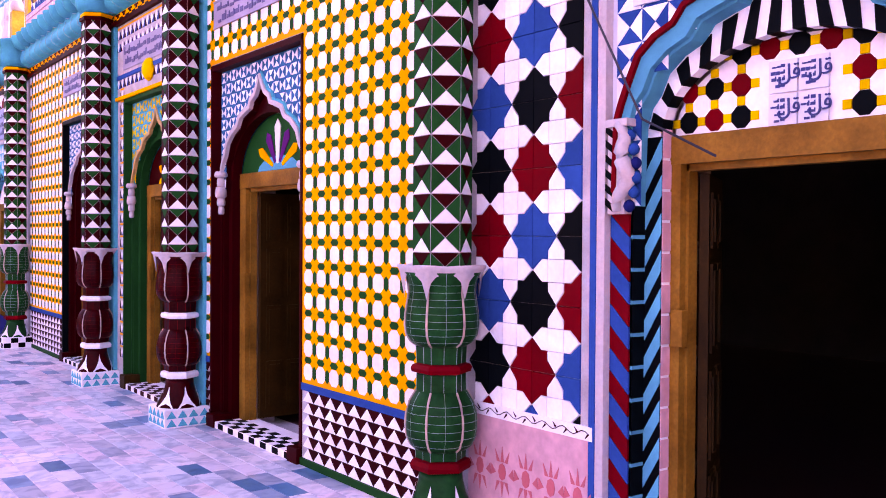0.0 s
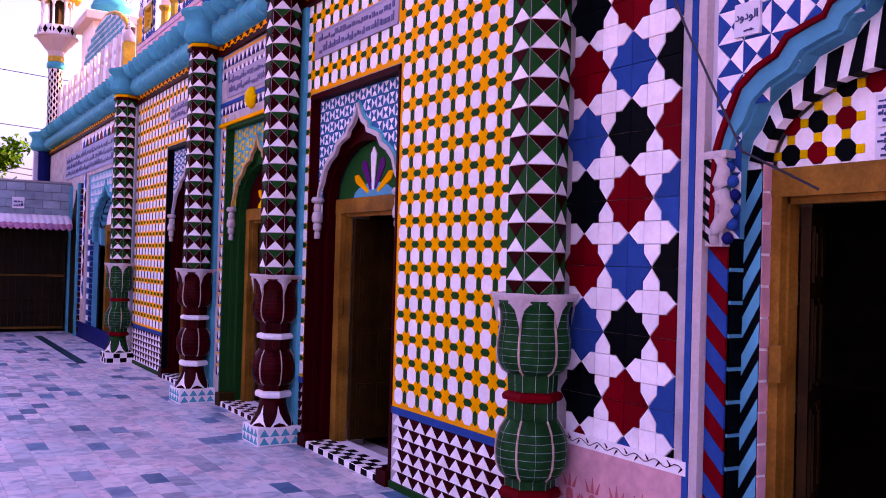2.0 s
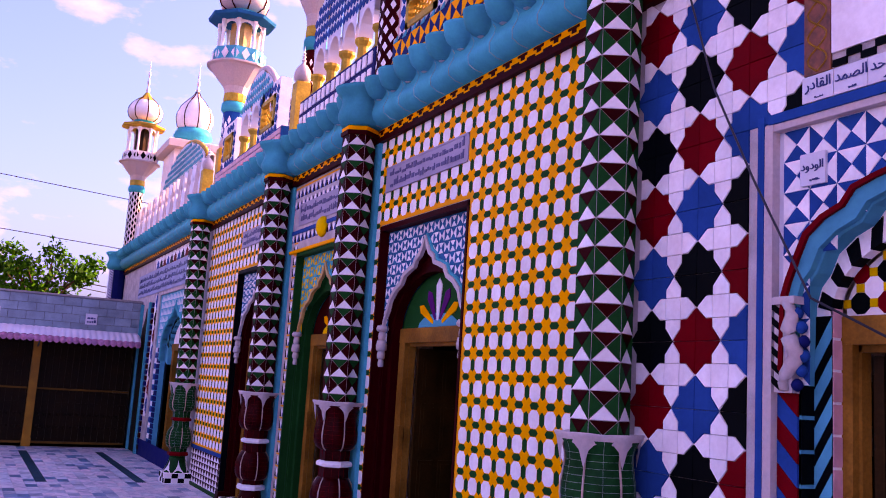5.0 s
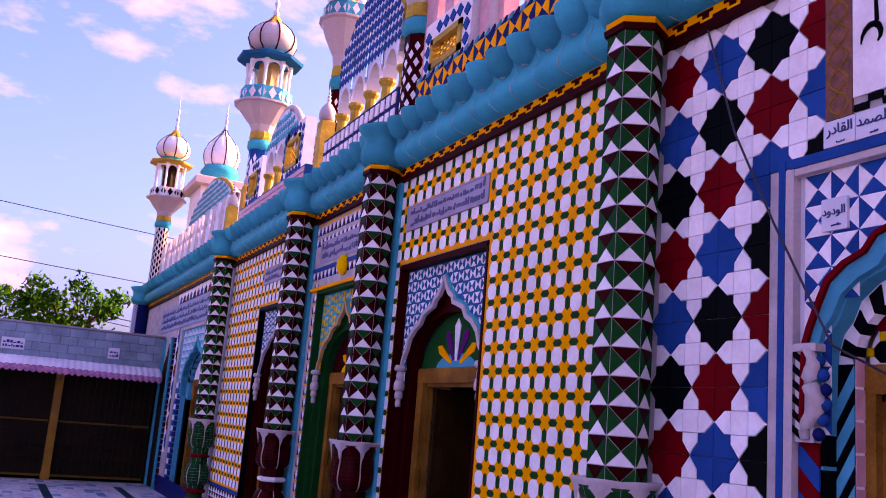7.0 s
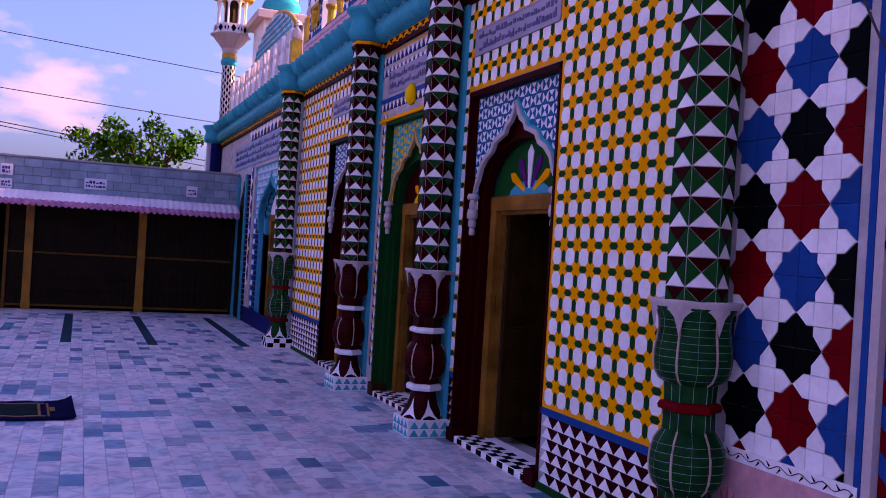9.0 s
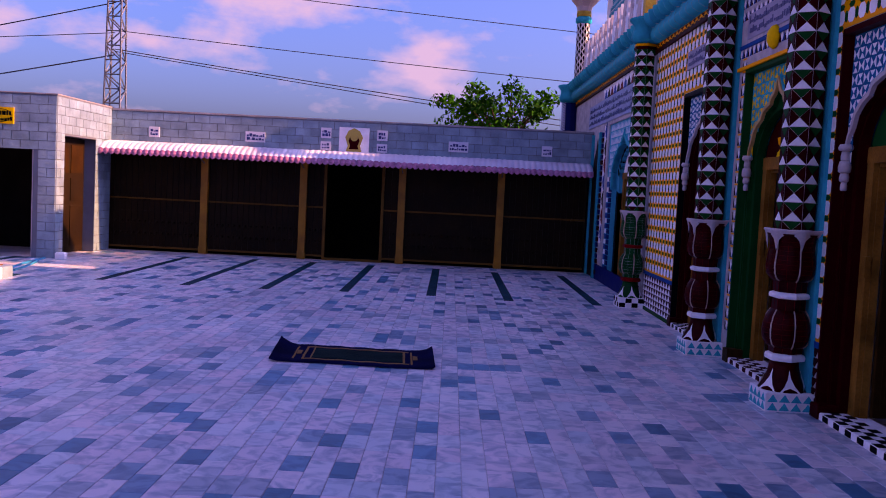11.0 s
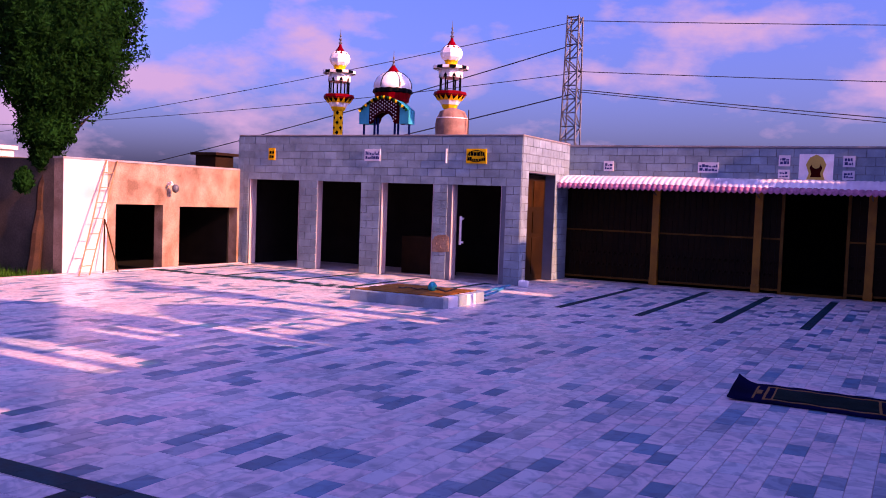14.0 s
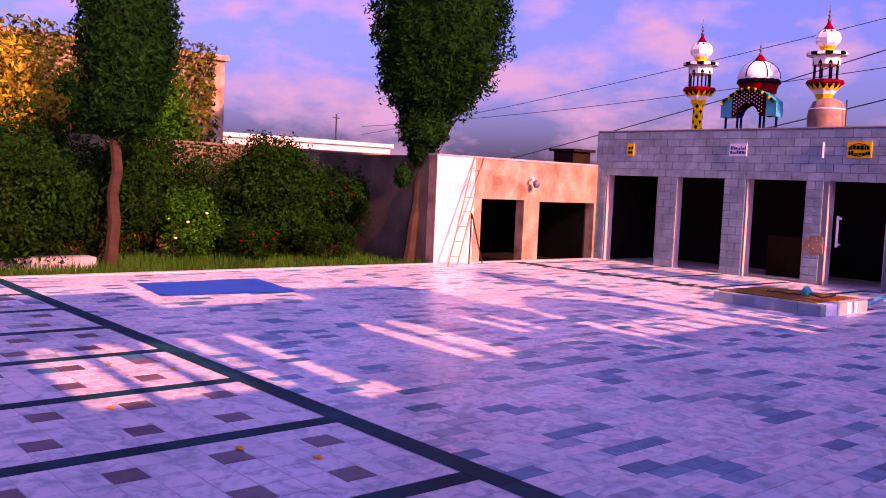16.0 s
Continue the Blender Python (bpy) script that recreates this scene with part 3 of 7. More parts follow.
# ---- the band under the cornice and the cornice itself ----
band = G().box(-0.035, 0, 1.0, FACADE[1], 3.882, 3.957, 0)
for i in range(int((FACADE[1] - 1.0) / 0.2)):
    y = 1.0 + i * 0.2
    band.box(-0.039, 0, y, y + 0.12, 3.932, 3.95, 1).box(-0.039, 0, y + 0.1, y + 0.2, 3.888, 3.906, 1)
    band.box(-0.039, 0, y + 0.03, y + 0.08, 3.906, 3.932, 1)
band.box(-0.05, 0, 1.0, FACADE[1], 3.835, 3.88, 1)
tagged(part("trim", band, [ORANGE, MAROON]), "orange and maroon dentil band under the cornice", "trim", "", "structure")
PROFILE = [(0.0, 3.955), (0.05, 3.962), (0.11, 3.98), (0.16, 4.02), (0.178, 4.07), (0.165, 4.13), (0.15, 4.18), (0.15, 4.22), (0.17, 4.27), (0.18, 4.32), (0.0, 4.33)]
PETAL = G().lathe([(0.03, 4.165), (0.075, 4.185), (0.115, 4.225), (0.138, 4.28), (0.148, 4.335), (0.150, 4.352), (0.138, 4.356)], 18, 0, 0, 0, [0, 0, 0, 0, 0, 1, 1]).mesh("petal", [TEAL, PLASTER])
PETAL.polygons.foreach_set("use_smooth", [len(p.vertices) == 4 for p in PETAL.polygons])


def cornice(y0, y1):
    """A round turquoise moulding, a row of petal cups along its top, pale joints curving down its face."""
    n = max(1, round((y1 - y0) / 0.30))
    m, g = len(PROFILE), G()
    g.add([(-d, y, z) for y in (y0, y1) for d, z in PROFILE], [(j, j + 1, m + j + 1, m + j) for j in range(m - 1)])
    ob = tagged(part("cornice", g, TEAL, None, smooth=True), "turquoise glazed cornice with a row of petal cups", "cornice", "", "structure")
    joints = G()
    for i in range(n + 1):
        y = y0 + (y1 - y0) * i / n
        joints.tube([(-d - 0.001, y + 0.035 * math.sin((z - 3.96) * 26), z) for d, z in PROFILE[1:8]], 0.004, 4)
        if i < n:
            cup = new("petal", PETAL)
            cup.parent = ob
            cup.location = (-0.165, y + 0.5 * (y1 - y0) / n, 0)
    part("joint_line", joints, PALEJOINT, ob, "pale curving joint lines")
    return ob


stops = [1.0] + [c for c, _ in COLUMNS] + [22.9]
for a, b in zip(stops, stops[1:]):
    cornice(a + (0.2 if a > 1 else 0), b - 0.2)


# ---- the columns ----
def petal(k):
    return lambda a, z: 1 - k + k * abs(math.cos(3 * a)) ** 0.7


def column(y, green):
    body, second = (GREEN, MAROON) if green else (MAROON, GREEN)
    gloss = GLOSSGREEN if green else GLOSSMAROON
    ring = RED if green else WHITE
    c = thing("column", ("green tiled column with a lotus base and triangle-patterned shaft" if green else "maroon tiled column with a lotus base and triangle-patterned shaft"), "column", "facade columns", at=(-0.19, y, 0))
    P = c.location
    # square plinth with its own tiles
    part("plinth", G().box(P.x - 0.20, P.x + 0.19, P.y - 0.20, P.y + 0.20, 0, 0.155, 0, 0.008), WHITE, c)
    chips = G()
    for face in range(3):
        for i in range(4):
            for r in range(2):
                u0, z0 = -0.19 + i * 0.095, 0.012 + r * 0.068
                if green:
                    if (i + r) % 2:
                        continue
                    pts = [(u0, z0), (u0 + 0.092, z0), (u0 + 0.092, z0 + 0.066), (u0, z0 + 0.066)]
                else:
                    pts = [(u0 + 0.004, z0), (u0 + 0.09, z0), (u0 + 0.047, z0 + 0.062)]
                if face == 0:
                    chips.slab([(P.y + u, z) for u, z in pts], P.x - 0.204, P.x - 0.19)
                else:
                    s = -1 if face == 1 else 1
                    k = len(chips.v)
                    chips.slab([(u, z) for u, z in pts], -0.204, -0.19)
                    for q in range(k, len(chips.v)):
                        xx, uu, zz = chips.v[q]
                        chips.v[q] = (P.x + uu, P.y + s * -xx, zz)
    part("plinth_tiles", chips, BLACK if green else TEAL, c)
    ph = math.pi / 6
    # foot with petals
    foot = G().lathe([(0.195, 0.155), (0.165, 0.19), (0.135, 0.24), (0.118, 0.30), (0.115, 0.335)], 24, P.x, P.y, 0, 0)
    part("foot", foot, gloss, c, smooth=True)
    leaves = G()
    for i in range(6):
        a = math.pi + i * math.pi / 3 + math.pi / 6
        def at(t, r, z):
            return (P.x + r * math.cos(a + t), P.y + r * math.sin(a + t), z)
        leaves.add([at(-0.42, 0.20, 0.156), at(0.42, 0.20, 0.156), at(0.25, 0.175, 0.19), at(-0.25, 0.175, 0.19), at(0.09, 0.148, 0.235), at(-0.09, 0.148, 0.235), at(0, 0.128, 0.29)],
                   [(0, 1, 2, 3), (3, 2, 4, 5), (5, 4, 6)])
    part("foot_petals", leaves, WHITE, c)
    # rings, necks and bulbs
    for z0, z1 in ((0.335, 0.40), (0.845, 0.90)):
        part("ring", G().lathe([(0.125, z0), (0.157, z0 + 0.008), (0.163, (z0 + z1) / 2), (0.152, z1 - 0.008), (0.125, z1)], 6, P.x, P.y, ph), ring, c)
    def neck(low, high):
        nk = part("neck", G().lathe([low, high], 6, P.x, P.y, ph), gloss, c)
        seams = G()
        for i in range(12):
            a = ph + i * math.pi / 6
            k = 1.004 if i % 2 == 0 else 0.871
            seams.tube([(P.x + r * k * math.cos(a), P.y + r * k * math.sin(a), z) for r, z in (low, high)], 0.0016, 4)
        part("tile_joint", seams, PALEJOINT if green else RED, nk)

    neck((0.132, 0.75), (0.13, 0.845))
    neck((0.132, 0.40), (0.135, 0.455))
    neck((0.13, 0.90), (0.135, 0.995))
    low_bulb = [(0.14, 0.45), (0.17, 0.475), (0.19, 0.52), (0.197, 0.58), (0.193, 0.64), (0.175, 0.70), (0.14, 0.755)]
    high_bulb = [(0.135, 0.99), (0.17, 1.015), (0.195, 1.06), (0.203, 1.12), (0.20, 1.18), (0.19, 1.25), (0.182, 1.31), (0.185, 1.36), (0.196, 1.40), (0.211, 1.43)]
    for prof in (low_bulb, high_bulb):
        bulb = part("bulb", G().lathe(prof, 36, P.x, P.y, ph, 0, petal(0.07)), gloss, c, smooth=True)
        lines = G()
        for i in range(6):
            a = ph + i * math.pi / 3
            lines.tube([(P.x + (r * 0.945 + 0.003) * math.cos(a), P.y + (r * 0.945 + 0.003) * math.sin(a), z) for r, z in prof], 0.006, 5)
        part("grout_line", lines, CREAM, bulb, "raised pale joint lines")
        courses = G()
        for z in [prof[0][1] + 0.03 + 0.042 * q for q in range(int((prof[-1][1] - prof[0][1] - 0.05) / 0.042))]:
            r = np.interp(z, [p[1] for p in prof], [p[0] for p in prof])
            ringpts = [(P.x + (r + 0.0005) * petal(0.07)(aa, z) * math.cos(aa), P.y + (r + 0.0005) * petal(0.07)(aa, z) * math.sin(aa), z) for aa in (k * math.pi / 18 for k in range(37))]
            courses.tube(ringpts, 0.0012 if green else 0.0007, 3)
        for i in range(6):
            a = ph + (i + 0.5) * math.pi / 3
            courses.tube([(P.x + (r + 0.0005) * math.cos(a), P.y + (r + 0.0005) * math.sin(a), z) for r, z in prof], 0.001, 3)
        part("tile_joint", courses, PALEJOINT if green else RED, bulb)
    lip = G()
    nl = 48
    pts = []
    for j, (r, z) in enumerate(((0.206, 1.425), (0.214, 1.440), (0.228, 1.457), (0.222, 1.464), (0.15, 1.462))):
        for i in range(nl):
            a = ph + 2 * math.pi * i / nl
            t = abs(math.cos(3 * (a - ph)))           # 1 at the joints between the petals
            u = 1 - math.acos(min(1.0, t)) / (math.pi / 2)
            rr = r * (0.93 + 0.12 * t * t) if 0 < j < 4 else r * (1 - 0.05 * u) if j == 0 else r
            pts.append((P.x + rr * math.cos(a), P.y + rr * math.sin(a), z + (0.006 * t if j in (2, 3) else 0) - (0.15 * (1 - math.sqrt(max(0.0, 1 - u * u))) if j == 0 else 0)))
    lip.add(pts, [(j * nl + i, j * nl + (i + 1) % nl, (j + 1) * nl + (i + 1) % nl, (j + 1) * nl + i) for j in range(4) for i in range(nl)])
    part("capital_lip", lip, PLASTER, c, "pale scalloped lip", smooth=True)
    # six-sided shaft, its faces laid with triangles
    part("shaft", G().lathe([(0.152, 1.45), (0.152, 3.93)], 6, P.x, P.y, ph), GROUT, c)
    R, n, z0, fh = 0.152, 17, 1.383, 0.1503
    fw = R
    e = 0.004
    tri = [("triangle_tile", WHITE, [(-fw / 2 + e, e / 2), (fw / 2 - e, e / 2), (0, fh / 2 - e / 2)]),
           ("triangle_tile", second, [(0, fh / 2 + e / 2), (fw / 2 - e, fh - e / 2), (-fw / 2 + e, fh - e / 2)]),
           ("triangle_tile", body, [(-fw / 2 + e / 2, e), (-e / 2, fh / 2), (-fw / 2 + e / 2, fh - e)]),
           ("triangle_tile", body, [(fw / 2 - e / 2, e), (fw / 2 - e / 2, fh - e), (e / 2, fh / 2)])]
    meshes = [piece_mesh(nm, p, 0.005, mt, 0.001) for nm, mt, p in tri]
    apo = R * math.cos(math.pi / 6)
    for k in range(4):
        ang = math.pi + (k - 1) * math.pi / 3         # outward directions that can be seen
        turn = Matrix.Translation(P) @ Matrix.Rotation(ang - math.pi, 4, "Z")
        JOBS.append((c, "triangle_tile", [(me, -apo, 0, z0 + q * fh) for q in range(n) for me in meshes], 75, None, turn))
    # band and turquoise bulge that carry the cornice round the column
    part("cap_band", G().lathe([(0.155, 3.88), (0.175, 3.885), (0.18, 3.92), (0.165, 3.925), (0.17, 3.96), (0.16, 3.965)], 6, P.x, P.y, ph, [1, 1, 1, 0, 0]), [ORANGE, MAROON], c)
    crown = [(0.16, 3.965), (0.215, 3.985), (0.245, 4.04), (0.245, 4.09), (0.225, 4.15), (0.215, 4.20), (0.235, 4.25), (0.28, 4.30), (0.29, 4.335), (0.25, 4.35), (0.05, 4.36)]
    part("crown", G().lathe(crown, 48, P.x + 0.03, P.y, ph, 0, petal(0.08)), TEAL, c, "turquoise petalled crown", smooth=True)
    if not green:
        part("pilaster", G().box(-0.04, 0, P.y - 0.135, P.y + 0.135, 0.0, 3.88), TEAL, c)
    # the two bulbs sit a little higher than first turned
    for ob in c.children_recursive:
        for v in ob.data.vertices:
            v.co.z = np.interp(v.co.z, (0, 0.155, 0.335, 0.99, 1.43, 5), (0, 0.155, 0.39, 1.045, 1.43, 5))
    return c


for y, green in COLUMNS:
    column(y, green)

# ---- arched doors ----
ARCH = [(0, 2.85), (0.025, 2.775), (0.07, 2.71), (0.13, 2.675), (0.155, 2.62), (0.22, 2.60), (0.31, 2.565), (0.36, 2.49), (0.45, 2.445), (0.53, 2.37), (0.57, 2.27), (0.615, 2.21), (0.64, 2.12), (0.65, 1.8), (0.65, 0.0)]


def both(half):
    return [(-u, z) for u, z in reversed(half)] + [(u, z) for u, z in half[1:]]


def inner_arch(half, uw, z_spring, rise):
    """A plain arch with as many points as the cusped one."""
    out, n = [], len(half)
    for i in range(n):
        t = i / (n - 3)
        if i >= n - 2:
            out.append((uw, half[i][1] if i == n - 1 else z_spring * 0.85))
        else:
            a = math.pi / 2 * t
            out.append((uw * math.sin(a), z_spring + rise * math.cos(a)))
    return out


def arch_z(half, u):
    u = abs(u)
    for (a, za), (b, zb) in zip(half, half[1:]):
        if a <= u <= b and b > a:
            return za + (zb - za) * (u - a) / (b - a)
    return 0.0


def door(yc, jamb, arch_paint, spandrel, fan, step, name_label, near=False):
    top = 2.945 if near else TOP
    d = thing("arched_door", name_label, "door", "facade doors", at=(0, yc, 0))
    def sh(pts, k=0.0):
        return [(yc + u, z) for u, z in pts]
    kx = 1.08 if near else 1.15
    half = [(u * kx, z if not near or z < 2.12 else 2.12 + (z - 2.12) * 0.88) for u, z in ARCH]
    line = both(half)
    up = [p for p in line if p[1] >= 1.79]
    face = 0.035 if near else 0.075
    panel = G().strip(sh(up), [(yc + u, top) for u, z in up], face, 0.30)
    for s in (-1, 1):
        a, b = sorted((yc + s * 0.65 * kx, yc + s * HALF))
        panel.box(face, 0.30, a, b, 1.8, top)
        part("jamb_face", G().box(face - 0.012 if not near else 0.041, 0.30, a, b, 0, 1.8), jamb[0] if not near else PLASTER, d)
    part("spandrel", panel, spandrel[0], d)
    # frame of the panel
    fr = G()
    for s in (-1, 1):
        a, b = sorted((yc + s * (HALF - 0.03), yc + s * HALF))
        fr.box(-0.012, face + 0.01, a, b, 0.0, top)
    fr.box(-0.012, face + 0.01, yc - HALF, yc + HALF, top - 0.035, top + 0.01)
    if near:
        fr = G()
        edge = G()
        for s in (-1, 1):
            a, b = sorted((yc + s * 0.868, yc + s * 0.905))
            fr.box(-0.014, 0.01, a, b, 0.0, top + 0.045)
            a, b = sorted((yc + s * (HALF - 0.002), yc + s * 0.866))
            edge.box(-0.011, 0.04, a, b, 0.0, top - 0.002)
        fr.box(-0.014, 0.01, yc - 0.842, yc + 0.842, top + 0.0, top + 0.045)
        edge.box(-0.006, 0.04, yc - 0.82, yc + 0.82, top - 0.035, top - 0.002)
        part("pink_border", edge, PLASTER, d)
    part("panel_border", fr, spandrel[3], d)
    # spandrel tiles
    n_cell = int((2 * HALF - 0.06) / spandrel[4])
    cell = (2 * HALF - 0.06) / n_cell
    t1 = piece_mesh("triangle_tile", [(-cell / 2, -cell / 2), (cell / 2, -cell / 2), (0, 0)], 0.005, spandrel[1], 0.003)
    t2 = piece_mesh("triangle_tile", [(cell / 2, cell / 2), (-cell / 2, cell / 2), (0, 0)], 0.005, spandrel[1], 0.003)
    t3 = piece_mesh("triangle_tile", [(-cell / 2, cell / 2), (-cell / 2, -cell / 2), (0, 0)], 0.005, spandrel[2], 0.003)
    t4 = piece_mesh("triangle_tile", [(cell / 2, -cell / 2), (cell / 2, cell / 2), (0, 0)], 0.005, spandrel[2], 0.003)
    f1, f2, f3, f4 = [me.copy() for me in (t1, t2, t3, t4)]
    for me, mt in ((f1, 2), (f2, 2), (f3, 1), (f4, 1)):
        me.materials[0] = spandrel[mt]
    if not near:
        for me in (t1, t2, f3, f4):
            for v in me.vertices:
                v.co.y, v.co.z = v.co.y * 0.86, v.co.z * 0.86
    some = []
    for i in range(int(2 * HALF / cell) + 1):
        for k in range(int(1.4 / cell)):
            u, z = -HALF + 0.03 + cell * (i + 0.5), top - 0.04 - cell * (k + 0.5)
            if abs(u) > HALF - 0.03 - cell * 0.3 or z < 1.80:
                continue
            if z > arch_z(half, u) + 0.05 or abs(u) > 0.76:
                flip = (i + k) % 2
                for me in ((t1, t2, t3, t4) if flip else (f1, f2, f3, f4)):
                    some.append((me, face, yc + u, z))
    JOBS.append((d, "tile", some, 280, (lambda i: -i[3])))
    # moulding along the cusped edge
    mk = 0.05 if near else 0.027
    mould = [(u * 1.0 + (mk if u > 0 else -mk if u < 0 else 0), z + (mk * 1.1 if abs(u) < 0.66 else 0.0)) for u, z in up]
    mo = G().strip(sh(up), sh(mould), face - 0.035, face + 0.03)
    thin = [(u + (0.014 if u > 0 else -0.014 if u < 0 else 0), z + 0.016) for u, z in mould]
    rim = G().strip(sh(mould), sh([(u * 1.03, z + 0.02) for u, z in mould] if near else thin), face - (0.055 if near else 0.02), face)
    part("arch_moulding", mo, arch_paint[0], d)
    part("arch_rim", rim, arch_paint[1], d)
    # stepped reveal
    ins = both(inner_arch(ARCH, 0.67 if not near else 0.60, 2.08, 0.50 if not near else 0.34))
    part("reveal", G().strip(sh([(u * 0.985, z - 0.012) for u, z in line]), sh(line), face, 0.12), jamb[0], d)
    part("inner_reveal", G().strip(sh(ins), sh(line), 0.12, 0.20 if not near else 0.18), jamb[1] if not near else WHITE, d)
    if near:
        def even(pts, n):
            pts = [p for p in pts if p[1] > 1.99]
            run = [0.0]
            for p, q in zip(pts, pts[1:]):
                run.append(run[-1] + math.dist(p, q))
            return [(float(np.interp(run[-1] * i / n, run, [p[0] for p in pts])), float(np.interp(run[-1] * i / n, run, [p[1] for p in pts]))) for i in range(n + 1)]
        vs, N = G(), 27
        oi, oo = even(ins, N), even([(u * 0.97, z - 0.02) for u, z in line], N)
        for i in range(0, N, 2):
            vs.slab([(yc + p[0], p[1]) for p in (oi[i], oi[i + 1], oo[i + 1], oo[i])], 0.112, 0.18)
        part("black_voussoir", vs, BLACK, d)
    # tympanum over the lintel
    zt = 2.13 if not near else 2.06
    ty = [(u, max(z, zt - 0.05)) for u, z in ins if z > zt - 0.05]
    ty = [(ty[0][0], zt - 0.05)] + ty + [(ty[-1][0], zt - 0.05)]
    tym = part("tympanum", G().slab(sh(ty), 0.21, 0.26), fan[0], d)
    if not near:
        rays = G()
        for k, (mt, r0, r1, wd) in enumerate(((1, 0.09, 0.40, 0.10), (2, 0.08, 0.38, 0.12), (3, 0.06, 0.43, 0.13), (2, 0.08, 0.38, 0.12), (1, 0.09, 0.40, 0.10))):
            a = radians(30 + 30 * k)
            c0, s0 = math.cos(a), math.sin(a)
            def pt(r, t):
                return (yc + r * c0 - t * s0, zt + r * s0 * 0.95 + t * c0)
            rays.slab([pt(r0, -0.015), pt(r1 * 0.85, -wd * 0.4), pt(r1, 0), pt(r1 * 0.85, wd * 0.4), pt(r0, 0.015)], 0.203, 0.22, mt - 1)
        part("fan_rays", rays, fan[1:4], tym)
        skirt = G().slab([(yc + 0.36 * math.cos(a), zt + 0.12 * abs(math.sin(a))) for a in (math.pi * k / 8 for k in range(9))], 0.206, 0.22)
        part("fan_base", skirt, fan[4], tym)
    else:
        octs, yel = [], []
        o_red = piece_mesh("octagon_tile", [(0.05 * math.cos(math.pi / 8 + k * math.pi / 4), 0.05 * math.sin(math.pi / 8 + k * math.pi / 4)) for k in range(8)], 0.006, RED, 0.002)
        o_blk = piece_mesh("octagon_tile", [(0.05 * math.cos(math.pi / 8 + k * math.pi / 4), 0.05 * math.sin(math.pi / 8 + k * math.pi / 4)) for k in range(8)], 0.006, BLACK, 0.002)
        y_sq = piece_mesh("yellow_tile", [(-0.019, -0.019), (0.019, -0.019), (0.019, 0.019), (-0.019, 0.019)], 0.006, YELLOW, 0.002)
        cc = 0.132
        for i in range(-5, 6):
            for k in range(4):
                u, z = i * cc, 2.12 + k * cc
                ok = lambda uu, zz: zz - 0.03 < 2.08 + 0.34 * math.sqrt(max(0, 1 - (uu / 0.6) ** 2)) and abs(uu) < 0.595 and not (abs(uu) < 0.155 and zz < 2.36)
                if ok(u, z):
                    octs.append((o_red if (i + k) % 2 else o_blk, 0.21, yc + u, z))
                if ok(u + cc / 2, z):
                    octs.append((y_sq, 0.21, yc + u + cc / 2, z))
                if ok(u, z + cc / 2):
                    octs.append((y_sq, 0.21, yc + u, z + cc / 2))
        JOBS.append((tym, "tile", octs, 200, None))
        for s in (-1, 1):
            for r in range(2):
                pz, py = 2.125 + 0.135 * r, yc + s * 0.066
                pq = part("lettered_plate", G().box(0.197, 0.21, py - 0.062, py + 0.062, pz - 0.064, pz + 0.064), PLATE, tym)
                words("\ufede\ufed7", 0.085, pose(0.194, py - 0.03, pz + 0.01, 90, 0, -90), INK, pq)
                part("writing", bars(G(), py - 0.01, py + 0.055, pz - 0.05, pz + 0.055, 0.193, 0.2, 5 + r, 4), INK, pq)
    # brackets under the springing
    for s in (-1, 1):
        br, y = G(), yc + s * 0.645 * kx
        for z0, z1, dpt, hw in ((2.10, 2.15, 0.075, 0.055), (2.02, 2.10, 0.055, 0.035), (1.93, 2.02, 0.07, 0.048), (1.86, 1.93, 0.05, 0.036), (1.79, 1.86, 0.035, 0.026)):
            br.lathe([(hw * 0.8, z0), (hw, z0 + 0.01), (hw * 1.05, (z0 + z1) / 2), (hw * 0.85, z1)], 10, face - 0.02 - dpt * 0.1, y, 0)
        if near:
            k = part("bracket", G().box(-0.012, 0.06, *sorted((yc + s * 0.70, yc + s * 0.80)), 1.72, 2.13, 0, 0.0), PLASTER, d, "pale scrolled bracket with blue shells")
            scroll = [(-0.02, yc + s * (0.735 - 0.045 * math.sin(math.pi * t / 12) + 0.02 * math.sin(4 * math.pi * t / 12)), 1.73 + 0.39 * t / 12) for t in range(13)]
            part("scroll", G().tube(scroll, [0.02 + 0.018 * math.sin(math.pi * t / 12) for t in range(13)], 8), PLASTER, k, smooth=True)
            part("abacus", G().box(-0.03, 0.06, *sorted((yc + s * 0.675, yc + s * 0.80)), 2.105, 2.14, 0, 0.005), PLASTER, k)
            strip = G()
            for q in range(6):
                z = 1.73 + q * 0.065
                strip.slab([(yc + s * 0.768, z), (yc + s * 0.812, z + 0.03), (yc + s * 0.812, z + 0.062), (yc + s * 0.768, z + 0.032)], -0.016, -0.01)
            part("black_stripes", strip, BLACK, k)
            for q in range(6):
                z, r = 1.755 + q * 0.062, 0.028
                u = 0.70 - 0.05 * math.sin(math.pi * (q + 0.5) / 6)
                part("shell", G().lathe([(0.006, z - r), (r * 0.75, z - r * 0.6), (r, z), (r * 0.75, z + r * 0.6), (0.006, z + r)], 10, 0.005, yc + s * u), BLUE if q % 3 else NAVY, k, smooth=True)
        else:
            part("bracket", br, PLASTER, d, "pale moulded bracket", smooth=True)
    # wooden frame, lintel and two leaves standing open inwards
    fx = 0.19 if not near else 0.175
    w0, w1 = (0.56, 0.67) if not near else (0.545, 0.62)
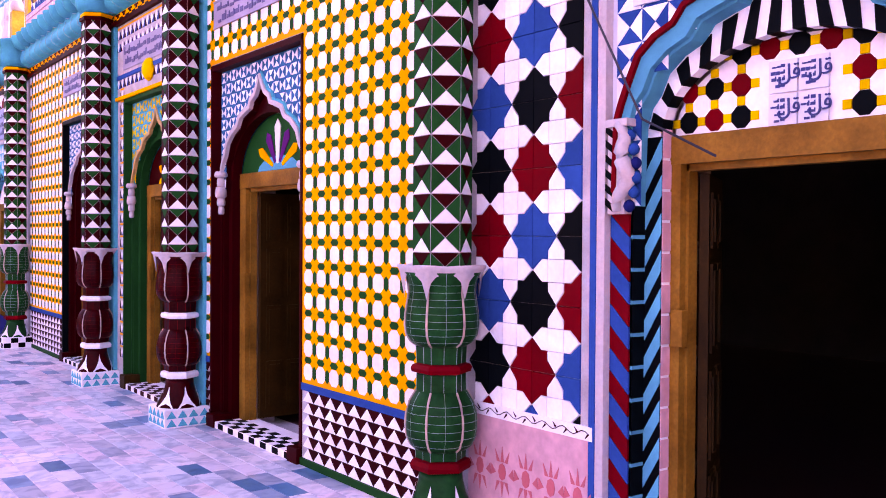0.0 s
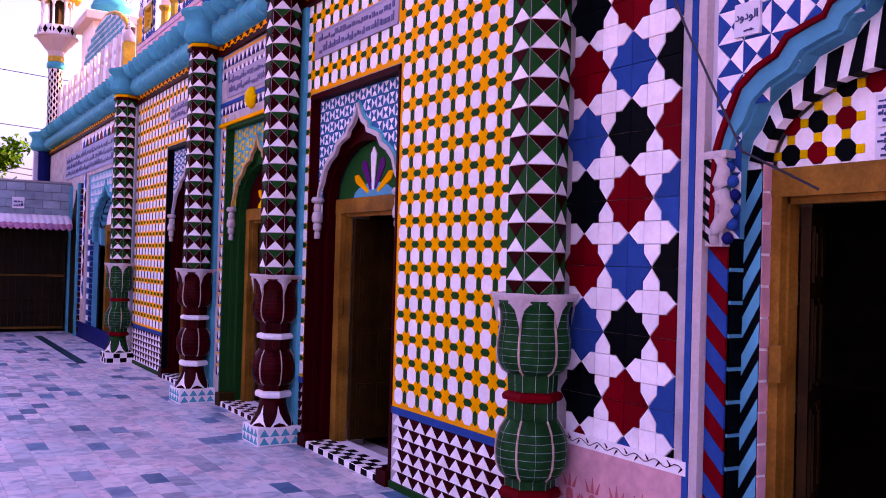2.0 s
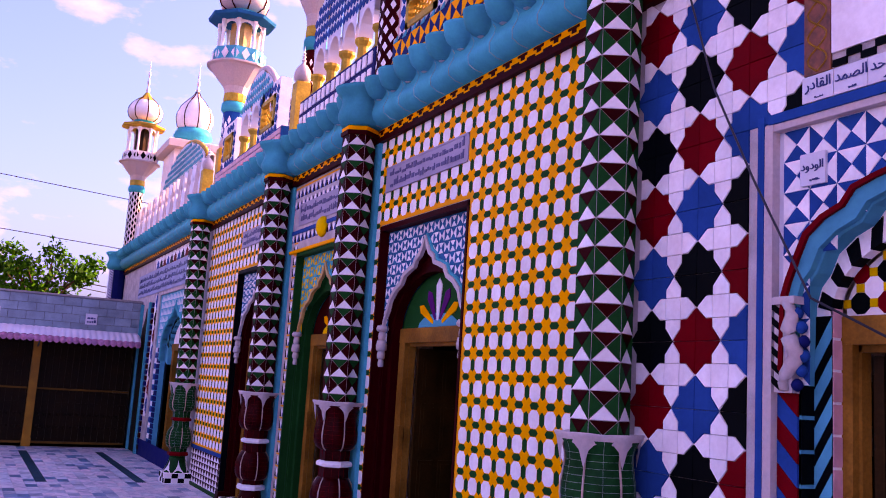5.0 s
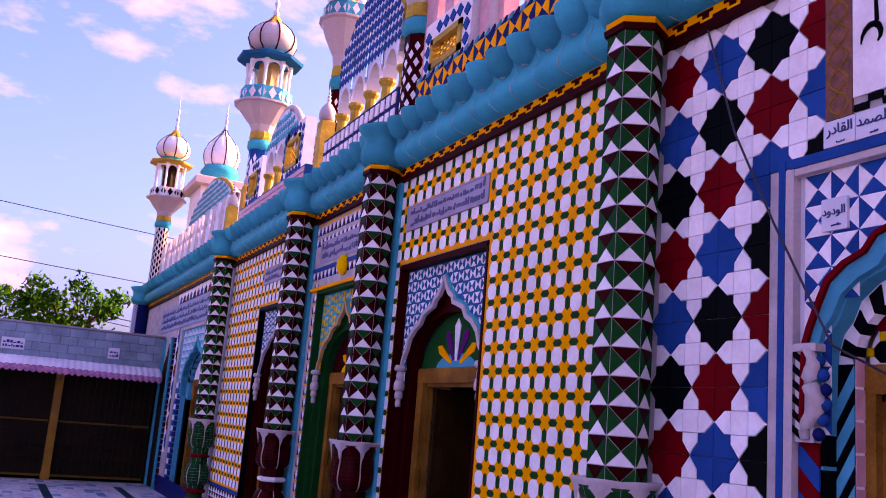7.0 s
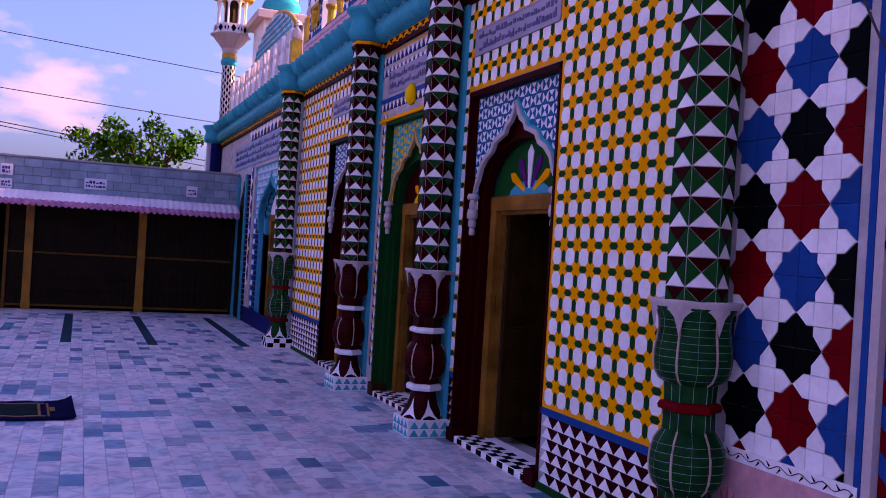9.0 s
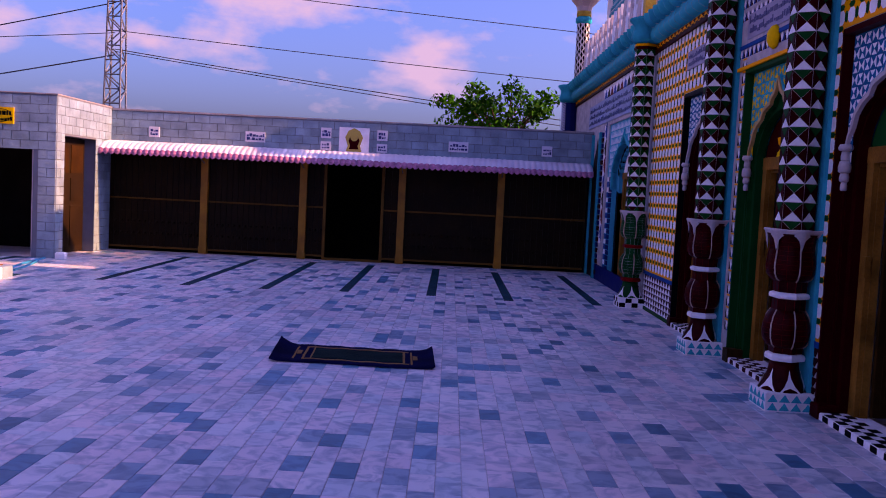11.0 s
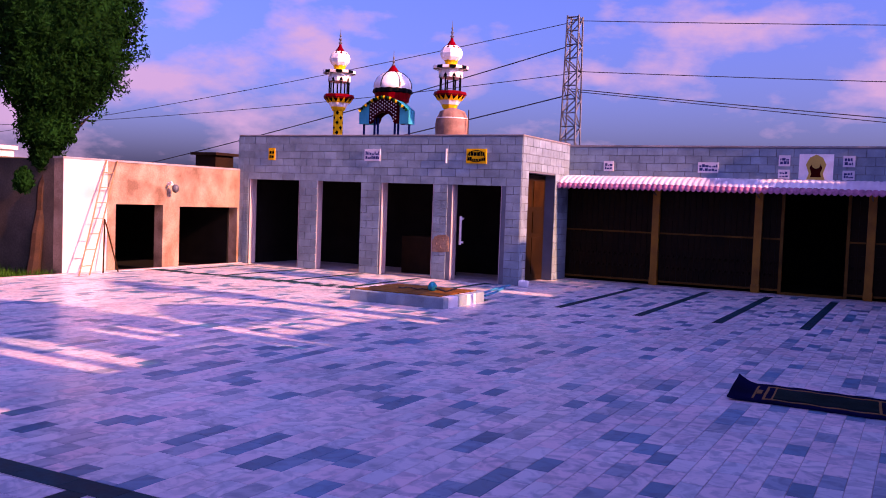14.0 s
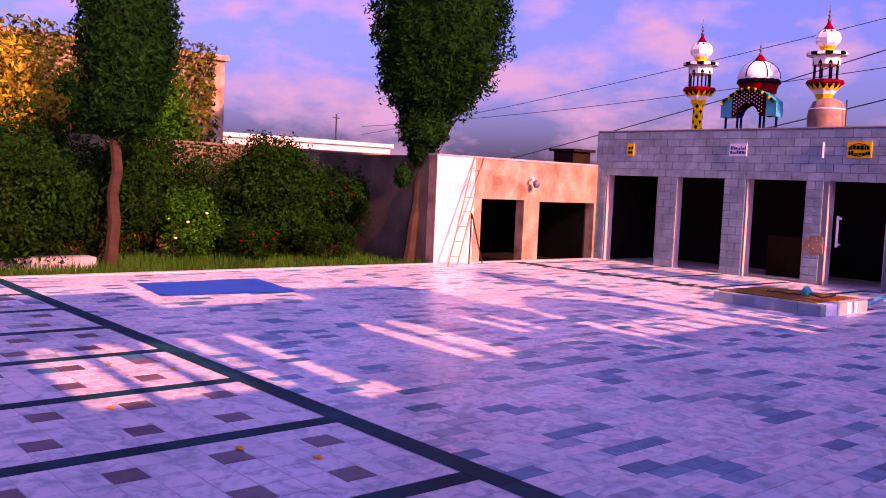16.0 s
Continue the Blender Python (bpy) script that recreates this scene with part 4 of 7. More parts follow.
    for s in (-1, 1):
        a, b = sorted((yc + s * w0, yc + s * w1))
        part("door_post", G().box(fx, fx + 0.08, a, b, 0.04, zt - 0.001, 0, 0.006).box(fx + 0.04, fx + 0.10, *sorted((yc + s * (w0 - 0.015), yc + s * w0)), 0.04, zt - 0.12), WOOD, d)
    part("lintel", G().box(fx - 0.004, fx + 0.08, yc - w1, yc + w1, zt - 0.12, zt + 0.004, 0, 0.006).box(fx + 0.04, fx + 0.10, yc - w0, yc + w0, zt - 0.15, zt - 0.12), WOOD, d)
    for s in (1, -1):
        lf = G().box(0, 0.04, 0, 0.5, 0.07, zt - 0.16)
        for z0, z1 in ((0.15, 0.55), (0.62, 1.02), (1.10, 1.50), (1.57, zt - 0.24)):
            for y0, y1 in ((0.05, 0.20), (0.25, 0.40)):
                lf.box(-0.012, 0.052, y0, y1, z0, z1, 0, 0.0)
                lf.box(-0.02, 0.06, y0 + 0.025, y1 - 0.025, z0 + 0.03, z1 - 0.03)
        # darker than the posts: the dimness indoors is painted into the leaf
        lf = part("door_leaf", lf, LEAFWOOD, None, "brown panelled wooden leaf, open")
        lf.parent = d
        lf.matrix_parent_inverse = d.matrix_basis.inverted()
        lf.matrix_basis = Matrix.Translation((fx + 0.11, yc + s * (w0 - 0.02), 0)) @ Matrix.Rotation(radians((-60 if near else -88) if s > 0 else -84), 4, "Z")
        hb = part("latch", G().box(fx - 0.02, fx + 0.02, yc + s * w0 - 0.03, yc + s * w0 + 0.03, 1.14, 1.30, 0, 0.005), WOOD, d)
    # step with its own small tiles
    st = part("door_step", G().box(-0.03, 0.32, yc - 0.74, yc + 0.74, 0, 0.055, 0, 0.006), step[0], d)
    chk = G()
    for i in range(14):
        for k in range(3):
            if (i + k) % 2 == 0:
                chk.box(-0.025 + k * 0.075, 0.045 + k * 0.075, yc - 0.70 + i * 0.1, yc - 0.605 + i * 0.1, 0.05, 0.058)
        if i % 2 == 0:
            chk.box(-0.034, -0.028, yc - 0.70 + i * 0.1, yc - 0.605 + i * 0.1, 0.005, 0.05)
    part("step_tiles", chk, step[1], st)
    if not near:
        for s in (-1, 1):
            a, b = sorted((yc + s * 0.67, yc + s * 0.82))
            part("jamb_foot", G().box(-0.045, 0.12, a, b, 0, 0.11 if jamb[0] is not GREEN else 0.14, 0, 0.008), jamb[0] if jamb[0] is not GREEN else LEAFWOOD, d)
    return d


door(DOORS[1], (MAROON, MAROON), (PLASTER, TEAL), (DEEPTEAL, WHITE, DEEPTEAL, MAROON, 0.098), (GREEN, ORANGE, PURPLE, WHITE, SKYBLUE), (WHITE, BLACK), "arched doorway with maroon tiled jambs and a fan-patterned tympanum")
door(DOORS[2], (GREEN, GREEN), (OCHREMOULD, TEAL), (TEAL, YELLOW, TEAL, GREEN, 0.12), (MAROON, ORANGE, BLUE, WHITE, YELLOW), (WHITE, MAROON), "arched doorway with green tiled jambs and a red fan tympanum")
door(DOORS[3], (MAROON, MAROON), (PLASTER, TEAL), (DEEPTEAL, WHITE, DEEPTEAL, BLACK, 0.098), (GREEN, ORANGE, PURPLE, WHITE, SKYBLUE), (WHITE, BLACK), "arched doorway with maroon tiled jambs beside the far columns")
near_door = door(DOORS[0], (SKYBLUE, WHITE), (SKYBLUE, RED), (PLATE, WHITE, BLUE, BLUE, 0.135), (WHITE,), (WHITE, BLACK), "large arched doorway with striped jambs and an octagon-tiled tympanum", True)

# striped jambs of the near arch
for s in (1, -1):
    yj = DOORS[0]
    jm, lad, dia, pk = G(), G(), G(), G()
    def yy(u):
        return yj + s * u
    def rect(g, x0, x1, u0, u1, z0, z1, m=0):
        a, b = sorted((yy(u0), yy(u1)))
        g.box(x0, x1, a, b, z0, z1, m)
    for k in range(17):
        z = 0.02 + k * 0.10
        jm.slab([(yy(0.705), z), (yy(0.815), z + 0.10), (yy(0.815), z + 0.197), (yy(0.705), z + 0.097)], 0.026, 0.04, k % 2)
    for k in range(12):
        z = 0.02 + k * 0.145
        rect(lad, 0.035, 0.118, 0.690, 0.703, z + 0.012, z + 0.14)
    for k in range(12):
        z = 0.0 + k * 0.165
        dia.slab([(yy(0.60), z + 0.15), (yy(0.69), z), (yy(0.69), z + 0.09), (yy(0.60), z + 0.24)], 0.113, 0.12)
    for k in range(15):
        rect(pk, 0.12, 0.178, 0.595, 0.61, 0.05 + k * 0.137, 0.155 + k * 0.137 + 0.02)
    part("diagonal_strip", jm, [RED, BLUE], near_door)
    part("ladder_tiles", lad, BLACK, near_door)
    part("slanted_tiles", dia, [SKYBLUE], near_door)
    part("pink_edge_tiles", pk, PINK, near_door)
    part("dark_strip", G().box(0.116, 0.121, *sorted((yy(0.60), yy(0.70))), 0, 2.06), BLACK, near_door)

# plates and panel over the near arch
for i, text in enumerate(("\ufead\ufea9\ufe8e\ufed8\ufedf\ufe8d", "\ufeaa\ufee4\ufebc\ufedf\ufe8d", "\ufeaa\ufea3\ufe8d\ufeee\ufedf\ufe8d")):
    y = 2.615 - i * 0.168
    p = tagged(part("name_plate", G().box(-0.016, 0, y - 0.082, y + 0.082, 2.995, 3.115, 0, 0.003), PLATE), "white tile lettered in blue", "sign", "lettered tiles")
    words(text, 0.064, pose(-0.017, y - 0.005, 3.07, 90, 0, -90), INK, p)
    part("small_writing", bars(G(), y - 0.03, y + 0.03, 3.004, 3.018, -0.019, -0.014, i, 1), INK, p)
p = tagged(part("name_plate", G().box(0.015, 0.03, 2.60, 2.735, 2.63, 2.775, 0, 0.003), PLATE), "white tile lettered in blue", "sign", "lettered tiles")
words("\ufea9\ufeed\ufea9\ufeee\ufedf\ufe8d", 0.052, pose(0.014, 2.668, 2.715, 90, 0, -90), INK, p)
part("small_writing", bars(G(), 2.63, 2.70, 2.645, 2.66, 0.011, 0.018, 3, 1), INK, p)
BROWN = mat("brown_floral_tile", (0.26, 0.07, 0.03), 0.4, var=0.4, scale=22, fine=60)
fl = tagged(part("floral_panel", G().box(-0.012, 0, 2.55, 2.69, 3.12, 3.83), BROWN), "brown floral ceramic panel", "panel")
loops = G()
for k in range(6):
    for s in (-1, 1):
        loops.tube([(-0.013, 2.62 + s * 0.05 * math.sin(math.pi * t / 8), 3.13 + 0.108 * k + 0.108 * t / 8) for t in range(9)], 0.005, 4)
tagged(part("scroll", loops, GOLD, fl), "", "", "", "stuff")
cal = tagged(part("calligraphy_panel", G().box(-0.012, 0, 1.5, 2.545, 3.19, 3.83), WHITE), "white panel with large black calligraphy", "sign")
stroke = G()
for k in range(6):
    y = 2.45 - k * 0.17
    stroke.tube([(-0.014, y + 0.05 * math.cos(t * 0.5), 3.42 + 0.06 * math.sin(t * 0.5) + 0.004 * t) for t in range(9)], [0.004 + 0.012 * math.sin(math.pi * t / 8) for t in range(9)], 5)
    stroke.tube([(-0.014, y - 0.03, 3.5), (-0.014, y - 0.02, 3.74)], [0.012, 0.006], 5)
part("strokes", stroke, BLACK, cal)
chk = G()
for i in range(14):
    for k in range(2):
        if (i + k) % 2:
            chk.box(-0.012, 0, 1.56 + i * 0.07, 1.63 + i * 0.07, 3.125 + 0.03 * k, 3.155 + 0.03 * k)
part("checker_edge", chk, BLACK, cal)

# ---- the bay beyond the last column ----
JOBS.append((field("wall_9", "far wall of blue, white and navy star tiles"), "tile", star_tiles(14.25, 23.1, 0.72, 3.84, 14.5, 1.62, lambda y, z: (y < 14.83 and z < 3.05) or z > 3.62 or (18.1 < y < 18.4 and z < 3.1) or (y > 20.2 and z > 3.0)), 60, None))
far = thing("far_arched_door", "blue arched doorway with striped jambs at the end of the facade", "door", at=(0, 16.4, 0))
K = 1.55
wide = [(u * K, z if z < 2.2 else 2.2 + (z - 2.2) * 0.95) for u, z in ARCH]
fl2 = both(wide)
fu = [p for p in fl2 if p[1] >= 1.79]
g = G().strip([(16.4 + u, z) for u, z in fu], [(16.4 + u, 3.05) for u, z in fu], 0.03, 0.4)
g.box(0.03, 0.4, 14.85, 16.4 - 0.65 * K, 0, 3.05).box(0.03, 0.4, 16.4 + 0.65 * K, 17.95, 0, 3.05)
part("spandrel", g, SKYBLUE, far)
part("arch_moulding", G().strip([(16.4 + u, z) for u, z in fu], [(16.4 + u * 1.06, z + 0.06) for u, z in fu], 0.0, 0.1), TEAL, far)
fi = both([(u * K, z) for u, z in inner_arch(ARCH, 0.52, 2.05, 0.5)])
part("reveal", G().strip([(16.4 + u, z) for u, z in fi], [(16.4 + u * 0.99, z) for u, z in fl2], 0.12, 0.25), SKYBLUE, far)
vs = G()
for i in range(len(fi) - 1):
    if i % 2:
        vs.slab([(16.4 + fi[i][0], fi[i][1]), (16.4 + fi[i + 1][0], fi[i + 1][1]), (16.4 + fl2[i + 1][0] * 0.97, fl2[i + 1][1] - 0.02), (16.4 + fl2[i][0] * 0.97, fl2[i][1] - 0.02)], 0.112, 0.2)
part("black_voussoir", vs, BLACK, far)
part("tympanum", G().slab([(16.4 + u, max(z, 2.0)) for u, z in fi if z > 1.9], 0.2, 0.26), WHITE, far)
for s in (-1, 1):
    a, b = sorted((16.4 + s * 0.60, 16.4 + s * 0.76))
    part("door_post", G().box(0.18, 0.32, a, b, 0, 2.1, 0, 0.006), WOOD, far)
part("lintel", G().box(0.175, 0.32, 15.6, 17.2, 2.0, 2.12, 0, 0.006), WOOD, far)
tri = []
cw = 0.13
b1 = piece_mesh("triangle_tile", [(-cw * 0.46, -cw / 2), (cw * 0.46, -cw / 2), (0, cw * 0.4)], 0.005, PLATE, 0.004)
for i in range(23):
    for k in range(10):
        u, z = -1.5 + i * cw, 2.98 - k * cw
        if z > arch_z(wide, u) + 0.1 or abs(u) > 1.12 and z > 1.8:
            tri.append((b1, 0.03, 16.4 + u, z))
JOBS.append((far, "tile", tri, 150, None))
lad = G()
for s in (-1, 1):
    for k in range(20):
        z = 0.06 + k * 0.10
        a, b = sorted((16.4 + s * 1.02, 16.4 + s * 1.30))
        lad.box(0.02, 0.03, a, b, z, z + 0.085, 0)
        a, b = sorted((16.4 + s * 1.34, 16.4 + s * 1.52))
        lad.box(0.02, 0.03, a, b, z, z + 0.085, 1 + k % 2)
part("striped_jamb", lad, [NAVY, BLUE, WHITE], far)
sg = tagged(part("inscription_panel", G().box(-0.02, 0, 14.9, 20.5, 3.12, 3.60), PANELBLUE), "long pale blue panel with blue writing", "sign")
part("writing", bars(G(), 15.0, 20.4, 3.16, 3.56, -0.026, -0.018, 9, 3), INK, sg)
side = thing("side_door", "dark pointed doorway with turquoise jamb beside the gallery", "door", at=(0, 19.2, 0))
pt = [(-0.42, 0), (0.42, 0), (0.42, 2.1), (0.30, 2.45), (0.10, 2.62), (0, 2.85), (-0.10, 2.62), (-0.30, 2.45), (-0.42, 2.1)]
part("door_panel", G().slab([(19.2 + u, z) for u, z in pt], -0.012, 0.01), SCREEN, side)
part("jamb", G().box(-0.06, 0, 18.62, 18.76, 0, 2.95).box(-0.06, 0, 19.62, 19.68, 0, 2.95), TEAL, side)
rungs = G()
for k in range(26):
    rungs.box(-0.03, 0, 18.44, 18.6, 0.1 + k * 0.11, 0.185 + k * 0.11, k % 2)
part("jamb_tiles", rungs, [MAROON, NAVY], side)
ladder_wall = part("blue_base", G().box(-0.02, 0, 14.3, 18.6, 0, 0.30), NAVY)
tagged(ladder_wall, "navy tiled base of the far wall", "skirting", "", "structure")
corner = thing("corner_column", "navy column with pale slanting stripes at the far corner", "column", at=(-0.15, 23.0, 0))
part("shaft", G().lathe([(0.2, 0), (0.2, 3.95)], 12, -0.15, 23.0), NAVY, corner)
sp = G()
for k in range(24):
    sp.tube([(-0.15 + 0.203 * math.cos(a), 23.0 + 0.203 * math.sin(a), 2.6 + 0.11 * k * 0.55 + 0.03 * q) for q, a in enumerate(math.pi + 0.9 - 0.3 * j for j in range(8))], 0.016, 4)
part("stripes", sp, PLATE, corner)
part("crown", G().lathe([(0.2, 3.93), (0.27, 3.98), (0.29, 4.06), (0.25, 4.16), (0.26, 4.25), (0.33, 4.34), (0.3, 4.37), (0.05, 4.38)], 24, -0.15, 23.0), TEAL, corner, smooth=True)

# ---- paving ----
STRIPES = [-0.70, -1.98, -3.26, -4.54, -5.80, -7.00, -8.30]
TW, TL = 0.15, 0.30


def slab_mesh(name, wd, ln, material, h=0.012):
    g = G().box(-wd / 2 + 0.002, wd / 2 - 0.002, -ln / 2 + 0.002, ln / 2 - 0.002, -h, 0.0, 0, 0.0015)
    return g.mesh(name, material)


near_slab, far_slab = slab_mesh("paving_slab", TW, TL, MARBLE1), slab_mesh("paving_slab", TW, TL, MARBLE)
dark_slab = slab_mesh("dark_slab", TW, TL, MARBLE_DARK)
rng = random.Random(4)
paving = []
for i in range(116):
    x = -0.075 - i * TW
    y = 3.90 + rng.uniform(0.02, TL)
    while y < (17.0 if -17.65 < x < -10.4 else 19.6):
        dark = any(abs(x - s) < TW / 2 for s in STRIPES) and 14.0 < y < 18.9
        dark = dark or (x < -9.6 and 13.95 < y < 14.3) or (x < -10.5 and 14.3 < y < 17 and i % 10 == 3)
        paving.append((dark_slab if dark else far_slab, x, y, 0.0))
        y += TL
    paving.append((far_slab, x, 3.90, -0.0004))
near_key = lambda p: (p[1] + 3.6) ** 2 + (p[2] - 5.6) ** 2
paving.sort(key=near_key)
paving = [((near_slab if q < 300 and m is far_slab else m), x, y, z) for q, (m, x, y, z) in enumerate(paving)]
JOBS.append((floor, "paving_slab", paving, 300, near_key))

# prayer rows on the side towards the garden
rows = G()
for x in [-7.12 - 1.42 * k for k in range(-4, 8)]:
    for k in range(25):
        rows.box(x - 0.075, x + 0.075, 3.56 - 0.4 * (k + 1) + 0.003, 3.56 - 0.4 * k, -0.012, 0.0, 0)
for k in range(44):
    rows.box(-0.1 - 0.4 * (k + 1) + 0.003, -0.1 - 0.4 * k, 3.565, 3.745, -0.012, 0.0, 0)
tagged(part("row_lines", rows, MARBLE_DARK, floor), "", "", "", "stuff")
squares, darks = [], []
sq = slab_mesh("square_slab", 0.206, 0.206, MARBLE)
sd = slab_mesh("square_slab", 0.206, 0.206, MARBLE_SQ)
for c in range(-5, 8):
    x0 = -7.12 - 1.42 * c + 0.08
    for i in range(6):
        for k in range(38):
            x, y = x0 + 0.105 + i * 0.21, 3.44 - k * 0.21
            if -17.35 < x < -0.1 and y > -4:
                squares.append((sd if i in (1, 4) and (k + i // 2) % 3 == 1 else sq, x, y, 0.0))
JOBS.append((floor, "square_slab", squares, 300, lambda p: (p[1] + 8) ** 2 + (p[2] - 2.6) ** 2))

# ---- gallery with its awning, across the far end ----
GY = 19.7
# the hall behind the parapet gets its shade from the near-black second material
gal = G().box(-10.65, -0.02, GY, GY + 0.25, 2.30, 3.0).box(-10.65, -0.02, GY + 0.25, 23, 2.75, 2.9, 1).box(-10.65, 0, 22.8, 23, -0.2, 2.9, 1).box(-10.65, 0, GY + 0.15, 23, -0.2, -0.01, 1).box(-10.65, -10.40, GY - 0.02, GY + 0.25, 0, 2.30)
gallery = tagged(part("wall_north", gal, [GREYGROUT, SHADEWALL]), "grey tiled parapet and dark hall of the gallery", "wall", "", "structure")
BW, BH = 0.3333, 0.16667
def block(wd):
    a, b = wd / 2 - 0.004, BH / 2 - 0.004
    g = G().slab([(-a, -b), (a, -b), (a, b), (-a, b)], -0.012, 0, 0, 0.004)
    return g.slab([(-0.045, -0.012), (0.0, -0.026), (0.05, 0.0), (0.022, 0.024), (-0.03, 0.018)], -0.0145, -0.011, 0, 0.008).mesh("wall_tile", GREYTILE)


brick, half_brick = [block(BW)], block(BW / 2)


def brickwork(y0, y1, z0, z1, keep):
    """Running bond along the local y axis."""
    out = []
    for k in range(int((z1 - z0) / BH + 0.3)):
        z = z0 + BH * (k + 0.5)
        y = y0
        if k % 2:
            if keep(y0 + BW / 4, z):
                out.append((half_brick, 0, y0 + BW / 4, z))
            y += BW / 2
        while y < y1 - BW * 0.4:
            if y + BW > y1 + 0.01:
                if keep(y + BW / 4, z):
                    out.append((half_brick, 0, y + BW / 4, z))
                y += BW / 2
                continue
            a, b = keep(y + BW / 4, z), keep(y + BW * 0.75, z)
            if a and b:
                out.append((brick[0], 0, y + BW / 2, z))
            elif a or b:
                out.append((half_brick, 0, y + BW * (0.25 if a else 0.75), z))
            y += BW
    return out


NORTH = Matrix.Translation((0, GY, 0)) @ Matrix.Rotation(radians(90), 4, "Z")      # local y is world -x
JOBS.append((gallery, "wall_tile", brickwork(0.05, 10.65, 2.30, 3.0, lambda y, z: True), 300, None, NORTH))
coping = tagged(part("coping", G().box(-10.65, -0.02, GY - 0.02, GY + 0.27, 2.985, 3.02), CONCRETE), "thin cement coping of the gallery parapet", "coping", "", "structure")
POSTS = [-8.3, -6.17, -4.05, -1.93]
for x in POSTS:
    p = tagged(part("gallery_post", G().box(x - 0.075, x + 0.075, GY + 0.01, GY + 0.15, 0, 2.30, 0, 0.0).box(x - 0.085, x + 0.085, GY, GY + 0.16, 0, 0.16), GOLD), "ochre painted gallery post", "post", "gallery posts")


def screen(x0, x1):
    s = thing("wooden_screen", "dark wooden lattice screen with ochre rails, awning shade in their colour", "screen", "gallery screens", at=((x0 + x1) / 2, GY + 0.1, 0))
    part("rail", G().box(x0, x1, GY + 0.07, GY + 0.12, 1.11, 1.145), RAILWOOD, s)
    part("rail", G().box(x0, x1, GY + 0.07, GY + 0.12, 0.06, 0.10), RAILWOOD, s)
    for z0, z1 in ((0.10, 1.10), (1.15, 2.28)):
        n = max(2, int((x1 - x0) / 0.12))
        # the sheet behind the bars is painted shade, closing off the gallery
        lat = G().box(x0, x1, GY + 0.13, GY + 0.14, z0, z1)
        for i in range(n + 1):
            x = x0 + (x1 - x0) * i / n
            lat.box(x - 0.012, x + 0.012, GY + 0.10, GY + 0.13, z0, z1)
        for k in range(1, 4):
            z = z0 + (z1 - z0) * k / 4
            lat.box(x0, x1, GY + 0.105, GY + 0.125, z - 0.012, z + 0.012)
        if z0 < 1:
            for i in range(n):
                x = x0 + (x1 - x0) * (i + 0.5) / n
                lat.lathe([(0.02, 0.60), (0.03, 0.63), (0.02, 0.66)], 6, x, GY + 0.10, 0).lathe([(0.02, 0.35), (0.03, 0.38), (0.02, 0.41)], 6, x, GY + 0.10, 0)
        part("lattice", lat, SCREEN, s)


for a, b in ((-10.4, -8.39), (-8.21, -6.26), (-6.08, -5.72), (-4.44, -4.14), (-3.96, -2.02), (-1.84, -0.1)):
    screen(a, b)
gd = thing("gallery_door", "open dark doorway with slim ochre frame", "door", at=(-5.08, GY + 0.1, 0))
for x in (-5.70, -4.46):
    part("jamb", G().box(x - 0.03, x + 0.03, GY + 0.05, GY + 0.13, 0, 2.28), RAILWOOD, gd)
part("threshold", G().box(-5.67, -4.49, GY + 0.05, GY + 0.13, 0.0, 0.05), RAILWOOD, gd)
# awning
aw, n = G(), 88 * 6
pts = []
x0, x1 = -10.32, -0.09
prof = [(GY - 0.02, 2.335), (GY - 0.2, 2.33), (GY - 0.42, 2.29), (GY - 0.6, 2.22), (GY - 0.72, 2.14)]
for i in range(n + 1):
    x = x0 + (x1 - x0) * i / n
    sag = 0.006 * math.sin(x * 2.1) + 0.022 * abs(math.sin(math.pi * i / 6))
    for q, (y, z) in enumerate(prof):
        pts.append((x, y - 0.3 * sag * (q > 1), z + sag * (0.4 + 0.15 * q)))
m = len(prof)
aw.add(pts, [(i * m + j, (i + 1) * m + j, (i + 1) * m + j + 1, i * m + j + 1) for i in range(n) for j in range(m - 1)])
awn = thing("awning", "pink corrugated awning with a scalloped magenta edge", "awning", at=(-5.2, GY - 0.3, 2.2))
sheet = part("sheet", aw, AWNING, awn, smooth=True)
part("sheet_joint", G().box(-7.0, -6.96, GY - 0.73, GY - 0.05, 2.13, 2.15).tube([(-6.98, y - 0.005, z + 0.008) for y, z in prof], 0.008, 5), AWNING, awn)
sc, pts, nv = G(), [], 0
for i in range(n + 1):
    x = x0 + (x1 - x0) * i / n
    t = abs(math.sin(math.pi * i / 6))
    pts += [(x, GY - 0.72 - 0.008 * t, 2.14 + 0.02 * t), (x, GY - 0.732 - 0.02 * t, 2.09), (x, GY - 0.735 - 0.012 * t, 2.065 - 0.04 * t)]
sc.add(pts, [(i * 3 + j, (i + 1) * 3 + j, (i + 1) * 3 + j + 1, i * 3 + j + 1) for i in range(n) for j in range(2)], 0)
part("scalloped_edge", sc, AWNDARK, awn, "magenta scalloped edge")
for x in POSTS:
    part("arm", G().tube([(x, GY - 0.02, 1.95), (x, GY - 0.68, 2.12)], 0.012, 5), STEEL, awn)


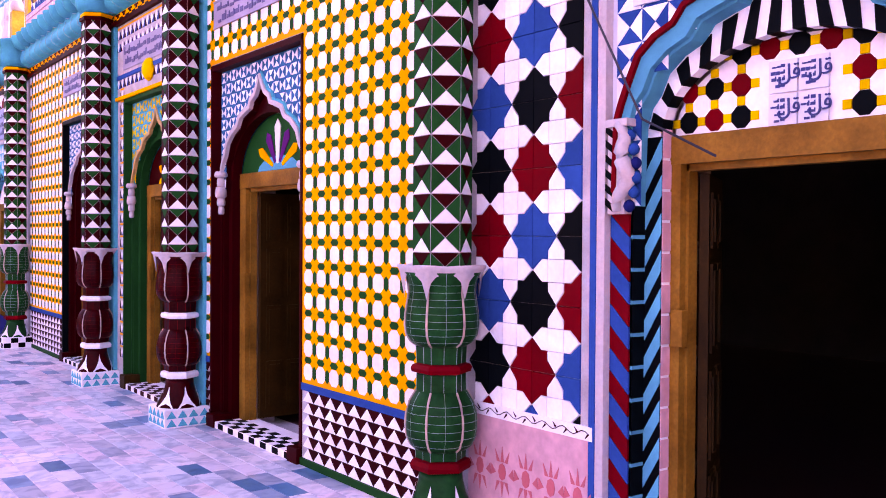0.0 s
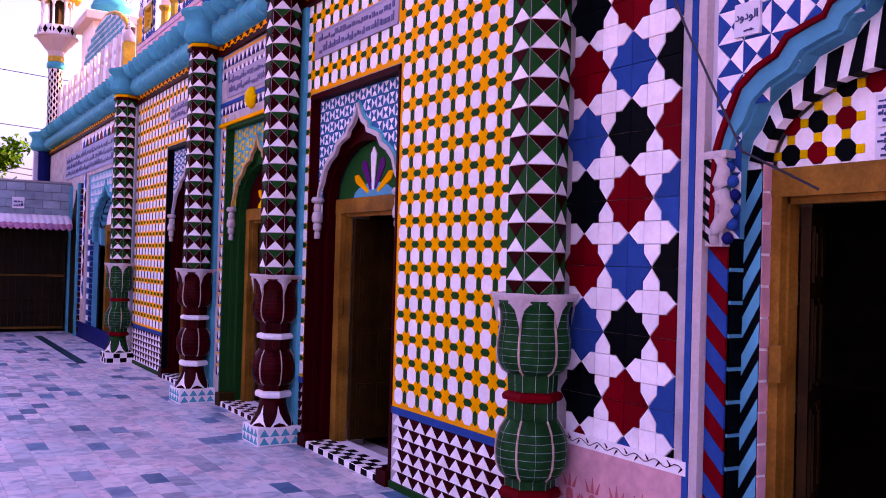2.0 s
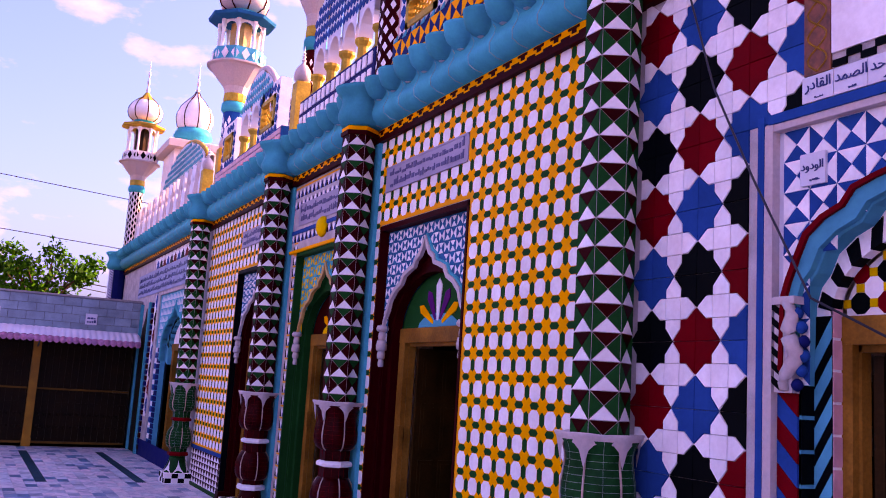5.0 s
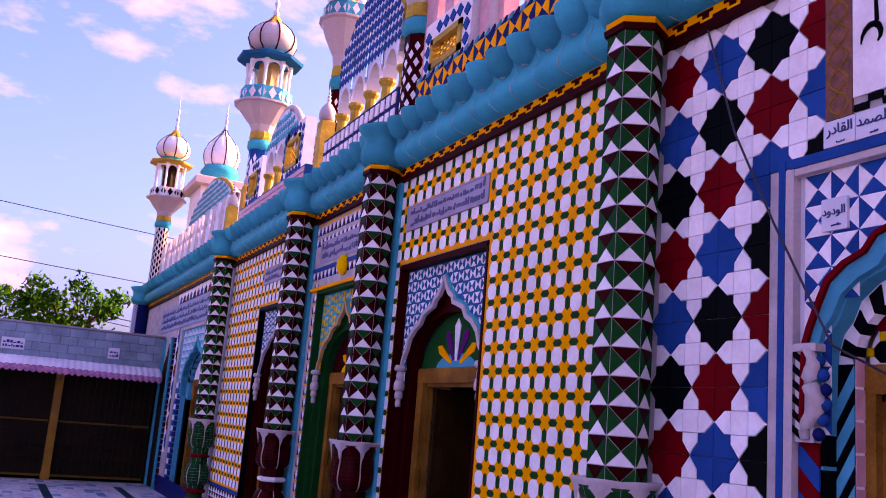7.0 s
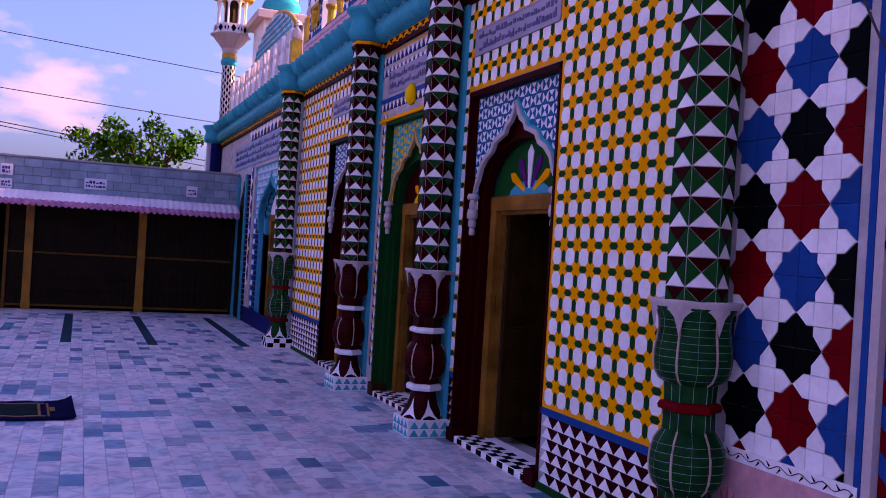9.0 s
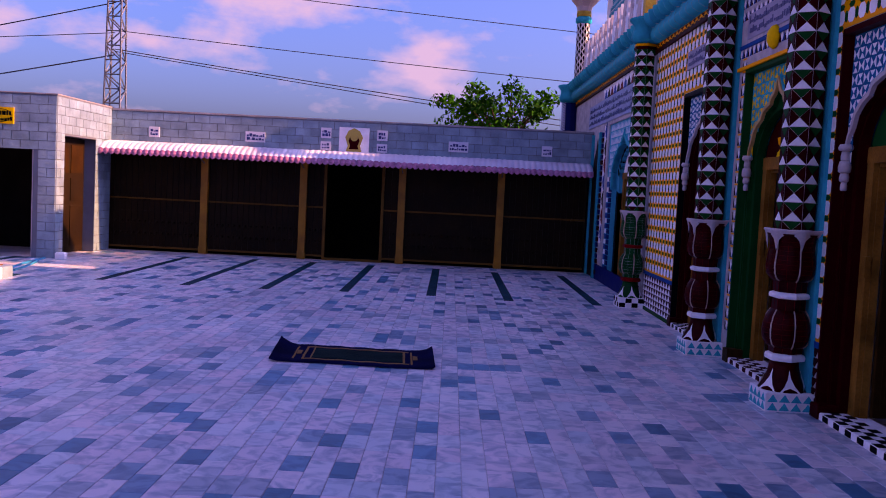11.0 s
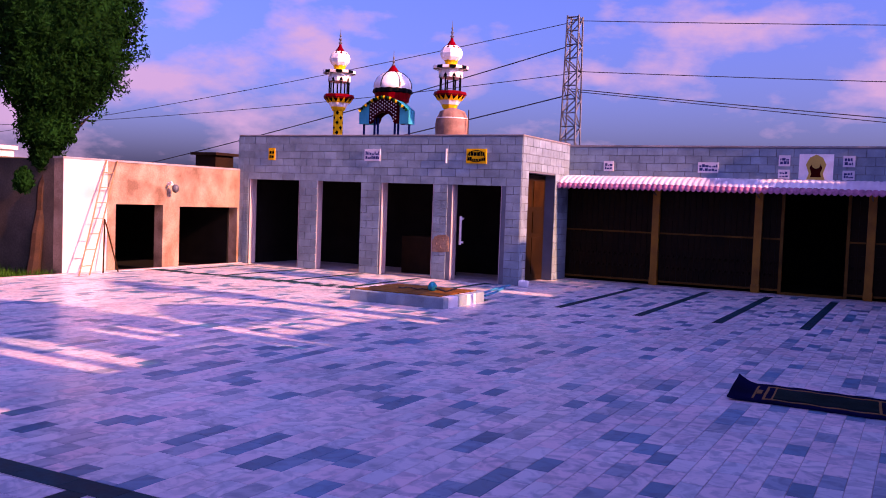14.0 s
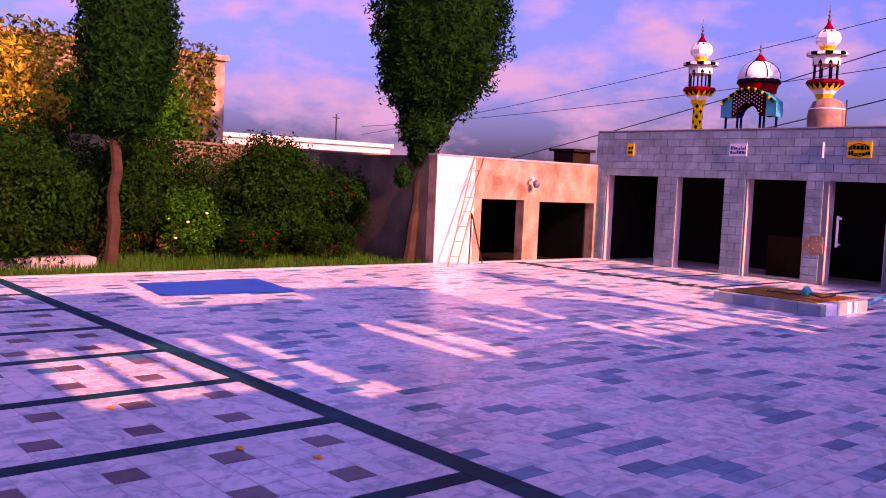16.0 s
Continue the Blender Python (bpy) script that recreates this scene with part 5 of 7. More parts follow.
def wall_sign(x, y, z, wd, h, seed, back=PLATE, ink=INK, label="white ceramic plate with dark writing"):
    s = tagged(part("wall_plate", G().box(x - wd / 2, x + wd / 2, y - 0.024, y, z - h / 2, z + h / 2, 0, 0.0), back), label, "sign", "plates on the grey walls")
    g, rg = G(), random.Random(seed)
    for r in range(2):
        u = -wd / 2 + 0.03
        while u < wd / 2 - 0.04:
            k = rg.uniform(0.02, 0.07)
            zz = z - h * 0.32 + r * h * 0.34
            g.box(x + u, x + min(u + k, wd / 2 - 0.02), y - 0.028, y - 0.02, zz, zz + h * rg.uniform(0.1, 0.3))
            u += k + 0.012
    part("writing", g, ink, s)


for x, wd, sd2 in ((-9.39, 0.22, 1), (-7.23, 0.42, 2), (-2.89, 0.42, 3), (-1.0, 0.22, 4), (-5.72, 0.22, 5), (-4.52, 0.22, 6)):
    wall_sign(x, GY - 0.012, 2.56 if wd > 0.3 or abs(x) < 2 or x < -9 else 2.72, wd, 0.22, sd2)
wall_sign(-5.72, GY - 0.012, 2.45, 0.22, 0.18, 7)
wall_sign(-4.52, GY - 0.012, 2.45, 0.22, 0.18, 8)
em = thing("arch_emblem", "gold pointed-arch emblem on a white plate", "ornament", at=(-5.12, GY - 0.02, 2.6))
part("plate", G().box(-5.44, -4.80, GY - 0.026, GY, 2.34, 2.86), WHITE, em)
pa = [(-0.17, 0.0), (0.17, 0.0), (0.13, 0.12), (0.19, 0.3), (0.12, 0.44), (0.0, 0.5), (-0.12, 0.44), (-0.19, 0.3), (-0.13, 0.12)]
def flat(pts, y, k, z0):
    g = G()
    n = len(pts)
    g.add([(-5.12 + u * k, y, z0 + v * k) for u, v in pts] + [(-5.12 + u * k, GY, z0 + v * k) for u, v in pts], [tuple(range(n))] + [(i, (i + 1) % n, n + (i + 1) % n, n + i) for i in range(n)])
    return g
part("gold_arch", flat(pa, GY - 0.034, 1.0, 2.35), METAL, em, "gold arch")
part("red_inlay", flat(pa, GY - 0.040, 0.62, 2.40), MAROON, em, "dark red inlay")
part("disc", flat([(0.08 * math.cos(k * math.pi / 6), 0.3 + 0.08 * math.sin(k * math.pi / 6)) for k in range(12)], GY - 0.044, 1.0, 2.35), METAL, em)

# ---- portico ----
PY, PX0, PX1 = 17.03, -17.65, -10.33
OPEN = [(-17.3, -15.85), (-15.38, -14.1), (-13.63, -12.34), (-11.9, -10.76)]
pg = G().box(PX0, PX1, PY, PY + 0.3, 2.03, 3.03)
xs = [PX0] + [v for o in OPEN for v in o] + [PX1]
for a, b in zip(xs[::2], xs[1::2]):
    pg.box(a, b, PY, PY + 0.24, 0, 2.03)
# inner faces use the near-black plaster as painted shade
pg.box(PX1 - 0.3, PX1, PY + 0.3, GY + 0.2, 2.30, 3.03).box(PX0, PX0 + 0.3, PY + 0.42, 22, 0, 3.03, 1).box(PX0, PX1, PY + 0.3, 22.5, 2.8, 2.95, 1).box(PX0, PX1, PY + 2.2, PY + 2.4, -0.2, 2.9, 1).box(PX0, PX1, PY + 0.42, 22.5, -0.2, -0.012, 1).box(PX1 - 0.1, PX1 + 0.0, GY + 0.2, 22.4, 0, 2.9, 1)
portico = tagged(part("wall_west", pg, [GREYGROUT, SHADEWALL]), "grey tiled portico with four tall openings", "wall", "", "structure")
SOUTH = Matrix.Translation((0, PY, 0)) @ Matrix.Rotation(radians(90), 4, "Z")
clear = lambda y, z: z > 2.03 or not any(a - 0.02 < -y < b + 0.02 for a, b in OPEN)
JOBS.append((portico, "wall_tile", brickwork(10.33, 17.65, 0.0, 3.03, clear), 300, None, SOUTH))
EASTF = Matrix.Translation((PX1, 0, 0)) @ Matrix.Rotation(radians(180), 4, "Z")
JOBS.append((portico, "side_tile", brickwork(-19.7, -17.03, 0.0, 3.03, lambda y, z: z > 2.3 or y > -17.45 or y < -18.9), 100, None, EASTF))
SIDE_PIER = G().box(PX1 - 0.3, PX1, 18.9, GY + 0.0, 0, 2.30)
part("side_pier", SIDE_PIER, GREYGROUT, portico)
jam = G()
for a, b in OPEN:
    jam.box(a - 0.004, a + 0.012, PY + 0.0, PY + 0.24, 0, 2.03)
    jam.box(b - 0.012, b + 0.004, PY + 0.0, PY + 0.24, 0, 2.03)
    jam.box(a, b, PY, PY + 0.24, 2.022, 2.034)
tagged(part("reveals", jam, PLASTER, portico), "pale plastered reveals")
part("coping", G().box(PX0, PX1 + 0.015, PY - 0.018, PY + 0.3, 3.025, 3.045).box(PX1 - 0.3, PX1 + 0.015, PY + 0.3, GY, 3.025, 3.045), CONCRETE, portico)
wall_sign(-16.65, PY - 0.012, 2.6, 0.18, 0.28, 11, YELLOW, BLACK, "yellow plate with dark writing")
wall_sign(-13.88, PY - 0.012, 2.6, 0.40, 0.26, 12)
wall_sign(-11.35, PY - 0.012, 2.6, 0.46, 0.30, 13, YELLOW, BLACK, "yellow plate with dark writing in an oval")
ring = [(-11.35 + 0.19 * math.cos(k * math.pi / 12), PY - 0.042, 2.6 + 0.115 * math.sin(k * math.pi / 12)) for k in range(25)]
tagged(part("oval_frame", G().tube(ring, 0.008, 5), BLACK), "dark oval frame on the yellow plate", "frame")
tagged(part("downpipe", G().tube([(-12.05, PY - 0.03, 2.45), (-12.05, PY - 0.03, 2.75)], 0.02, 8), PLATE), "short white pipe end on the portico wall", "pipe")
patch = G().slab([(11.92, 0.60), (12.08, 0.57), (12.32, 0.58), (12.33, 0.80), (12.28, 0.86), (12.2, 0.93), (12.0, 0.95), (11.93, 0.90)], -0.016, 0.0)
for y0, z0, wd in ((11.94, 0.74, 0.1), (12.1, 0.66, 0.07), (12.2, 0.72, 0.09), (12.05, 0.84, 0.12), (12.22, 0.84, 0.06)):
    patch.slab([(y0, z0), (y0 + wd, z0 - 0.01), (y0 + wd * 0.9, z0 + 0.05), (y0 + 0.02, z0 + 0.07)], -0.024, -0.012)
pt2 = part("broken_patch", patch, PALEWALL, portico, "patch of broken tiles")
pt2.matrix_basis = SOUTH
tagged(part("pull_bar", G().tube([(-11.72, PY + 0.1, 0.75), (-11.72, PY + 0.1, 1.35)], 0.025, 8).box(-11.75, -11.69, PY + 0.1, PY + 0.2, 0.78, 0.82).box(-11.75, -11.69, PY + 0.1, PY + 0.2, 1.28, 1.32), PLATE), "white upright bar in the portico opening", "bar")
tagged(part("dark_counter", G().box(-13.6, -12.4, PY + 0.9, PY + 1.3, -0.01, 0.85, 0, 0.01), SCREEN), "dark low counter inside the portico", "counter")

side_leaf = thing("side_door", "brown panelled wooden door in the side of the portico", "door", at=(PX1 - 0.2, 18.2, 0))
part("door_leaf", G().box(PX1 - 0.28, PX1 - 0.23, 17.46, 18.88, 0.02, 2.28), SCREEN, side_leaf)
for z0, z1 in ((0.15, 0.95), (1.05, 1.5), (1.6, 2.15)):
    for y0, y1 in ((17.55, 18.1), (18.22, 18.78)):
        # lighter wood in the top panels paints the sunlight that reaches them
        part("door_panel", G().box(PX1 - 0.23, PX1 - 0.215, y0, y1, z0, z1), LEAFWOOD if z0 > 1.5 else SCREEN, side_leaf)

# ---- ablution platform with tools ----
pf = thing("stone_platform", "low platform of grey slabs with brown boards on top", "platform", at=(-10.4, 13.1, 0))
sl = []
for i in range(5):
    part("edge_slab", G().box(-11.28 + i * 0.345, -11.28 + i * 0.345 + 0.338, 12.40, 12.56, 0, 0.17, 0, 0.008), GREYTILE, pf)
for i in range(4):
    part("edge_slab", G().box(-9.72, -9.56, 12.40 + i * 0.32 + 0.165, 12.40 + i * 0.32 + 0.48, 0, 0.17, 0, 0.008), GREYTILE if i % 2 else WHITE, pf)
part("fill", G().box(-11.28, -9.72, 12.56, 13.85, 0, 0.14), EARTH, pf)
for i in range(6):
    b = part("board", G().box(-0.78, 0.78, -0.1, 0.1, 0, 0.04, 0, 0.004), WOOD, pf)
    b.matrix_basis = pose(-10.52 + 0.03 * (i % 2), 12.68 + i * 0.215, 0.142, 0, 0, (-1) ** i * 0.6)
    b.matrix_parent_inverse = pf.matrix_basis.inverted()
drill = thing("hand_tool", "turquoise and black hand tool lying on the boards", "tool", at=(-10.2, 13.2, 0.182))
part("body", G().lathe([(0.04, 0.182), (0.07, 0.2), (0.075, 0.26), (0.05, 0.31), (0.02, 0.33)], 12, -10.2, 13.2), TEAL, drill, smooth=True)
part("cable", G().tube([(-10.25 - 0.05 * k, 13.2 + 0.08 * math.sin(k), 0.19 + 0.012 * (k % 2)) for k in range(12)], 0.012, 6), WIRE, drill)
part("handle", G().tube([(-10.2, 13.2, 0.24), (-9.9, 13.1, 0.2), (-9.72, 13.15, 0.26)], 0.014, 6), WIRE, drill)
hose = tagged(part("hose", G().tube([(-9.75, 13.6, 0.02), (-9.9, 14.4, 0.02), (-10.15, 15.1, 0.02), (-10.3, 15.9, 0.02), (-10.4, 16.8, 0.02)], 0.02, 6).tube([(-9.9, 14.6, 0.02), (-10.0, 15.2, 0.02), (-10.25, 16.2, 0.02)], 0.02, 6), mat("blue_hose", (0.02, 0.30, 0.55), 0.4)), "light blue hose lying on the paving", "hose")
tagged(part("white_block", G().box(-10.28, -10.1, 16.95, 17.08, 0, 0.12, 0, 0.02), WHITE), "small white stone against the portico corner", "block")

# ---- prayer mat and blue sheet ----
rug = thing("prayer_mat", "navy prayer mat with gold and red border, one end curled", "mat", at=(-3.82, 8.8, 0))
R0, R1, W0, W1, N1, N2 = -4.56, -3.08, 8.40, 9.28, 24, 8


def lift(u, v):
    return 0.012 + 0.055 * max(0, (u - 0.9) / 0.1) ** 2 * (0.3 + 0.7 * v) + 0.045 * max(0, (0.1 - u) / 0.1) ** 2 * (0.3 + 0.7 * v) + 0.006 * math.sin(u * 17 + v * 5) ** 2


def sheet_of(u0, u1, v0, v1, up, nu=N1, nv=N2):
    g, p = G(), []
    for i in range(nu + 1):
        for j in range(nv + 1):
            u, v = u0 + (u1 - u0) * i / nu, v0 + (v1 - v0) * j / nv
            p.append((R0 + (R1 - R0) * u - 0.05 * (v - 0.5), W0 + (W1 - W0) * v + 0.02 * math.sin(u * 6), lift(u, v) + up))
    k = len(p)
    top = [(i * (nv + 1) + j, (i + 1) * (nv + 1) + j, (i + 1) * (nv + 1) + j + 1, i * (nv + 1) + j + 1) for i in range(nu) for j in range(nv)]
    low = [(x, y, z - 0.010) for x, y, z in p]
    rim = [i * (nv + 1) for i in range(nu + 1)]
    side = [(rim[i], rim[i] + k, rim[i + 1] + k, rim[i + 1]) for i in range(nu)]
    g.add(p + low, top + side)
    return g


part("weave", sheet_of(0, 1, 0, 1, 0), RUG, rug, smooth=True)
part("field", sheet_of(0.22, 0.80, 0.22, 0.78, 0.0025), RUGPATTERN, rug, "dark green woven field", smooth=True)
for v0, v1 in ((0.14, 0.18), (0.82, 0.86)):
    part("border", sheet_of(0.16, 0.84, v0, v1, 0.003, 24, 1), RUGGOLD, rug)
for u0, u1 in ((0.16, 0.175), (0.80, 0.815), (0.21, 0.22)):
    part("border", sheet_of(u0, u1, 0.14, 0.86, 0.003, 1, 8), RUGGOLD, rug)
for u0 in (0.10, 0.85):
    part("motif", sheet_of(u0, u0 + 0.012, 0.15, 0.85, 0.004, 1, 6), RUGGOLD, rug, "gold woven motif")
    part("motif", sheet_of(u0 + 0.015, u0 + 0.045, 0.4, 0.6, 0.005, 1, 4), RUGGOLD, rug)
part("fringe", sheet_of(-0.03, 0.0, 0, 1, 0.0, 1, 8), RUG, rug)
bs, p = G(), []
for i in range(13):
    for j in range(9):
        u, v = i / 12, j / 8
        x = (-16.2 * (1 - u) + -14.83 * u) * (1 - v) + (-16.25 * (1 - u) + -14.6 * u) * v
        y = (5.24 * (1 - u) + 5.03 * u) * (1 - v) + (7.22 * (1 - u) + 6.96 * u) * v
        p.append((x, y, 0.008 + 0.018 * noise.noise((x * 1.7, y * 1.7, 0)) ** 2))
bs.add(p, [(i * 9 + j, (i + 1) * 9 + j, (i + 1) * 9 + j + 1, i * 9 + j + 1) for i in range(12) for j in range(8)])
tagged(part("blue_mat", bs, BLUETARP, smooth=True), "bright blue plastic mat spread on the paving", "mat")
for x, y in ((-8.3, 2.7), (-7.9, 3.0), (-11.0, 2.9), (-10.6, 3.3), (-9.6, 2.4)):
    lf = tagged(part("fallen_leaf", G().add([(x, y, 0.004), (x + 0.05, y + 0.02, 0.02), (x + 0.1, y + 0.01, 0.006), (x + 0.05, y - 0.025, 0.012)], [(0, 1, 2), (0, 2, 3)]), ORANGE), "dry orange leaf on the paving", "leaf", "fallen leaves")

# ---- pale store building, boundary wall and house beyond ----
sx = -17.6
store = thing("store_building", "low weathered pink store with two dark openings", "building", at=(sx, 14.5, -0.15))
for a, b in ((12.0, 13.28), (14.57, 15.06), (16.95, 17.02)):
    part("pier", G().box(sx - 0.25, sx, a, b, -0.15, 2.2), PALEWALL, store)
part("lintel_wall", G().box(sx - 0.25, sx, 13.28, 14.57, 1.35, 2.2), PALEWALL, store)
part("lintel_wall", G().box(sx - 0.25, sx, 15.06, 16.95, 1.32, 2.2), PALEWALL, store)
part("end_wall", G().box(-22, sx - 0.25, 12.0, 12.2, -0.15, 2.2), OLDSIDE, store, "brown stained end wall")
# inner walls and thin sheets carry painted shade, so the openings stay black
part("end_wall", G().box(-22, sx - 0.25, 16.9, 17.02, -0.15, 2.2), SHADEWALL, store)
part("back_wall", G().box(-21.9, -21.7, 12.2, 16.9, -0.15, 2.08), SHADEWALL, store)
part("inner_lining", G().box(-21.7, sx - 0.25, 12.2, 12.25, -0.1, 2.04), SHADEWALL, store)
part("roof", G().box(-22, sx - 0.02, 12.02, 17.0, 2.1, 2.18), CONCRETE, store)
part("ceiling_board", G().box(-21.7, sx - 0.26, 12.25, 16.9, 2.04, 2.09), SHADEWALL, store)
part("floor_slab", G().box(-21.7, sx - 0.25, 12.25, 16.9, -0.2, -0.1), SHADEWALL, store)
part("whitewashed_end", G().box(sx, sx + 0.012, 12.0, 13.05, -0.1, 2.2), WHITEWASH, store, "whitewashed stretch of wall")
part("parapet", G().box(sx - 0.27, sx + 0.02, 11.98, 17.0, 2.2, 2.24), CONCRETE, store)
lamp = thing("wall_lamp", "white outdoor lamp on the store wall", "lamp", at=(sx, 14.7, 1.75))
part("arm", G().tube([(sx, 14.7, 1.8), (sx + 0.12, 14.68, 1.84), (sx + 0.2, 14.62, 1.80)], 0.03, 6), WHITE, lamp)
part("head", G().lathe([(0.02, 1.62), (0.07, 1.66), (0.075, 1.75), (0.03, 1.8)], 10, sx + 0.2, 14.72), STEEL, lamp, smooth=True)
ld = thing("ladder", "pale wooden ladder leaning on the store wall", "ladder", at=(sx + 0.3, 12.5, 0))
for k, (yb, yt) in enumerate(((11.98, 13.0), (12.22, 13.28))):
    part("rail", G().tube([(sx + 0.5, yb, 0.0), (sx + 0.03, yt, 2.22)], 0.016, 6), PALEWOOD, ld)
for k in range(7):
    t = 0.08 + k * 0.135
    part("rung", G().tube([(sx + 0.5 - 0.47 * t, 11.98 + 1.02 * t, 2.22 * t), (sx + 0.5 - 0.47 * t, 12.22 + 1.06 * t, 2.22 * t)], 0.011, 6), PALEWOOD, ld)
tagged(part("leaning_pole", G().tube([(sx + 0.3, 12.72, 0), (sx + 0.03, 12.98, 1.05)], 0.015, 6).tube([(sx + 0.32, 13.08, 0), (sx + 0.03, 12.98, 1.05)], 0.015, 6), LEAFWOOD), "pair of thin poles leaning on the store wall", "pole")
bw = tagged(part("boundary_wall", G().box(-23.6, -23.3, 4, 16.5, -0.2, 2.3).box(-23.65, -23.25, 4, 16.5, 2.3, 2.36), OLDWALL), "dark stained cement boundary wall", "wall", "", "structure")
hw = G().box(-45, -33, 13.2, 22.4, -0.2, 2.95).box(-45, -32.9, 13.1, 22.5, 2.95, 3.1)
tagged(part("white_house", hw, WHITEWASH), "flat-roofed white house beyond the wall", "house")
iv = tagged(part("old_house", G().box(-34, -28, 3, 12.5, -0.2, 4.9).box(-34.1, -27.9, 2.9, 12.6, 4.9, 5.05), PALEWALL), "plastered house overgrown with climbers", "house")
tagged(part("roof_tank", G().box(-20.6, -19.9, 18.7, 19.4, 2.18, 2.65).box(-20.7, -19.8, 18.6, 19.5, 2.65, 2.72).box(-22, -19, 17.2, 21, -0.15, 2.2), [SCREEN]), "dark water tank on the store roof", "tank")
wp = thing("utility_pole", "thin dark pole beyond the white house", "pole", at=(-40, 24.4, 0))
part("pole", G().tube([(-40, 24.4, -0.15), (-40, 24.4, 4.7)], [0.06, 0.04], 6).tube([(-40, 24.2, 4.5), (-40, 24.6, 4.5)], 0.025, 5), WIRE, wp)

# ---- steel lattice pylon with its cables ----
py = thing("lattice_pylon", "grey steel lattice pylon carrying cables", "pylon", at=(-17.85, 40, 0))
for a in (-1, 1):
    for b in (-1, 1):
        part("leg", G().tube([(-17.85 + a * 0.42, 40 + b * 0.42, 0), (-17.85 + a * 0.27, 40 + b * 0.27, 10.3)], 0.045, 5), STEEL, py)
for k in range(17):
    z = 0.3 + k * 0.62
    r, r2 = 0.42 - 0.15 * z / 10.3, 0.42 - 0.15 * (z + 0.6) / 10.3
    br = G()
    s = 1 if k % 2 else -1
    for b in (-1, 1):
        br.tube([(-17.85 - s * r, 40 + b * r, z), (-17.85 + s * r2, 40 + b * r2, min(10.2, z + 0.6))], 0.03, 4)
        br.tube([(-17.85 + b * r, 40 - s * r, z), (-17.85 + b * r2, 40 + s * r2, min(10.2, z + 0.6))], 0.03, 4)
    br.tube([(-17.85 - r, 40 - r, z), (-17.85 + r, 40 - r, z)], 0.03, 4)
    part("brace", br, STEEL, py)


def cable(p, q, sag, r=0.028):
    pts = [tuple(a + (b - a) * t / 16 - (sag * 4 * (t / 16) * (1 - t / 16) if i == 2 else 0) for i, (a, b) in enumerate(zip(p, q))) for t in range(17)]
    tagged(part("cable", G().tube(pts, r, 5), WIRE), "dark overhead power cable on the pylon", "cable", "overhead cables")


top = (-17.9, 40)
for z0, x1, z1, sg2, r in ((10.05, -60, 5.0, 0.35, 0.03), (9.0, -60, 0.6, 0.5, 0.045), (7.7, -60, 5.6, 0.4, 0.03), (6.75, -60, -0.8, 0.4, 0.05), (10.1, 22, 7.6, 0.15, 0.03), (7.8, 22, 5.6, 0.15, 0.03), (7.0, 22, 3.2, 0.25, 0.035), (6.9, 22, 2.5, 0.1, 0.03)):
    cable((*top, z0), (x1, 40, z1), sg2, r * 0.6)
tagged(part("facade_wire", G().tube([(-0.03, 3.45, 3.86), (-0.06, 3.2, 3.2), (-0.05, 2.95, 2.7), (-0.05, 2.62, 2.12), (0.16, 2.4, 1.96)], 0.006, 5), WIRE), "thin dark wire hanging across the star tiles", "wire")

tagged(part("rear_block", G().box(-22, -10.66, 22.52, 27, -0.2, 2.85), CONCRETE), "plain flat-roofed block behind the portico", "building", "", "structure")

# ---- roof of the mosque: parapets, windows, kiosks and minarets ----


def finial(g, x, y, z, h, k=1.0, m=0):
    g.lathe([(0.03 * k, z), (0.06 * k, z + 0.12 * h), (0.02 * k, z + 0.22 * h), (0.05 * k, z + 0.34 * h), (0.015 * k, z + 0.44 * h), (0.035 * k, z + 0.55 * h), (0.012 * k, z + 0.66 * h), (0.003, z + h)], 8, x, y, 0, m)
    return g


def onion(r, z, h):
    return [(r * 0.62, z), (r * 0.9, z + 0.10 * h), (r, z + 0.28 * h), (r * 0.97, z + 0.42 * h), (r * 0.8, z + 0.60 * h), (r * 0.5, z + 0.76 * h), (r * 0.22, z + 0.88 * h), (r * 0.08, z + h)]


def ribs(g, r, z, h, x, y, n=8, m=0):
    for i in range(n):
        a = 2 * math.pi * i / n
        g.tube([(x + (q + 0.004) * math.cos(a), y + (q + 0.004) * math.sin(a), zz) for q, zz in onion(r, z, h)], 0.014, 4, m)
    return g


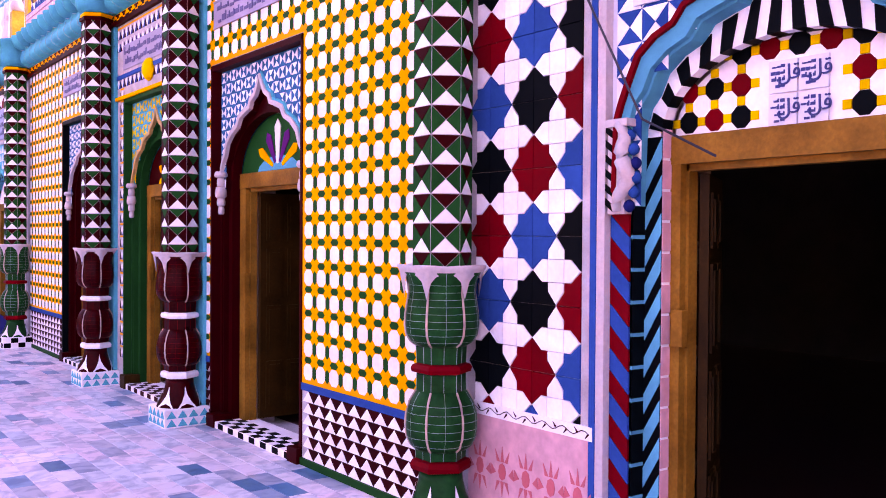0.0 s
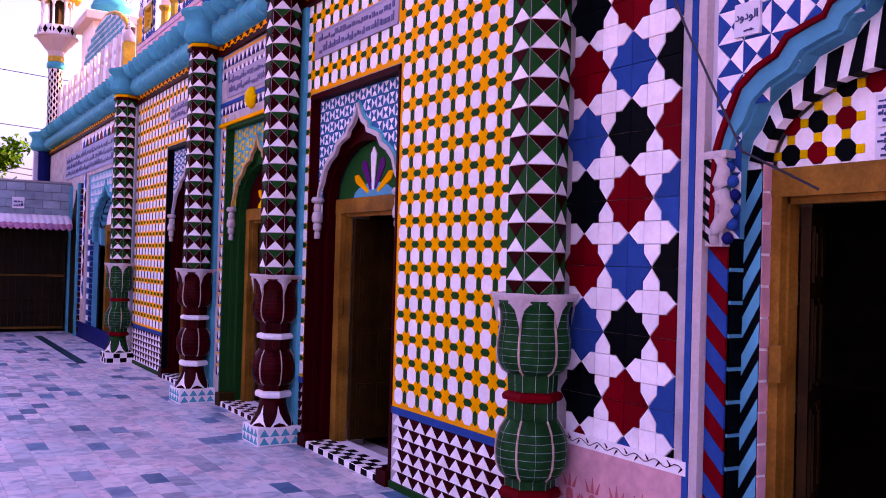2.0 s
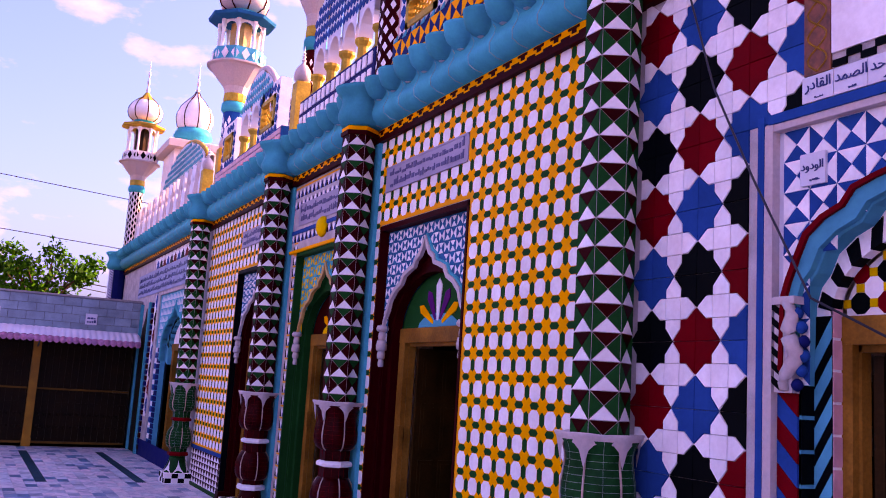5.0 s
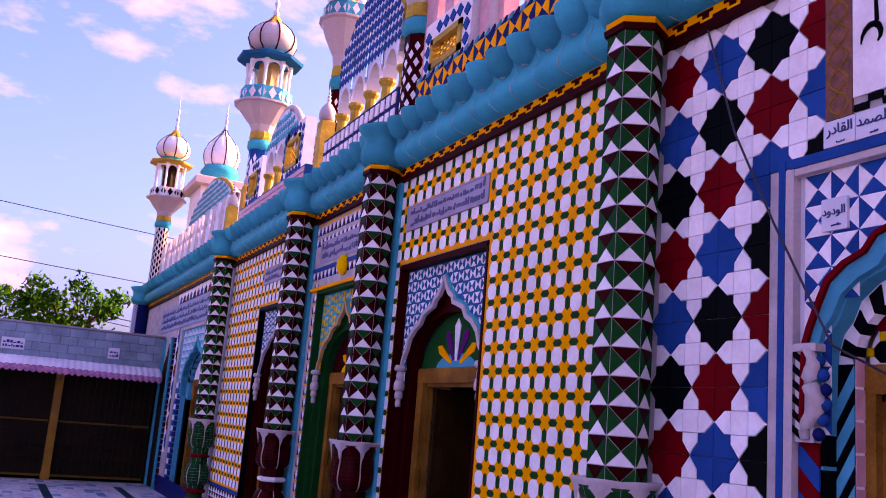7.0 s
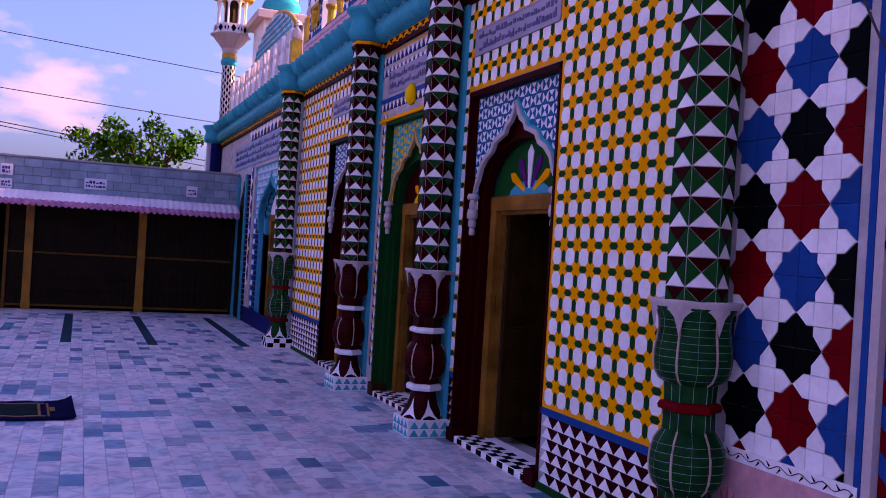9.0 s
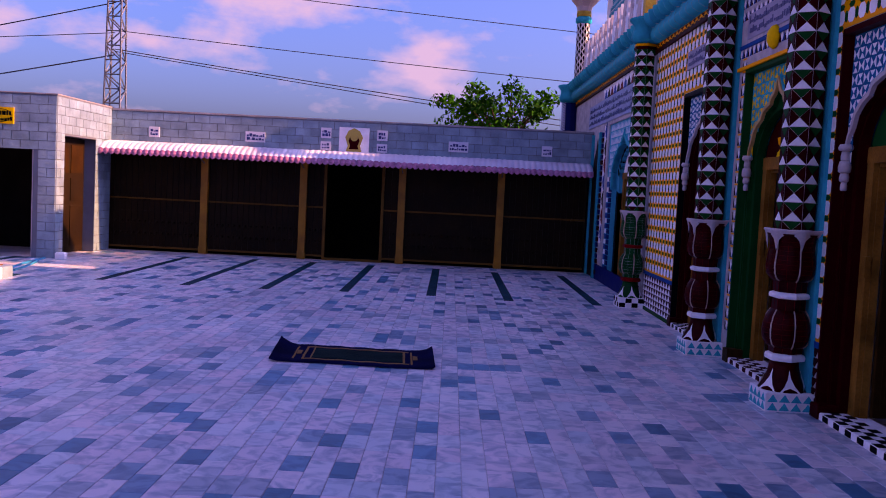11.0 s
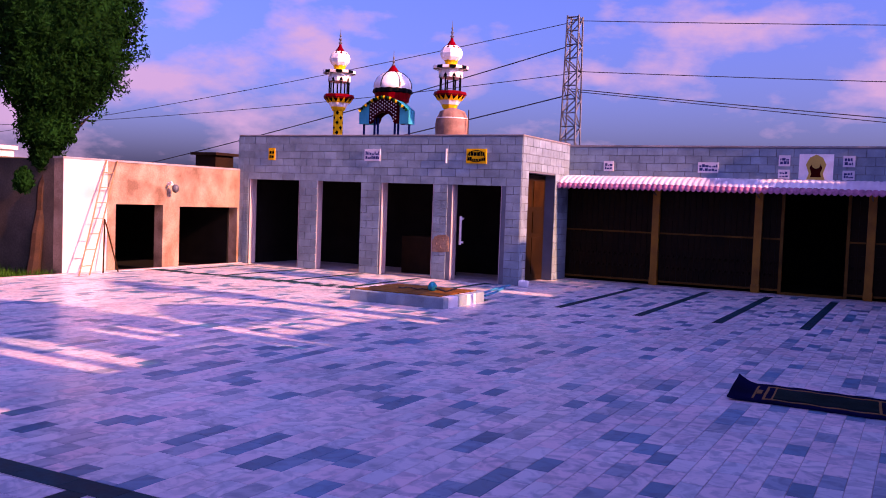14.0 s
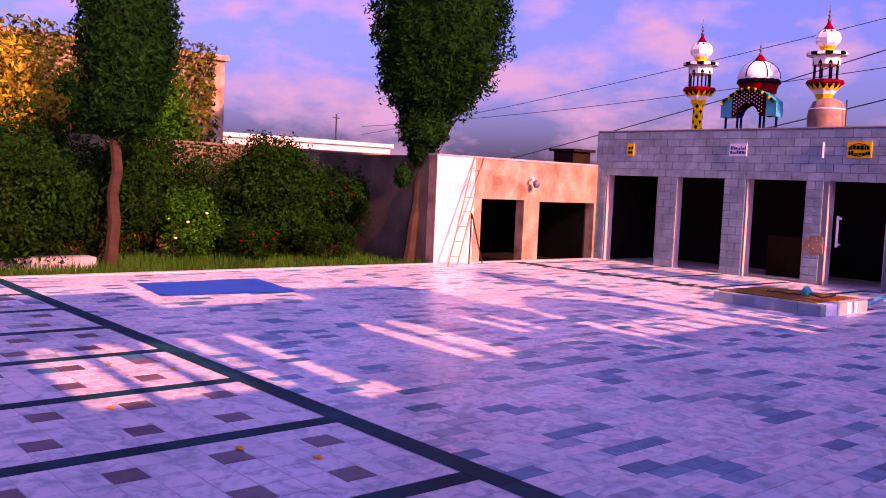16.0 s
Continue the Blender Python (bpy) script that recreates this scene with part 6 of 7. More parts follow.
def minaret(x, y, z0, z1, r, cup_r, zc, zb, zl, zd, dome_r, tip, dark, chip, label, cupmat=PLASTER, base=WHITE):
    """Shaft, cup, balcony, open lantern and dome; z1 shaft top, zc cup top, zb balcony top, zl lantern top, zd dome top."""
    t = thing("minaret", label, "minaret", "minarets of the mosque", at=(x, y, z0))
    part("shaft", G().lathe([(r, z0), (r, z1)], 8, x, y, math.pi / 8), base, t)
    g = G()
    rows = int((z1 - z0) / 0.17)
    for k in range(rows):
        for i in range(8):
            a = math.pi / 4 * i
            for q in (-1, 1):
                zz = z0 + 0.05 + k * 0.17 + (0.085 if q > 0 else 0)
                aa = a + q * 0.19
                c0, s0 = math.cos(aa), math.sin(aa)
                rr, w2, h2 = r * 0.945 + 0.006, r * 0.19, 0.08 if base is not MAROON else 0.05
                g.add([(x + rr * c0, y + rr * s0, zz - h2), (x + rr * c0 - w2 * s0, y + rr * s0 + w2 * c0, zz), (x + rr * c0, y + rr * s0, zz + h2), (x + rr * c0 + w2 * s0, y + rr * s0 - w2 * c0, zz)], [(0, 1, 2, 3)])
    part("shaft_tiles", g, chip, t)
    part("collar", G().lathe([(r * 1.05, z1), (r * 1.25, z1 + 0.04), (r * 1.25, z1 + 0.14), (r * 1.05, z1 + 0.18)], 12, x, y), TEAL, t, smooth=True)
    part("collar_band", G().lathe([(r * 1.1, z1 + 0.18), (r * 1.15, z1 + 0.22), (r * 1.1, z1 + 0.32)], 12, x, y), OLDYELLOW, t)
    h = zc - z1 - 0.32
    part("cup", G().lathe([(r * 1.05, z1 + 0.32), (r * 1.25, z1 + 0.32 + 0.25 * h), (cup_r * 0.72, z1 + 0.32 + 0.6 * h), (cup_r * 0.95, zc - 0.05), (cup_r * 1.05, zc - 0.03), (cup_r * 1.05, zc)], 16, x, y, 0, 0, petal(0.06)), cupmat, t, smooth=False)
    rail = part("balcony", G().lathe([(cup_r * 0.9, zc), (cup_r * 0.9, zb)], 8, x, y, math.pi / 8), WHITE if dark else SKYBLUE, t)
    g = G()
    for i in range(16):
        a = math.pi / 8 * i
        rr, zm, c0, s0 = cup_r * 0.885, (zc + zb) / 2, math.cos(a), math.sin(a)
        w2, h2 = cup_r * 0.14, (zb - zc) * 0.42
        g.add([(x + rr * c0, y + rr * s0, zm - h2), (x + rr * c0 - w2 * s0, y + rr * s0 + w2 * c0, zm), (x + rr * c0, y + rr * s0, zm + h2), (x + rr * c0 + w2 * s0, y + rr * s0 - w2 * c0, zm)], [(0, 1, 2, 3)])
    part("balcony_tiles", g, chip if dark is None else dark, rail)
    part("lantern_core", G().lathe([(cup_r * 0.36, zb - 0.1), (cup_r * 0.36, zl)], 8, x, y), OCHREMOULD if dark is None else SCREEN, t)
    for i in range(8):
        a = math.pi / 4 * i + math.pi / 8
        px, py2 = x + cup_r * 0.72 * math.cos(a), y + cup_r * 0.72 * math.sin(a)
        part("lantern_post", G().lathe([(0.035, zb - 0.1), (0.028, zb + 0.05), (0.028, zl - 0.16), (0.045, zl - 0.1), (0.045, zl)], 8, px, py2), WHITE, t)
        b = a + math.pi / 4
        qx, qy = x + cup_r * 0.72 * math.cos(b), y + cup_r * 0.72 * math.sin(b)
        arch, n = G(), 6
        low, up = [], []
        for j in range(n + 1):
            u = j / n
            p = (px + (qx - px) * u, py2 + (qy - py2) * u)
            low.append((*p, zl - 0.16 + 0.12 * math.sin(math.pi * u) ** 0.7))
            up.append((*p, zl))
        arch.add(low + up, [(j, j + 1, n + 2 + j, n + 1 + j) for j in range(n)])
        part("lantern_arch", arch, WHITE, t)
    part("eave_slab", G().lathe([(cup_r * 0.8, zl), (cup_r * 1.12, zl + 0.03), (cup_r * 1.15, zl + 0.08), (cup_r * 0.7, zl + 0.14)], 8, x, y, math.pi / 8), OLDYELLOW if dark else DEEPTEAL, t)
    dz = zl + 0.14
    part("dome_drum", G().lathe([(dome_r * 0.6, dz), (dome_r * 0.62, dz + 0.1)], 16, x, y), TEAL, t)
    dome = part("dome", G().lathe(onion(dome_r, dz + 0.08, zd - dz - 0.08), 24, x, y), WHITE if dark else PLASTER, t, "white ribbed onion dome", smooth=True)
    part("rib", ribs(G(), dome_r, dz + 0.08, zd - dz - 0.08, x, y), MAROON, dome)
    part("dome_cap", G().lathe([(dome_r * 0.62, zd - 0.26 * (zd - dz)), (dome_r * 0.35, zd - 0.15 * (zd - dz)), (0.05, zd + 0.02)], 12, x, y), OLDYELLOW, t)
    part("finial", finial(G(), x, y, zd - 0.02, tip - zd), PLATE, t)
    return t


minaret(0.25, 24.4, -0.16, 6.15, 0.17, 0.50, 6.95, 7.2, 7.85, 8.85, 0.44, 9.85, BLACK, BLACK, "black and white tiled minaret with a white dome")
minaret(0.3, 14.75, 4.3, 5.95, 0.17, 0.50, 6.75, 7.0, 7.5, 8.4, 0.42, 9.2, None, WHITE, "blue and white diamond minaret with an open lantern", PLASTER, BLUE)
minaret(0.32, 10.75, 4.3, 5.8, 0.12, 0.36, 6.75, 6.95, 7.5, 8.3, 0.34, 9.0, None, WHITE, "slim minaret rising over the middle columns", PLASTER, MAROON)
horn = thing("horn_loudspeaker", "dark grey horn loudspeaker tied to a minaret", "loudspeaker", at=(-0.15, 10.5, 7.05))
part("horn", G().lathe([(0.05, -0.18), (0.06, 0.0), (0.1, 0.12), (0.17, 0.22), (0.24, 0.28), (0.25, 0.29), (0.2, 0.26), (0.08, 0.1)], 20), WIRE, horn, smooth=True)
part("driver", G().lathe([(0.07, -0.34), (0.08, -0.32), (0.08, -0.2), (0.06, -0.18)], 14), SCREEN, horn, smooth=True)
part("bracket", G().box(-0.02, 0.02, -0.02, 0.3, -0.14, -0.1), STEEL, horn)
for ob in horn.children:
    ob.matrix_parent_inverse = Matrix()
horn.matrix_basis = pose(-0.15, 10.5, 7.05, 0, -90, 20)
minaret(0.16, 7.80, 4.3, 5.42, 0.16, 0.36, 6.1, 6.3, 6.85, 7.6, 0.32, 8.3, None, WHITE, "slim maroon and white minaret over the middle columns", PLASTER, MAROON)


def wall_tiles(name, parent, y0, y1, z0, z1, x, cell, pts, mats):
    """A field of small tiles on the roof parapets, joined."""
    g = G()
    ny, nz = max(1, round((y1 - y0) / cell[0])), max(1, round((z1 - z0) / cell[1]))
    a, b = (y1 - y0) / ny, (z1 - z0) / nz
    for i in range(ny):
        for k in range(nz):
            for q, (shape, mi) in enumerate(pts):
                g.slab([(y0 + (i + u) * a, z0 + (k + v) * b) for u, v in shape], x - 0.012, x, mi if not isinstance(mi, tuple) else mi[(i + k) % len(mi)])
    return tagged(part(name, g, mats, parent), "", "", "", "stuff")


SQ = [(0.1, 0.1), (0.9, 0.1), (0.9, 0.9), (0.1, 0.9)]
TA, TB = [(0.04, 0.04), (0.96, 0.04), (0.04, 0.96)], [(0.96, 0.1), (0.96, 0.96), (0.1, 0.96)]
DI = [(0.5, 0.04), (0.96, 0.5), (0.5, 0.96), (0.04, 0.5)]


def parapet(y0, y1, z1, label, x=0.05):
    p = tagged(part("parapet", G().box(x, x + 0.2, y0, y1, 4.3, z1), GROUT), label, "parapet", "", "structure")
    return p


p = parapet(4.0, 7.55, 4.88, "parapet of orange and blue triangle tiles")
wall_tiles("triangle_field", p, 4.02, 7.53, 4.44, 4.82, 0.05, (0.19, 0.19), [([(0.02, 0.02), (0.98, 0.02), (0.5, 0.5)], (0, 1)), ([(0.98, 0.98), (0.02, 0.98), (0.5, 0.5)], (0, 1)),
           ([(0.02, 0.98), (0.02, 0.02), (0.5, 0.5)], (1, 0)), ([(0.98, 0.02), (0.98, 0.98), (0.5, 0.5)], (1, 0))], [ORANGE, NAVY])
wall_tiles("edge_field", p, 4.02, 7.53, 4.82, 4.88, 0.05, (0.095, 0.06), [(TA, (0, 1))], [SKYBLUE, NAVY])
wall_tiles("edge_field", p, 4.02, 7.53, 4.37, 4.44, 0.05, (0.095, 0.07), [(TB, (0, 1))], [SKYBLUE, ORANGE])
p = parapet(8.0, 10.3, 4.96, "parapet of white squares on blue")
p.data.materials[0] = NAVY
wall_tiles("square_field", p, 8.02, 10.28, 4.42, 4.95, 0.05, (0.15, 0.18), [([(0.17, 0.15), (0.83, 0.15), (0.83, 0.85), (0.17, 0.85)], 0)], [WHITE])
p = parapet(11.0, 14.5, 4.84, "parapet of small pink and blue squares")
p.data.materials[0] = BLUE
wall_tiles("square_field", p, 11.02, 14.48, 4.42, 4.82, 0.05, (0.085, 0.08), [(SQ, 0)], [PINK])
p = parapet(14.9, 23.0, 4.62, "low far parapet of blue and white tiles")
wall_tiles("lozenge_field", p, 14.92, 22.98, 4.38, 4.6, 0.05, (0.11, 0.11), [(DI, (0, 1))], [BLUE, PLATE])
# unseen parapet, added to set where the sun first meets the paving
near_par = parapet(-5, 3.6, 4.88, "plain near parapet of the roof, added out of view")
# gaps and tops are placed to cast the floor's sun stripes; near end unseen
ARCHES = [(1.72, 2.14), (2.26, 2.64), (2.76, 3.06), (3.18, 3.34), (3.68, 3.86), (5.30, 5.52), (5.70, 6.03), (6.84, 7.0), (7.2, 7.36)]
rs, last = G(), -5.0
for a, b in ARCHES:
    top = 7.9 if b < 4.1 else 7.1 if b < 6.2 else 7.6
    rs.box(0.12, 0.26, last, a, 5.42 if a > 6.8 else 4.88, top)
    arc = [(a + (b - a) * q / 8, 5.95 + 0.22 * math.sin(math.pi * q / 8) ** 0.7) for q in range(9)]
    rs.strip(arc, [(y, top) for y, z in arc], 0.12, 0.26)
    last = b
rs.box(0.12, 0.26, last, 7.62, 5.42, 7.6)
rs.box(0.12, 0.26, 6.03, 6.72, 4.88, 5.42).box(0.12, 0.26, 7.40, 7.62, 4.88, 5.42)      # beside the lattice window
roof_screen = tagged(part("roof_screen", rs, PINK), "pink plastered roof screen, slim arches in its unseen end shape the sunlight", "wall", "", "structure")
for y in (6.16, 6.5):
    part("half_pillar", G().lathe([(0.07, 4.88), (0.07, 4.95), (0.05, 4.99), (0.05, 5.5), (0.08, 5.56), (0.08, 5.62)], 10, 0.12, y), PLASTER, roof_screen, smooth=True)


def roof_window(y0, y1, z0, z1, x=0.1):
    s = thing("roof_window", "yellow framed lattice window in a blue tiled surround", "window", "roof windows", at=(x, (y0 + y1) / 2, z0))
    part("surround", G().box(x, x + 0.15, y0 - 0.16, y0, z0 - 0.15, z1 + 0.2).box(x, x + 0.15, y1, y1 + 0.16, z0 - 0.15, z1 + 0.2).box(x, x + 0.15, y0, y1, z1, z1 + 0.2).box(x, x + 0.15, y0, y1, z0 - 0.15, z0), WHITE, s)
    ch = G()
    for yy in (y0 - 0.15, y1 + 0.01):
        for k in range(int((z1 - z0 + 0.3) / 0.14)):
            ch.slab([(yy + 0.14 * u, z0 - 0.14 + 0.14 * (k + v)) for u, v in DI], x - 0.01, x)
    for i in range(int((y1 - y0) / 0.14)):
        for zz in (z1 + 0.03, z0 - 0.14):
            ch.slab([(y0 + 0.14 * (i + u), zz + 0.14 * v) for u, v in DI], x - 0.01, x)
    part("surround_tiles", ch, BLUE, s)
    fr = G().box(x - 0.02, x + 0.05, y0, y0 + 0.06, z0, z1).box(x - 0.02, x + 0.05, y1 - 0.06, y1, z0, z1).box(x - 0.02, x + 0.05, y0, y1, z1 - 0.06, z1).box(x - 0.02, x + 0.05, y0, y1, z0, z0 + 0.06)
    part("frame", fr, OLDYELLOW, s)
    la = G()
    n = 5
    for i in range(-n, n + 1):
        u = i / n
        a, b = y0 + (y1 - y0) * max(0, u), y0 + (y1 - y0) * min(1, 1 + u)
        la.tube([(x + 0.05, a, z0 + (z1 - z0) * max(0, -u)), (x + 0.05, b, z0 + (z1 - z0) * min(1, 1 - u))], 0.014, 4)
        la.tube([(x + 0.05, a, z1 - (z1 - z0) * max(0, -u)), (x + 0.05, b, z1 - (z1 - z0) * min(1, 1 - u))], 0.014, 4)
    part("lattice", la, OLDYELLOW, s)


for y0, y1, z0, z1 in ((6.74, 7.38, 4.93, 5.23), (4.35, 5.0, 4.93, 5.23), (13.75, 14.25, 4.98, 5.38), (11.55, 12.2, 4.98, 5.42)):
    roof_window(y0, y1, z0, z1)


def gable(yc, half, z0, z1, x, depth, edge, label, n_open, face=PINK, chips=None, spring=0.38):
    """A roof screen with small arches below and a curved top."""
    t = thing("roof_gable", label, "gable", at=(x, yc, z0))
    zs = z0 + (z1 - z0) * spring
    wd = 2 * half / n_open
    for i in range(n_open + 1):
        y = yc - half + i * wd
        part("pillar", G().lathe([(0.085, z0), (0.085, z0 + 0.06), (0.06, z0 + 0.1), (0.06, zs - 0.08), (0.095, zs - 0.03), (0.095, zs)], 10, x + depth / 2, y), OLDYELLOW, t, "yellow pillar")
    for i in range(n_open):
        y = yc - half + i * wd
        low, up = [], []
        for j in range(9):
            u = j / 8
            low.append((y + 0.05 + (wd - 0.1) * u, zs + (wd * 0.55) * math.sin(math.pi * u) ** 0.6))
            c = (y + 0.05 + (wd - 0.1) * u - yc) / half
            up.append((y + wd * u, zs + (z1 - zs) * (0.45 + 0.55 * math.cos(math.pi / 2 * min(1, abs(c))) ** 0.8)))
        part("arch_panel", G().strip(low, up, x, x + depth), face, t)
        if chips:
            ch = G()
            for j in range(5):
                yy = y + wd * (j + 0.5) / 5
                c = (yy - yc) / half
                top = zs + (z1 - zs) * (0.45 + 0.55 * math.cos(math.pi / 2 * min(1, abs(c))) ** 0.8)
                k = 0
                while zs + wd * 0.62 + 0.13 * k < top - 0.08:
                    ch.slab([(yy + 0.11 * (u - 0.5), zs + wd * 0.62 + 0.13 * (k + v)) for u, v in DI], x - 0.01, x)
                    k += 1
            if ch.v:
                tagged(part("panel_tiles", ch, chips, t), "", "", "", "stuff")
    line = []
    for j in range(25):
        c = -1 + j / 12
        line.append((x + depth * 0.3, yc + half * c, zs + (z1 - zs) * (0.45 + 0.55 * math.cos(math.pi / 2 * min(1, abs(c))) ** 0.8) + 0.04))
    part("curved_edge", G().tube(line, 0.045, 8), edge, t, smooth=True)
    return t


gable(9.15, 0.95, 4.96, 6.5, 0.1, 0.16, OLDYELLOW, "curved blue tiled gable on yellow pillars", 4, PLATE, BLUE, 0.2)
gable(12.55, 0.8, 4.84, 6.0, 0.1, 0.16, PLASTER, "low curved gable of blue and white tiles", 3, PLATE, SKYBLUE, 0.32)
gable(16.55, 1.25, 4.62, 6.9, 1.6, 0.2, PLASTER, "pale gable over the far portal", 4, PLATE, BLUE)
gable(20.9, 2.3, 4.75, 6.75, 0.7, 0.2, OLDYELLOW, "long pale gable with small arches and a yellow edge", 7, PLATE, SKYBLUE)
part_k = thing("roof_kiosk", "pale kiosk with a ribbed white dome", "kiosk", at=(1.3, 23.4, 5))
part("body", G().box(0.8, 1.9, 22.7, 24.1, 4.3, 7.1), WHITE, part_k)
seam = G()
for z in (5.6, 6.1, 6.6):
    seam.box(0.79, 1.9, 22.69, 22.7, z, z + 0.03)
for x in (1.1, 1.45):
    seam.box(x, x + 0.03, 22.69, 22.7, 4.3, 7.1)
part("seam", seam, MAROON, part_k, "dark joint lines")
part("eave_slab", G().box(0.6, 2.1, 22.4, 24.4, 7.1, 7.3, 0, 0.02), PLASTER, part_k)
part("eave_scallop", G().strip([(0.6 + 1.5 * q / 48, 7.1 - 0.06 * abs(math.sin(math.pi * q / 6))) for q in range(49)], [(0.6 + 1.5 * q / 48, 7.1) for q in range(49)], -22.42, -22.40).mesh("eave_scallop", PLASTER), None, part_k)
scal = part_k.children[-1].data
for v in scal.vertices:
    v.co.x, v.co.y = v.co.y, -v.co.x
part("skirt", G().lathe([(0.40, 7.3), (0.42, 7.5), (0.5, 7.62), (0.42, 7.8)], 16, 1.35, 23.4), TEAL, part_k, smooth=True)
kd = part("dome", G().lathe(onion(0.47, 7.75, 1.1), 24, 1.35, 23.4), WHITE, part_k, "white onion dome", smooth=True)
part("rib", ribs(G(), 0.47, 7.75, 1.1, 1.35, 23.4), MAROON, kd)
part("finial", finial(G(), 1.35, 23.4, 8.8, 0.85), PLATE, part_k)
for y, z, s in ((10.62, 4.76, 0.9), (14.55, 4.84, 0.7), (15.6, 4.62, 0.8)):
    t = thing("roof_pillar", "square yellow pillar with a bulb finial", "pillar", "roof pillars", at=(0.15, y, z))
    part("shaft", G().box(0.06, 0.24, y - 0.09, y + 0.09, z - 0.4, z + 0.62 * s, 0, 0.01), OLDYELLOW, t)
    part("bulb", G().lathe(onion(0.125 * s, z + 0.62 * s, 0.32 * s), 12, 0.15, y), PLASTER, t, smooth=True)
    part("finial", finial(G(), 0.15, y, z + 0.92 * s, 0.22, 0.6), PLATE, t)
merlon = [(-0.14, 0), (0.14, 0), (0.14, 0.35), (0.07, 0.47), (0.1, 0.55), (0, 0.78), (-0.1, 0.55), (-0.07, 0.47), (-0.14, 0.35)]
m_mesh = G().slab([(u, v) for u, v in merlon], -0.05, 0.07, 0, 0.01).mesh("merlon", PLASTER)
m_alt = G().slab([(u, v) for u, v in merlon], -0.05, 0.07, 0, 0.01).mesh("merlon", PLATE)
for i in range(20):
    y = 15.9 + i * 0.36
    ob = tagged(new("merlon", m_mesh if i % 2 else m_alt), "pale pointed merlon on the far parapet", "merlon", "merlons on the roof")
    ob.location = (0.15, y, 4.62)

# ---- rooftop ornaments behind the portico ----


def rear_minaret(x, y):
    t = thing("small_minaret", "small painted minaret with a white bulb and red cap", "minaret", "rear minarets", at=(x, y, 2.8))
    part("shaft", G().lathe([(0.155, 2.8), (0.155, 4.45)], 8, x, y), YELLOW, t)
    g = G()
    for k in range(10):
        for i in range(8):
            if (i + k) % 2:
                a = math.pi / 4 * (i + 0.5)
                c0, s0, zz, r = math.cos(a), math.sin(a), 2.9 + k * 0.155, 0.147
                w2 = 0.055
                g.add([(x + r * c0, y + r * s0, zz - 0.075), (x + r * c0 - w2 * s0, y + r * s0 + w2 * c0, zz), (x + r * c0, y + r * s0, zz + 0.075), (x + r * c0 + w2 * s0, y + r * s0 - w2 * c0, zz)], [(0, 1, 2, 3)])
    part("shaft_diamonds", g, BLACK, t)
    part("cup", G().lathe([(0.19, 4.36), (0.25, 4.48), (0.34, 4.62), (0.45, 4.72), (0.47, 4.76)], 8, x, y, math.pi / 8, [1, 3, 0, 2]), [BLACK, YELLOW, RED, WHITE], t)
    zig = G()
    for i in range(16):
        a0, a1 = math.pi / 8 * i, math.pi / 8 * (i + 1)
        am = (a0 + a1) / 2
        zig.add([(x + 0.35 * math.cos(a0), y + 0.35 * math.sin(a0), 4.60), (x + 0.35 * math.cos(a1), y + 0.35 * math.sin(a1), 4.60), (x + 0.49 * math.cos(am), y + 0.49 * math.sin(am), 4.76)], [(0, 1, 2)])
    part("zigzag", zig, YELLOW, t, "yellow zigzag rim")
    part("balcony", G().lathe([(0.5, 4.77), (0.47, 4.86), (0.36, 4.88)], 8, x, y, math.pi / 8), RED, t)
    for i in range(8):
        a = math.pi / 4 * i
        part("post", G().tube([(x + 0.31 * math.cos(a), y + 0.31 * math.sin(a), 4.85), (x + 0.31 * math.cos(a), y + 0.31 * math.sin(a), 5.26)], 0.025, 5), BLACK, t)
    part("head", G().lathe([(0.34, 5.26), (0.36, 5.28), (0.36, 5.52)], 8, x, y, math.pi / 8), WHITE, t)
    for i in range(8):
        a = math.pi / 4 * i
        part("arch_notch", G().add([(x + 0.338 * math.cos(a + q), y + 0.338 * math.sin(a + q), z) for q, z in ((-0.2, 5.255), (0.2, 5.255), (0.14, 5.33), (0.0, 5.40), (-0.14, 5.33))], [(0, 1, 2, 3, 4)]), BLACK, t)
    for i in range(16):
        ev = G()
        a0, a1 = 2 * math.pi * i / 16, 2 * math.pi * (i + 0.94) / 16
        ev.add([(x + r * math.cos(a), y + r * math.sin(a), z) for z in (5.52, 5.6) for a in (a0, a1) for r in (0.3, 0.52)], [(0, 1, 3, 2), (4, 6, 7, 5), (1, 5, 7, 3)])
        part("eave_block", ev, (WHITE, BLACK)[i % 2], t)
    part("neck", G().lathe([(0.2, 5.58), (0.17, 5.7), (0.22, 5.8)], 12, x, y), YELLOW, t)
    part("bulb", G().lathe([(0.2, 5.76), (0.30, 5.86), (0.335, 5.98), (0.3, 6.1), (0.2, 6.2)], 8, x, y, math.pi / 8), WHITE, t)
    part("cap", G().lathe([(0.27, 6.13), (0.14, 6.24), (0.06, 6.36), (0.03, 6.46)], 8, x, y), RED, t, "red cap", smooth=True)
    part("finial", finial(G(), x, y, 6.42, 0.52), STEEL, t)


rear_minaret(-19.68, 24)
rear_minaret(-15.72, 24)
pv = thing("roof_pavilion", "small pavilion with a red dotted canopy and ribbed white dome", "pavilion", at=(-17.7, 24, 2.8))
for dx in (-0.8, -0.42, -0.3, 0.3, 0.42, 0.8):
    part("post", G().tube([(-17.7 + dx, 23.7, 2.8), (-17.7 + dx, 23.7, 4.1)], 0.035, 6), NAVY, pv)
nn = 24
us = [-1 + 2 * j / nn for j in range(nn + 1)]
hi = [(-17.7 + 0.86 * u, 4.30 + 0.42 * math.cos(u * math.pi / 2)) for u in us]
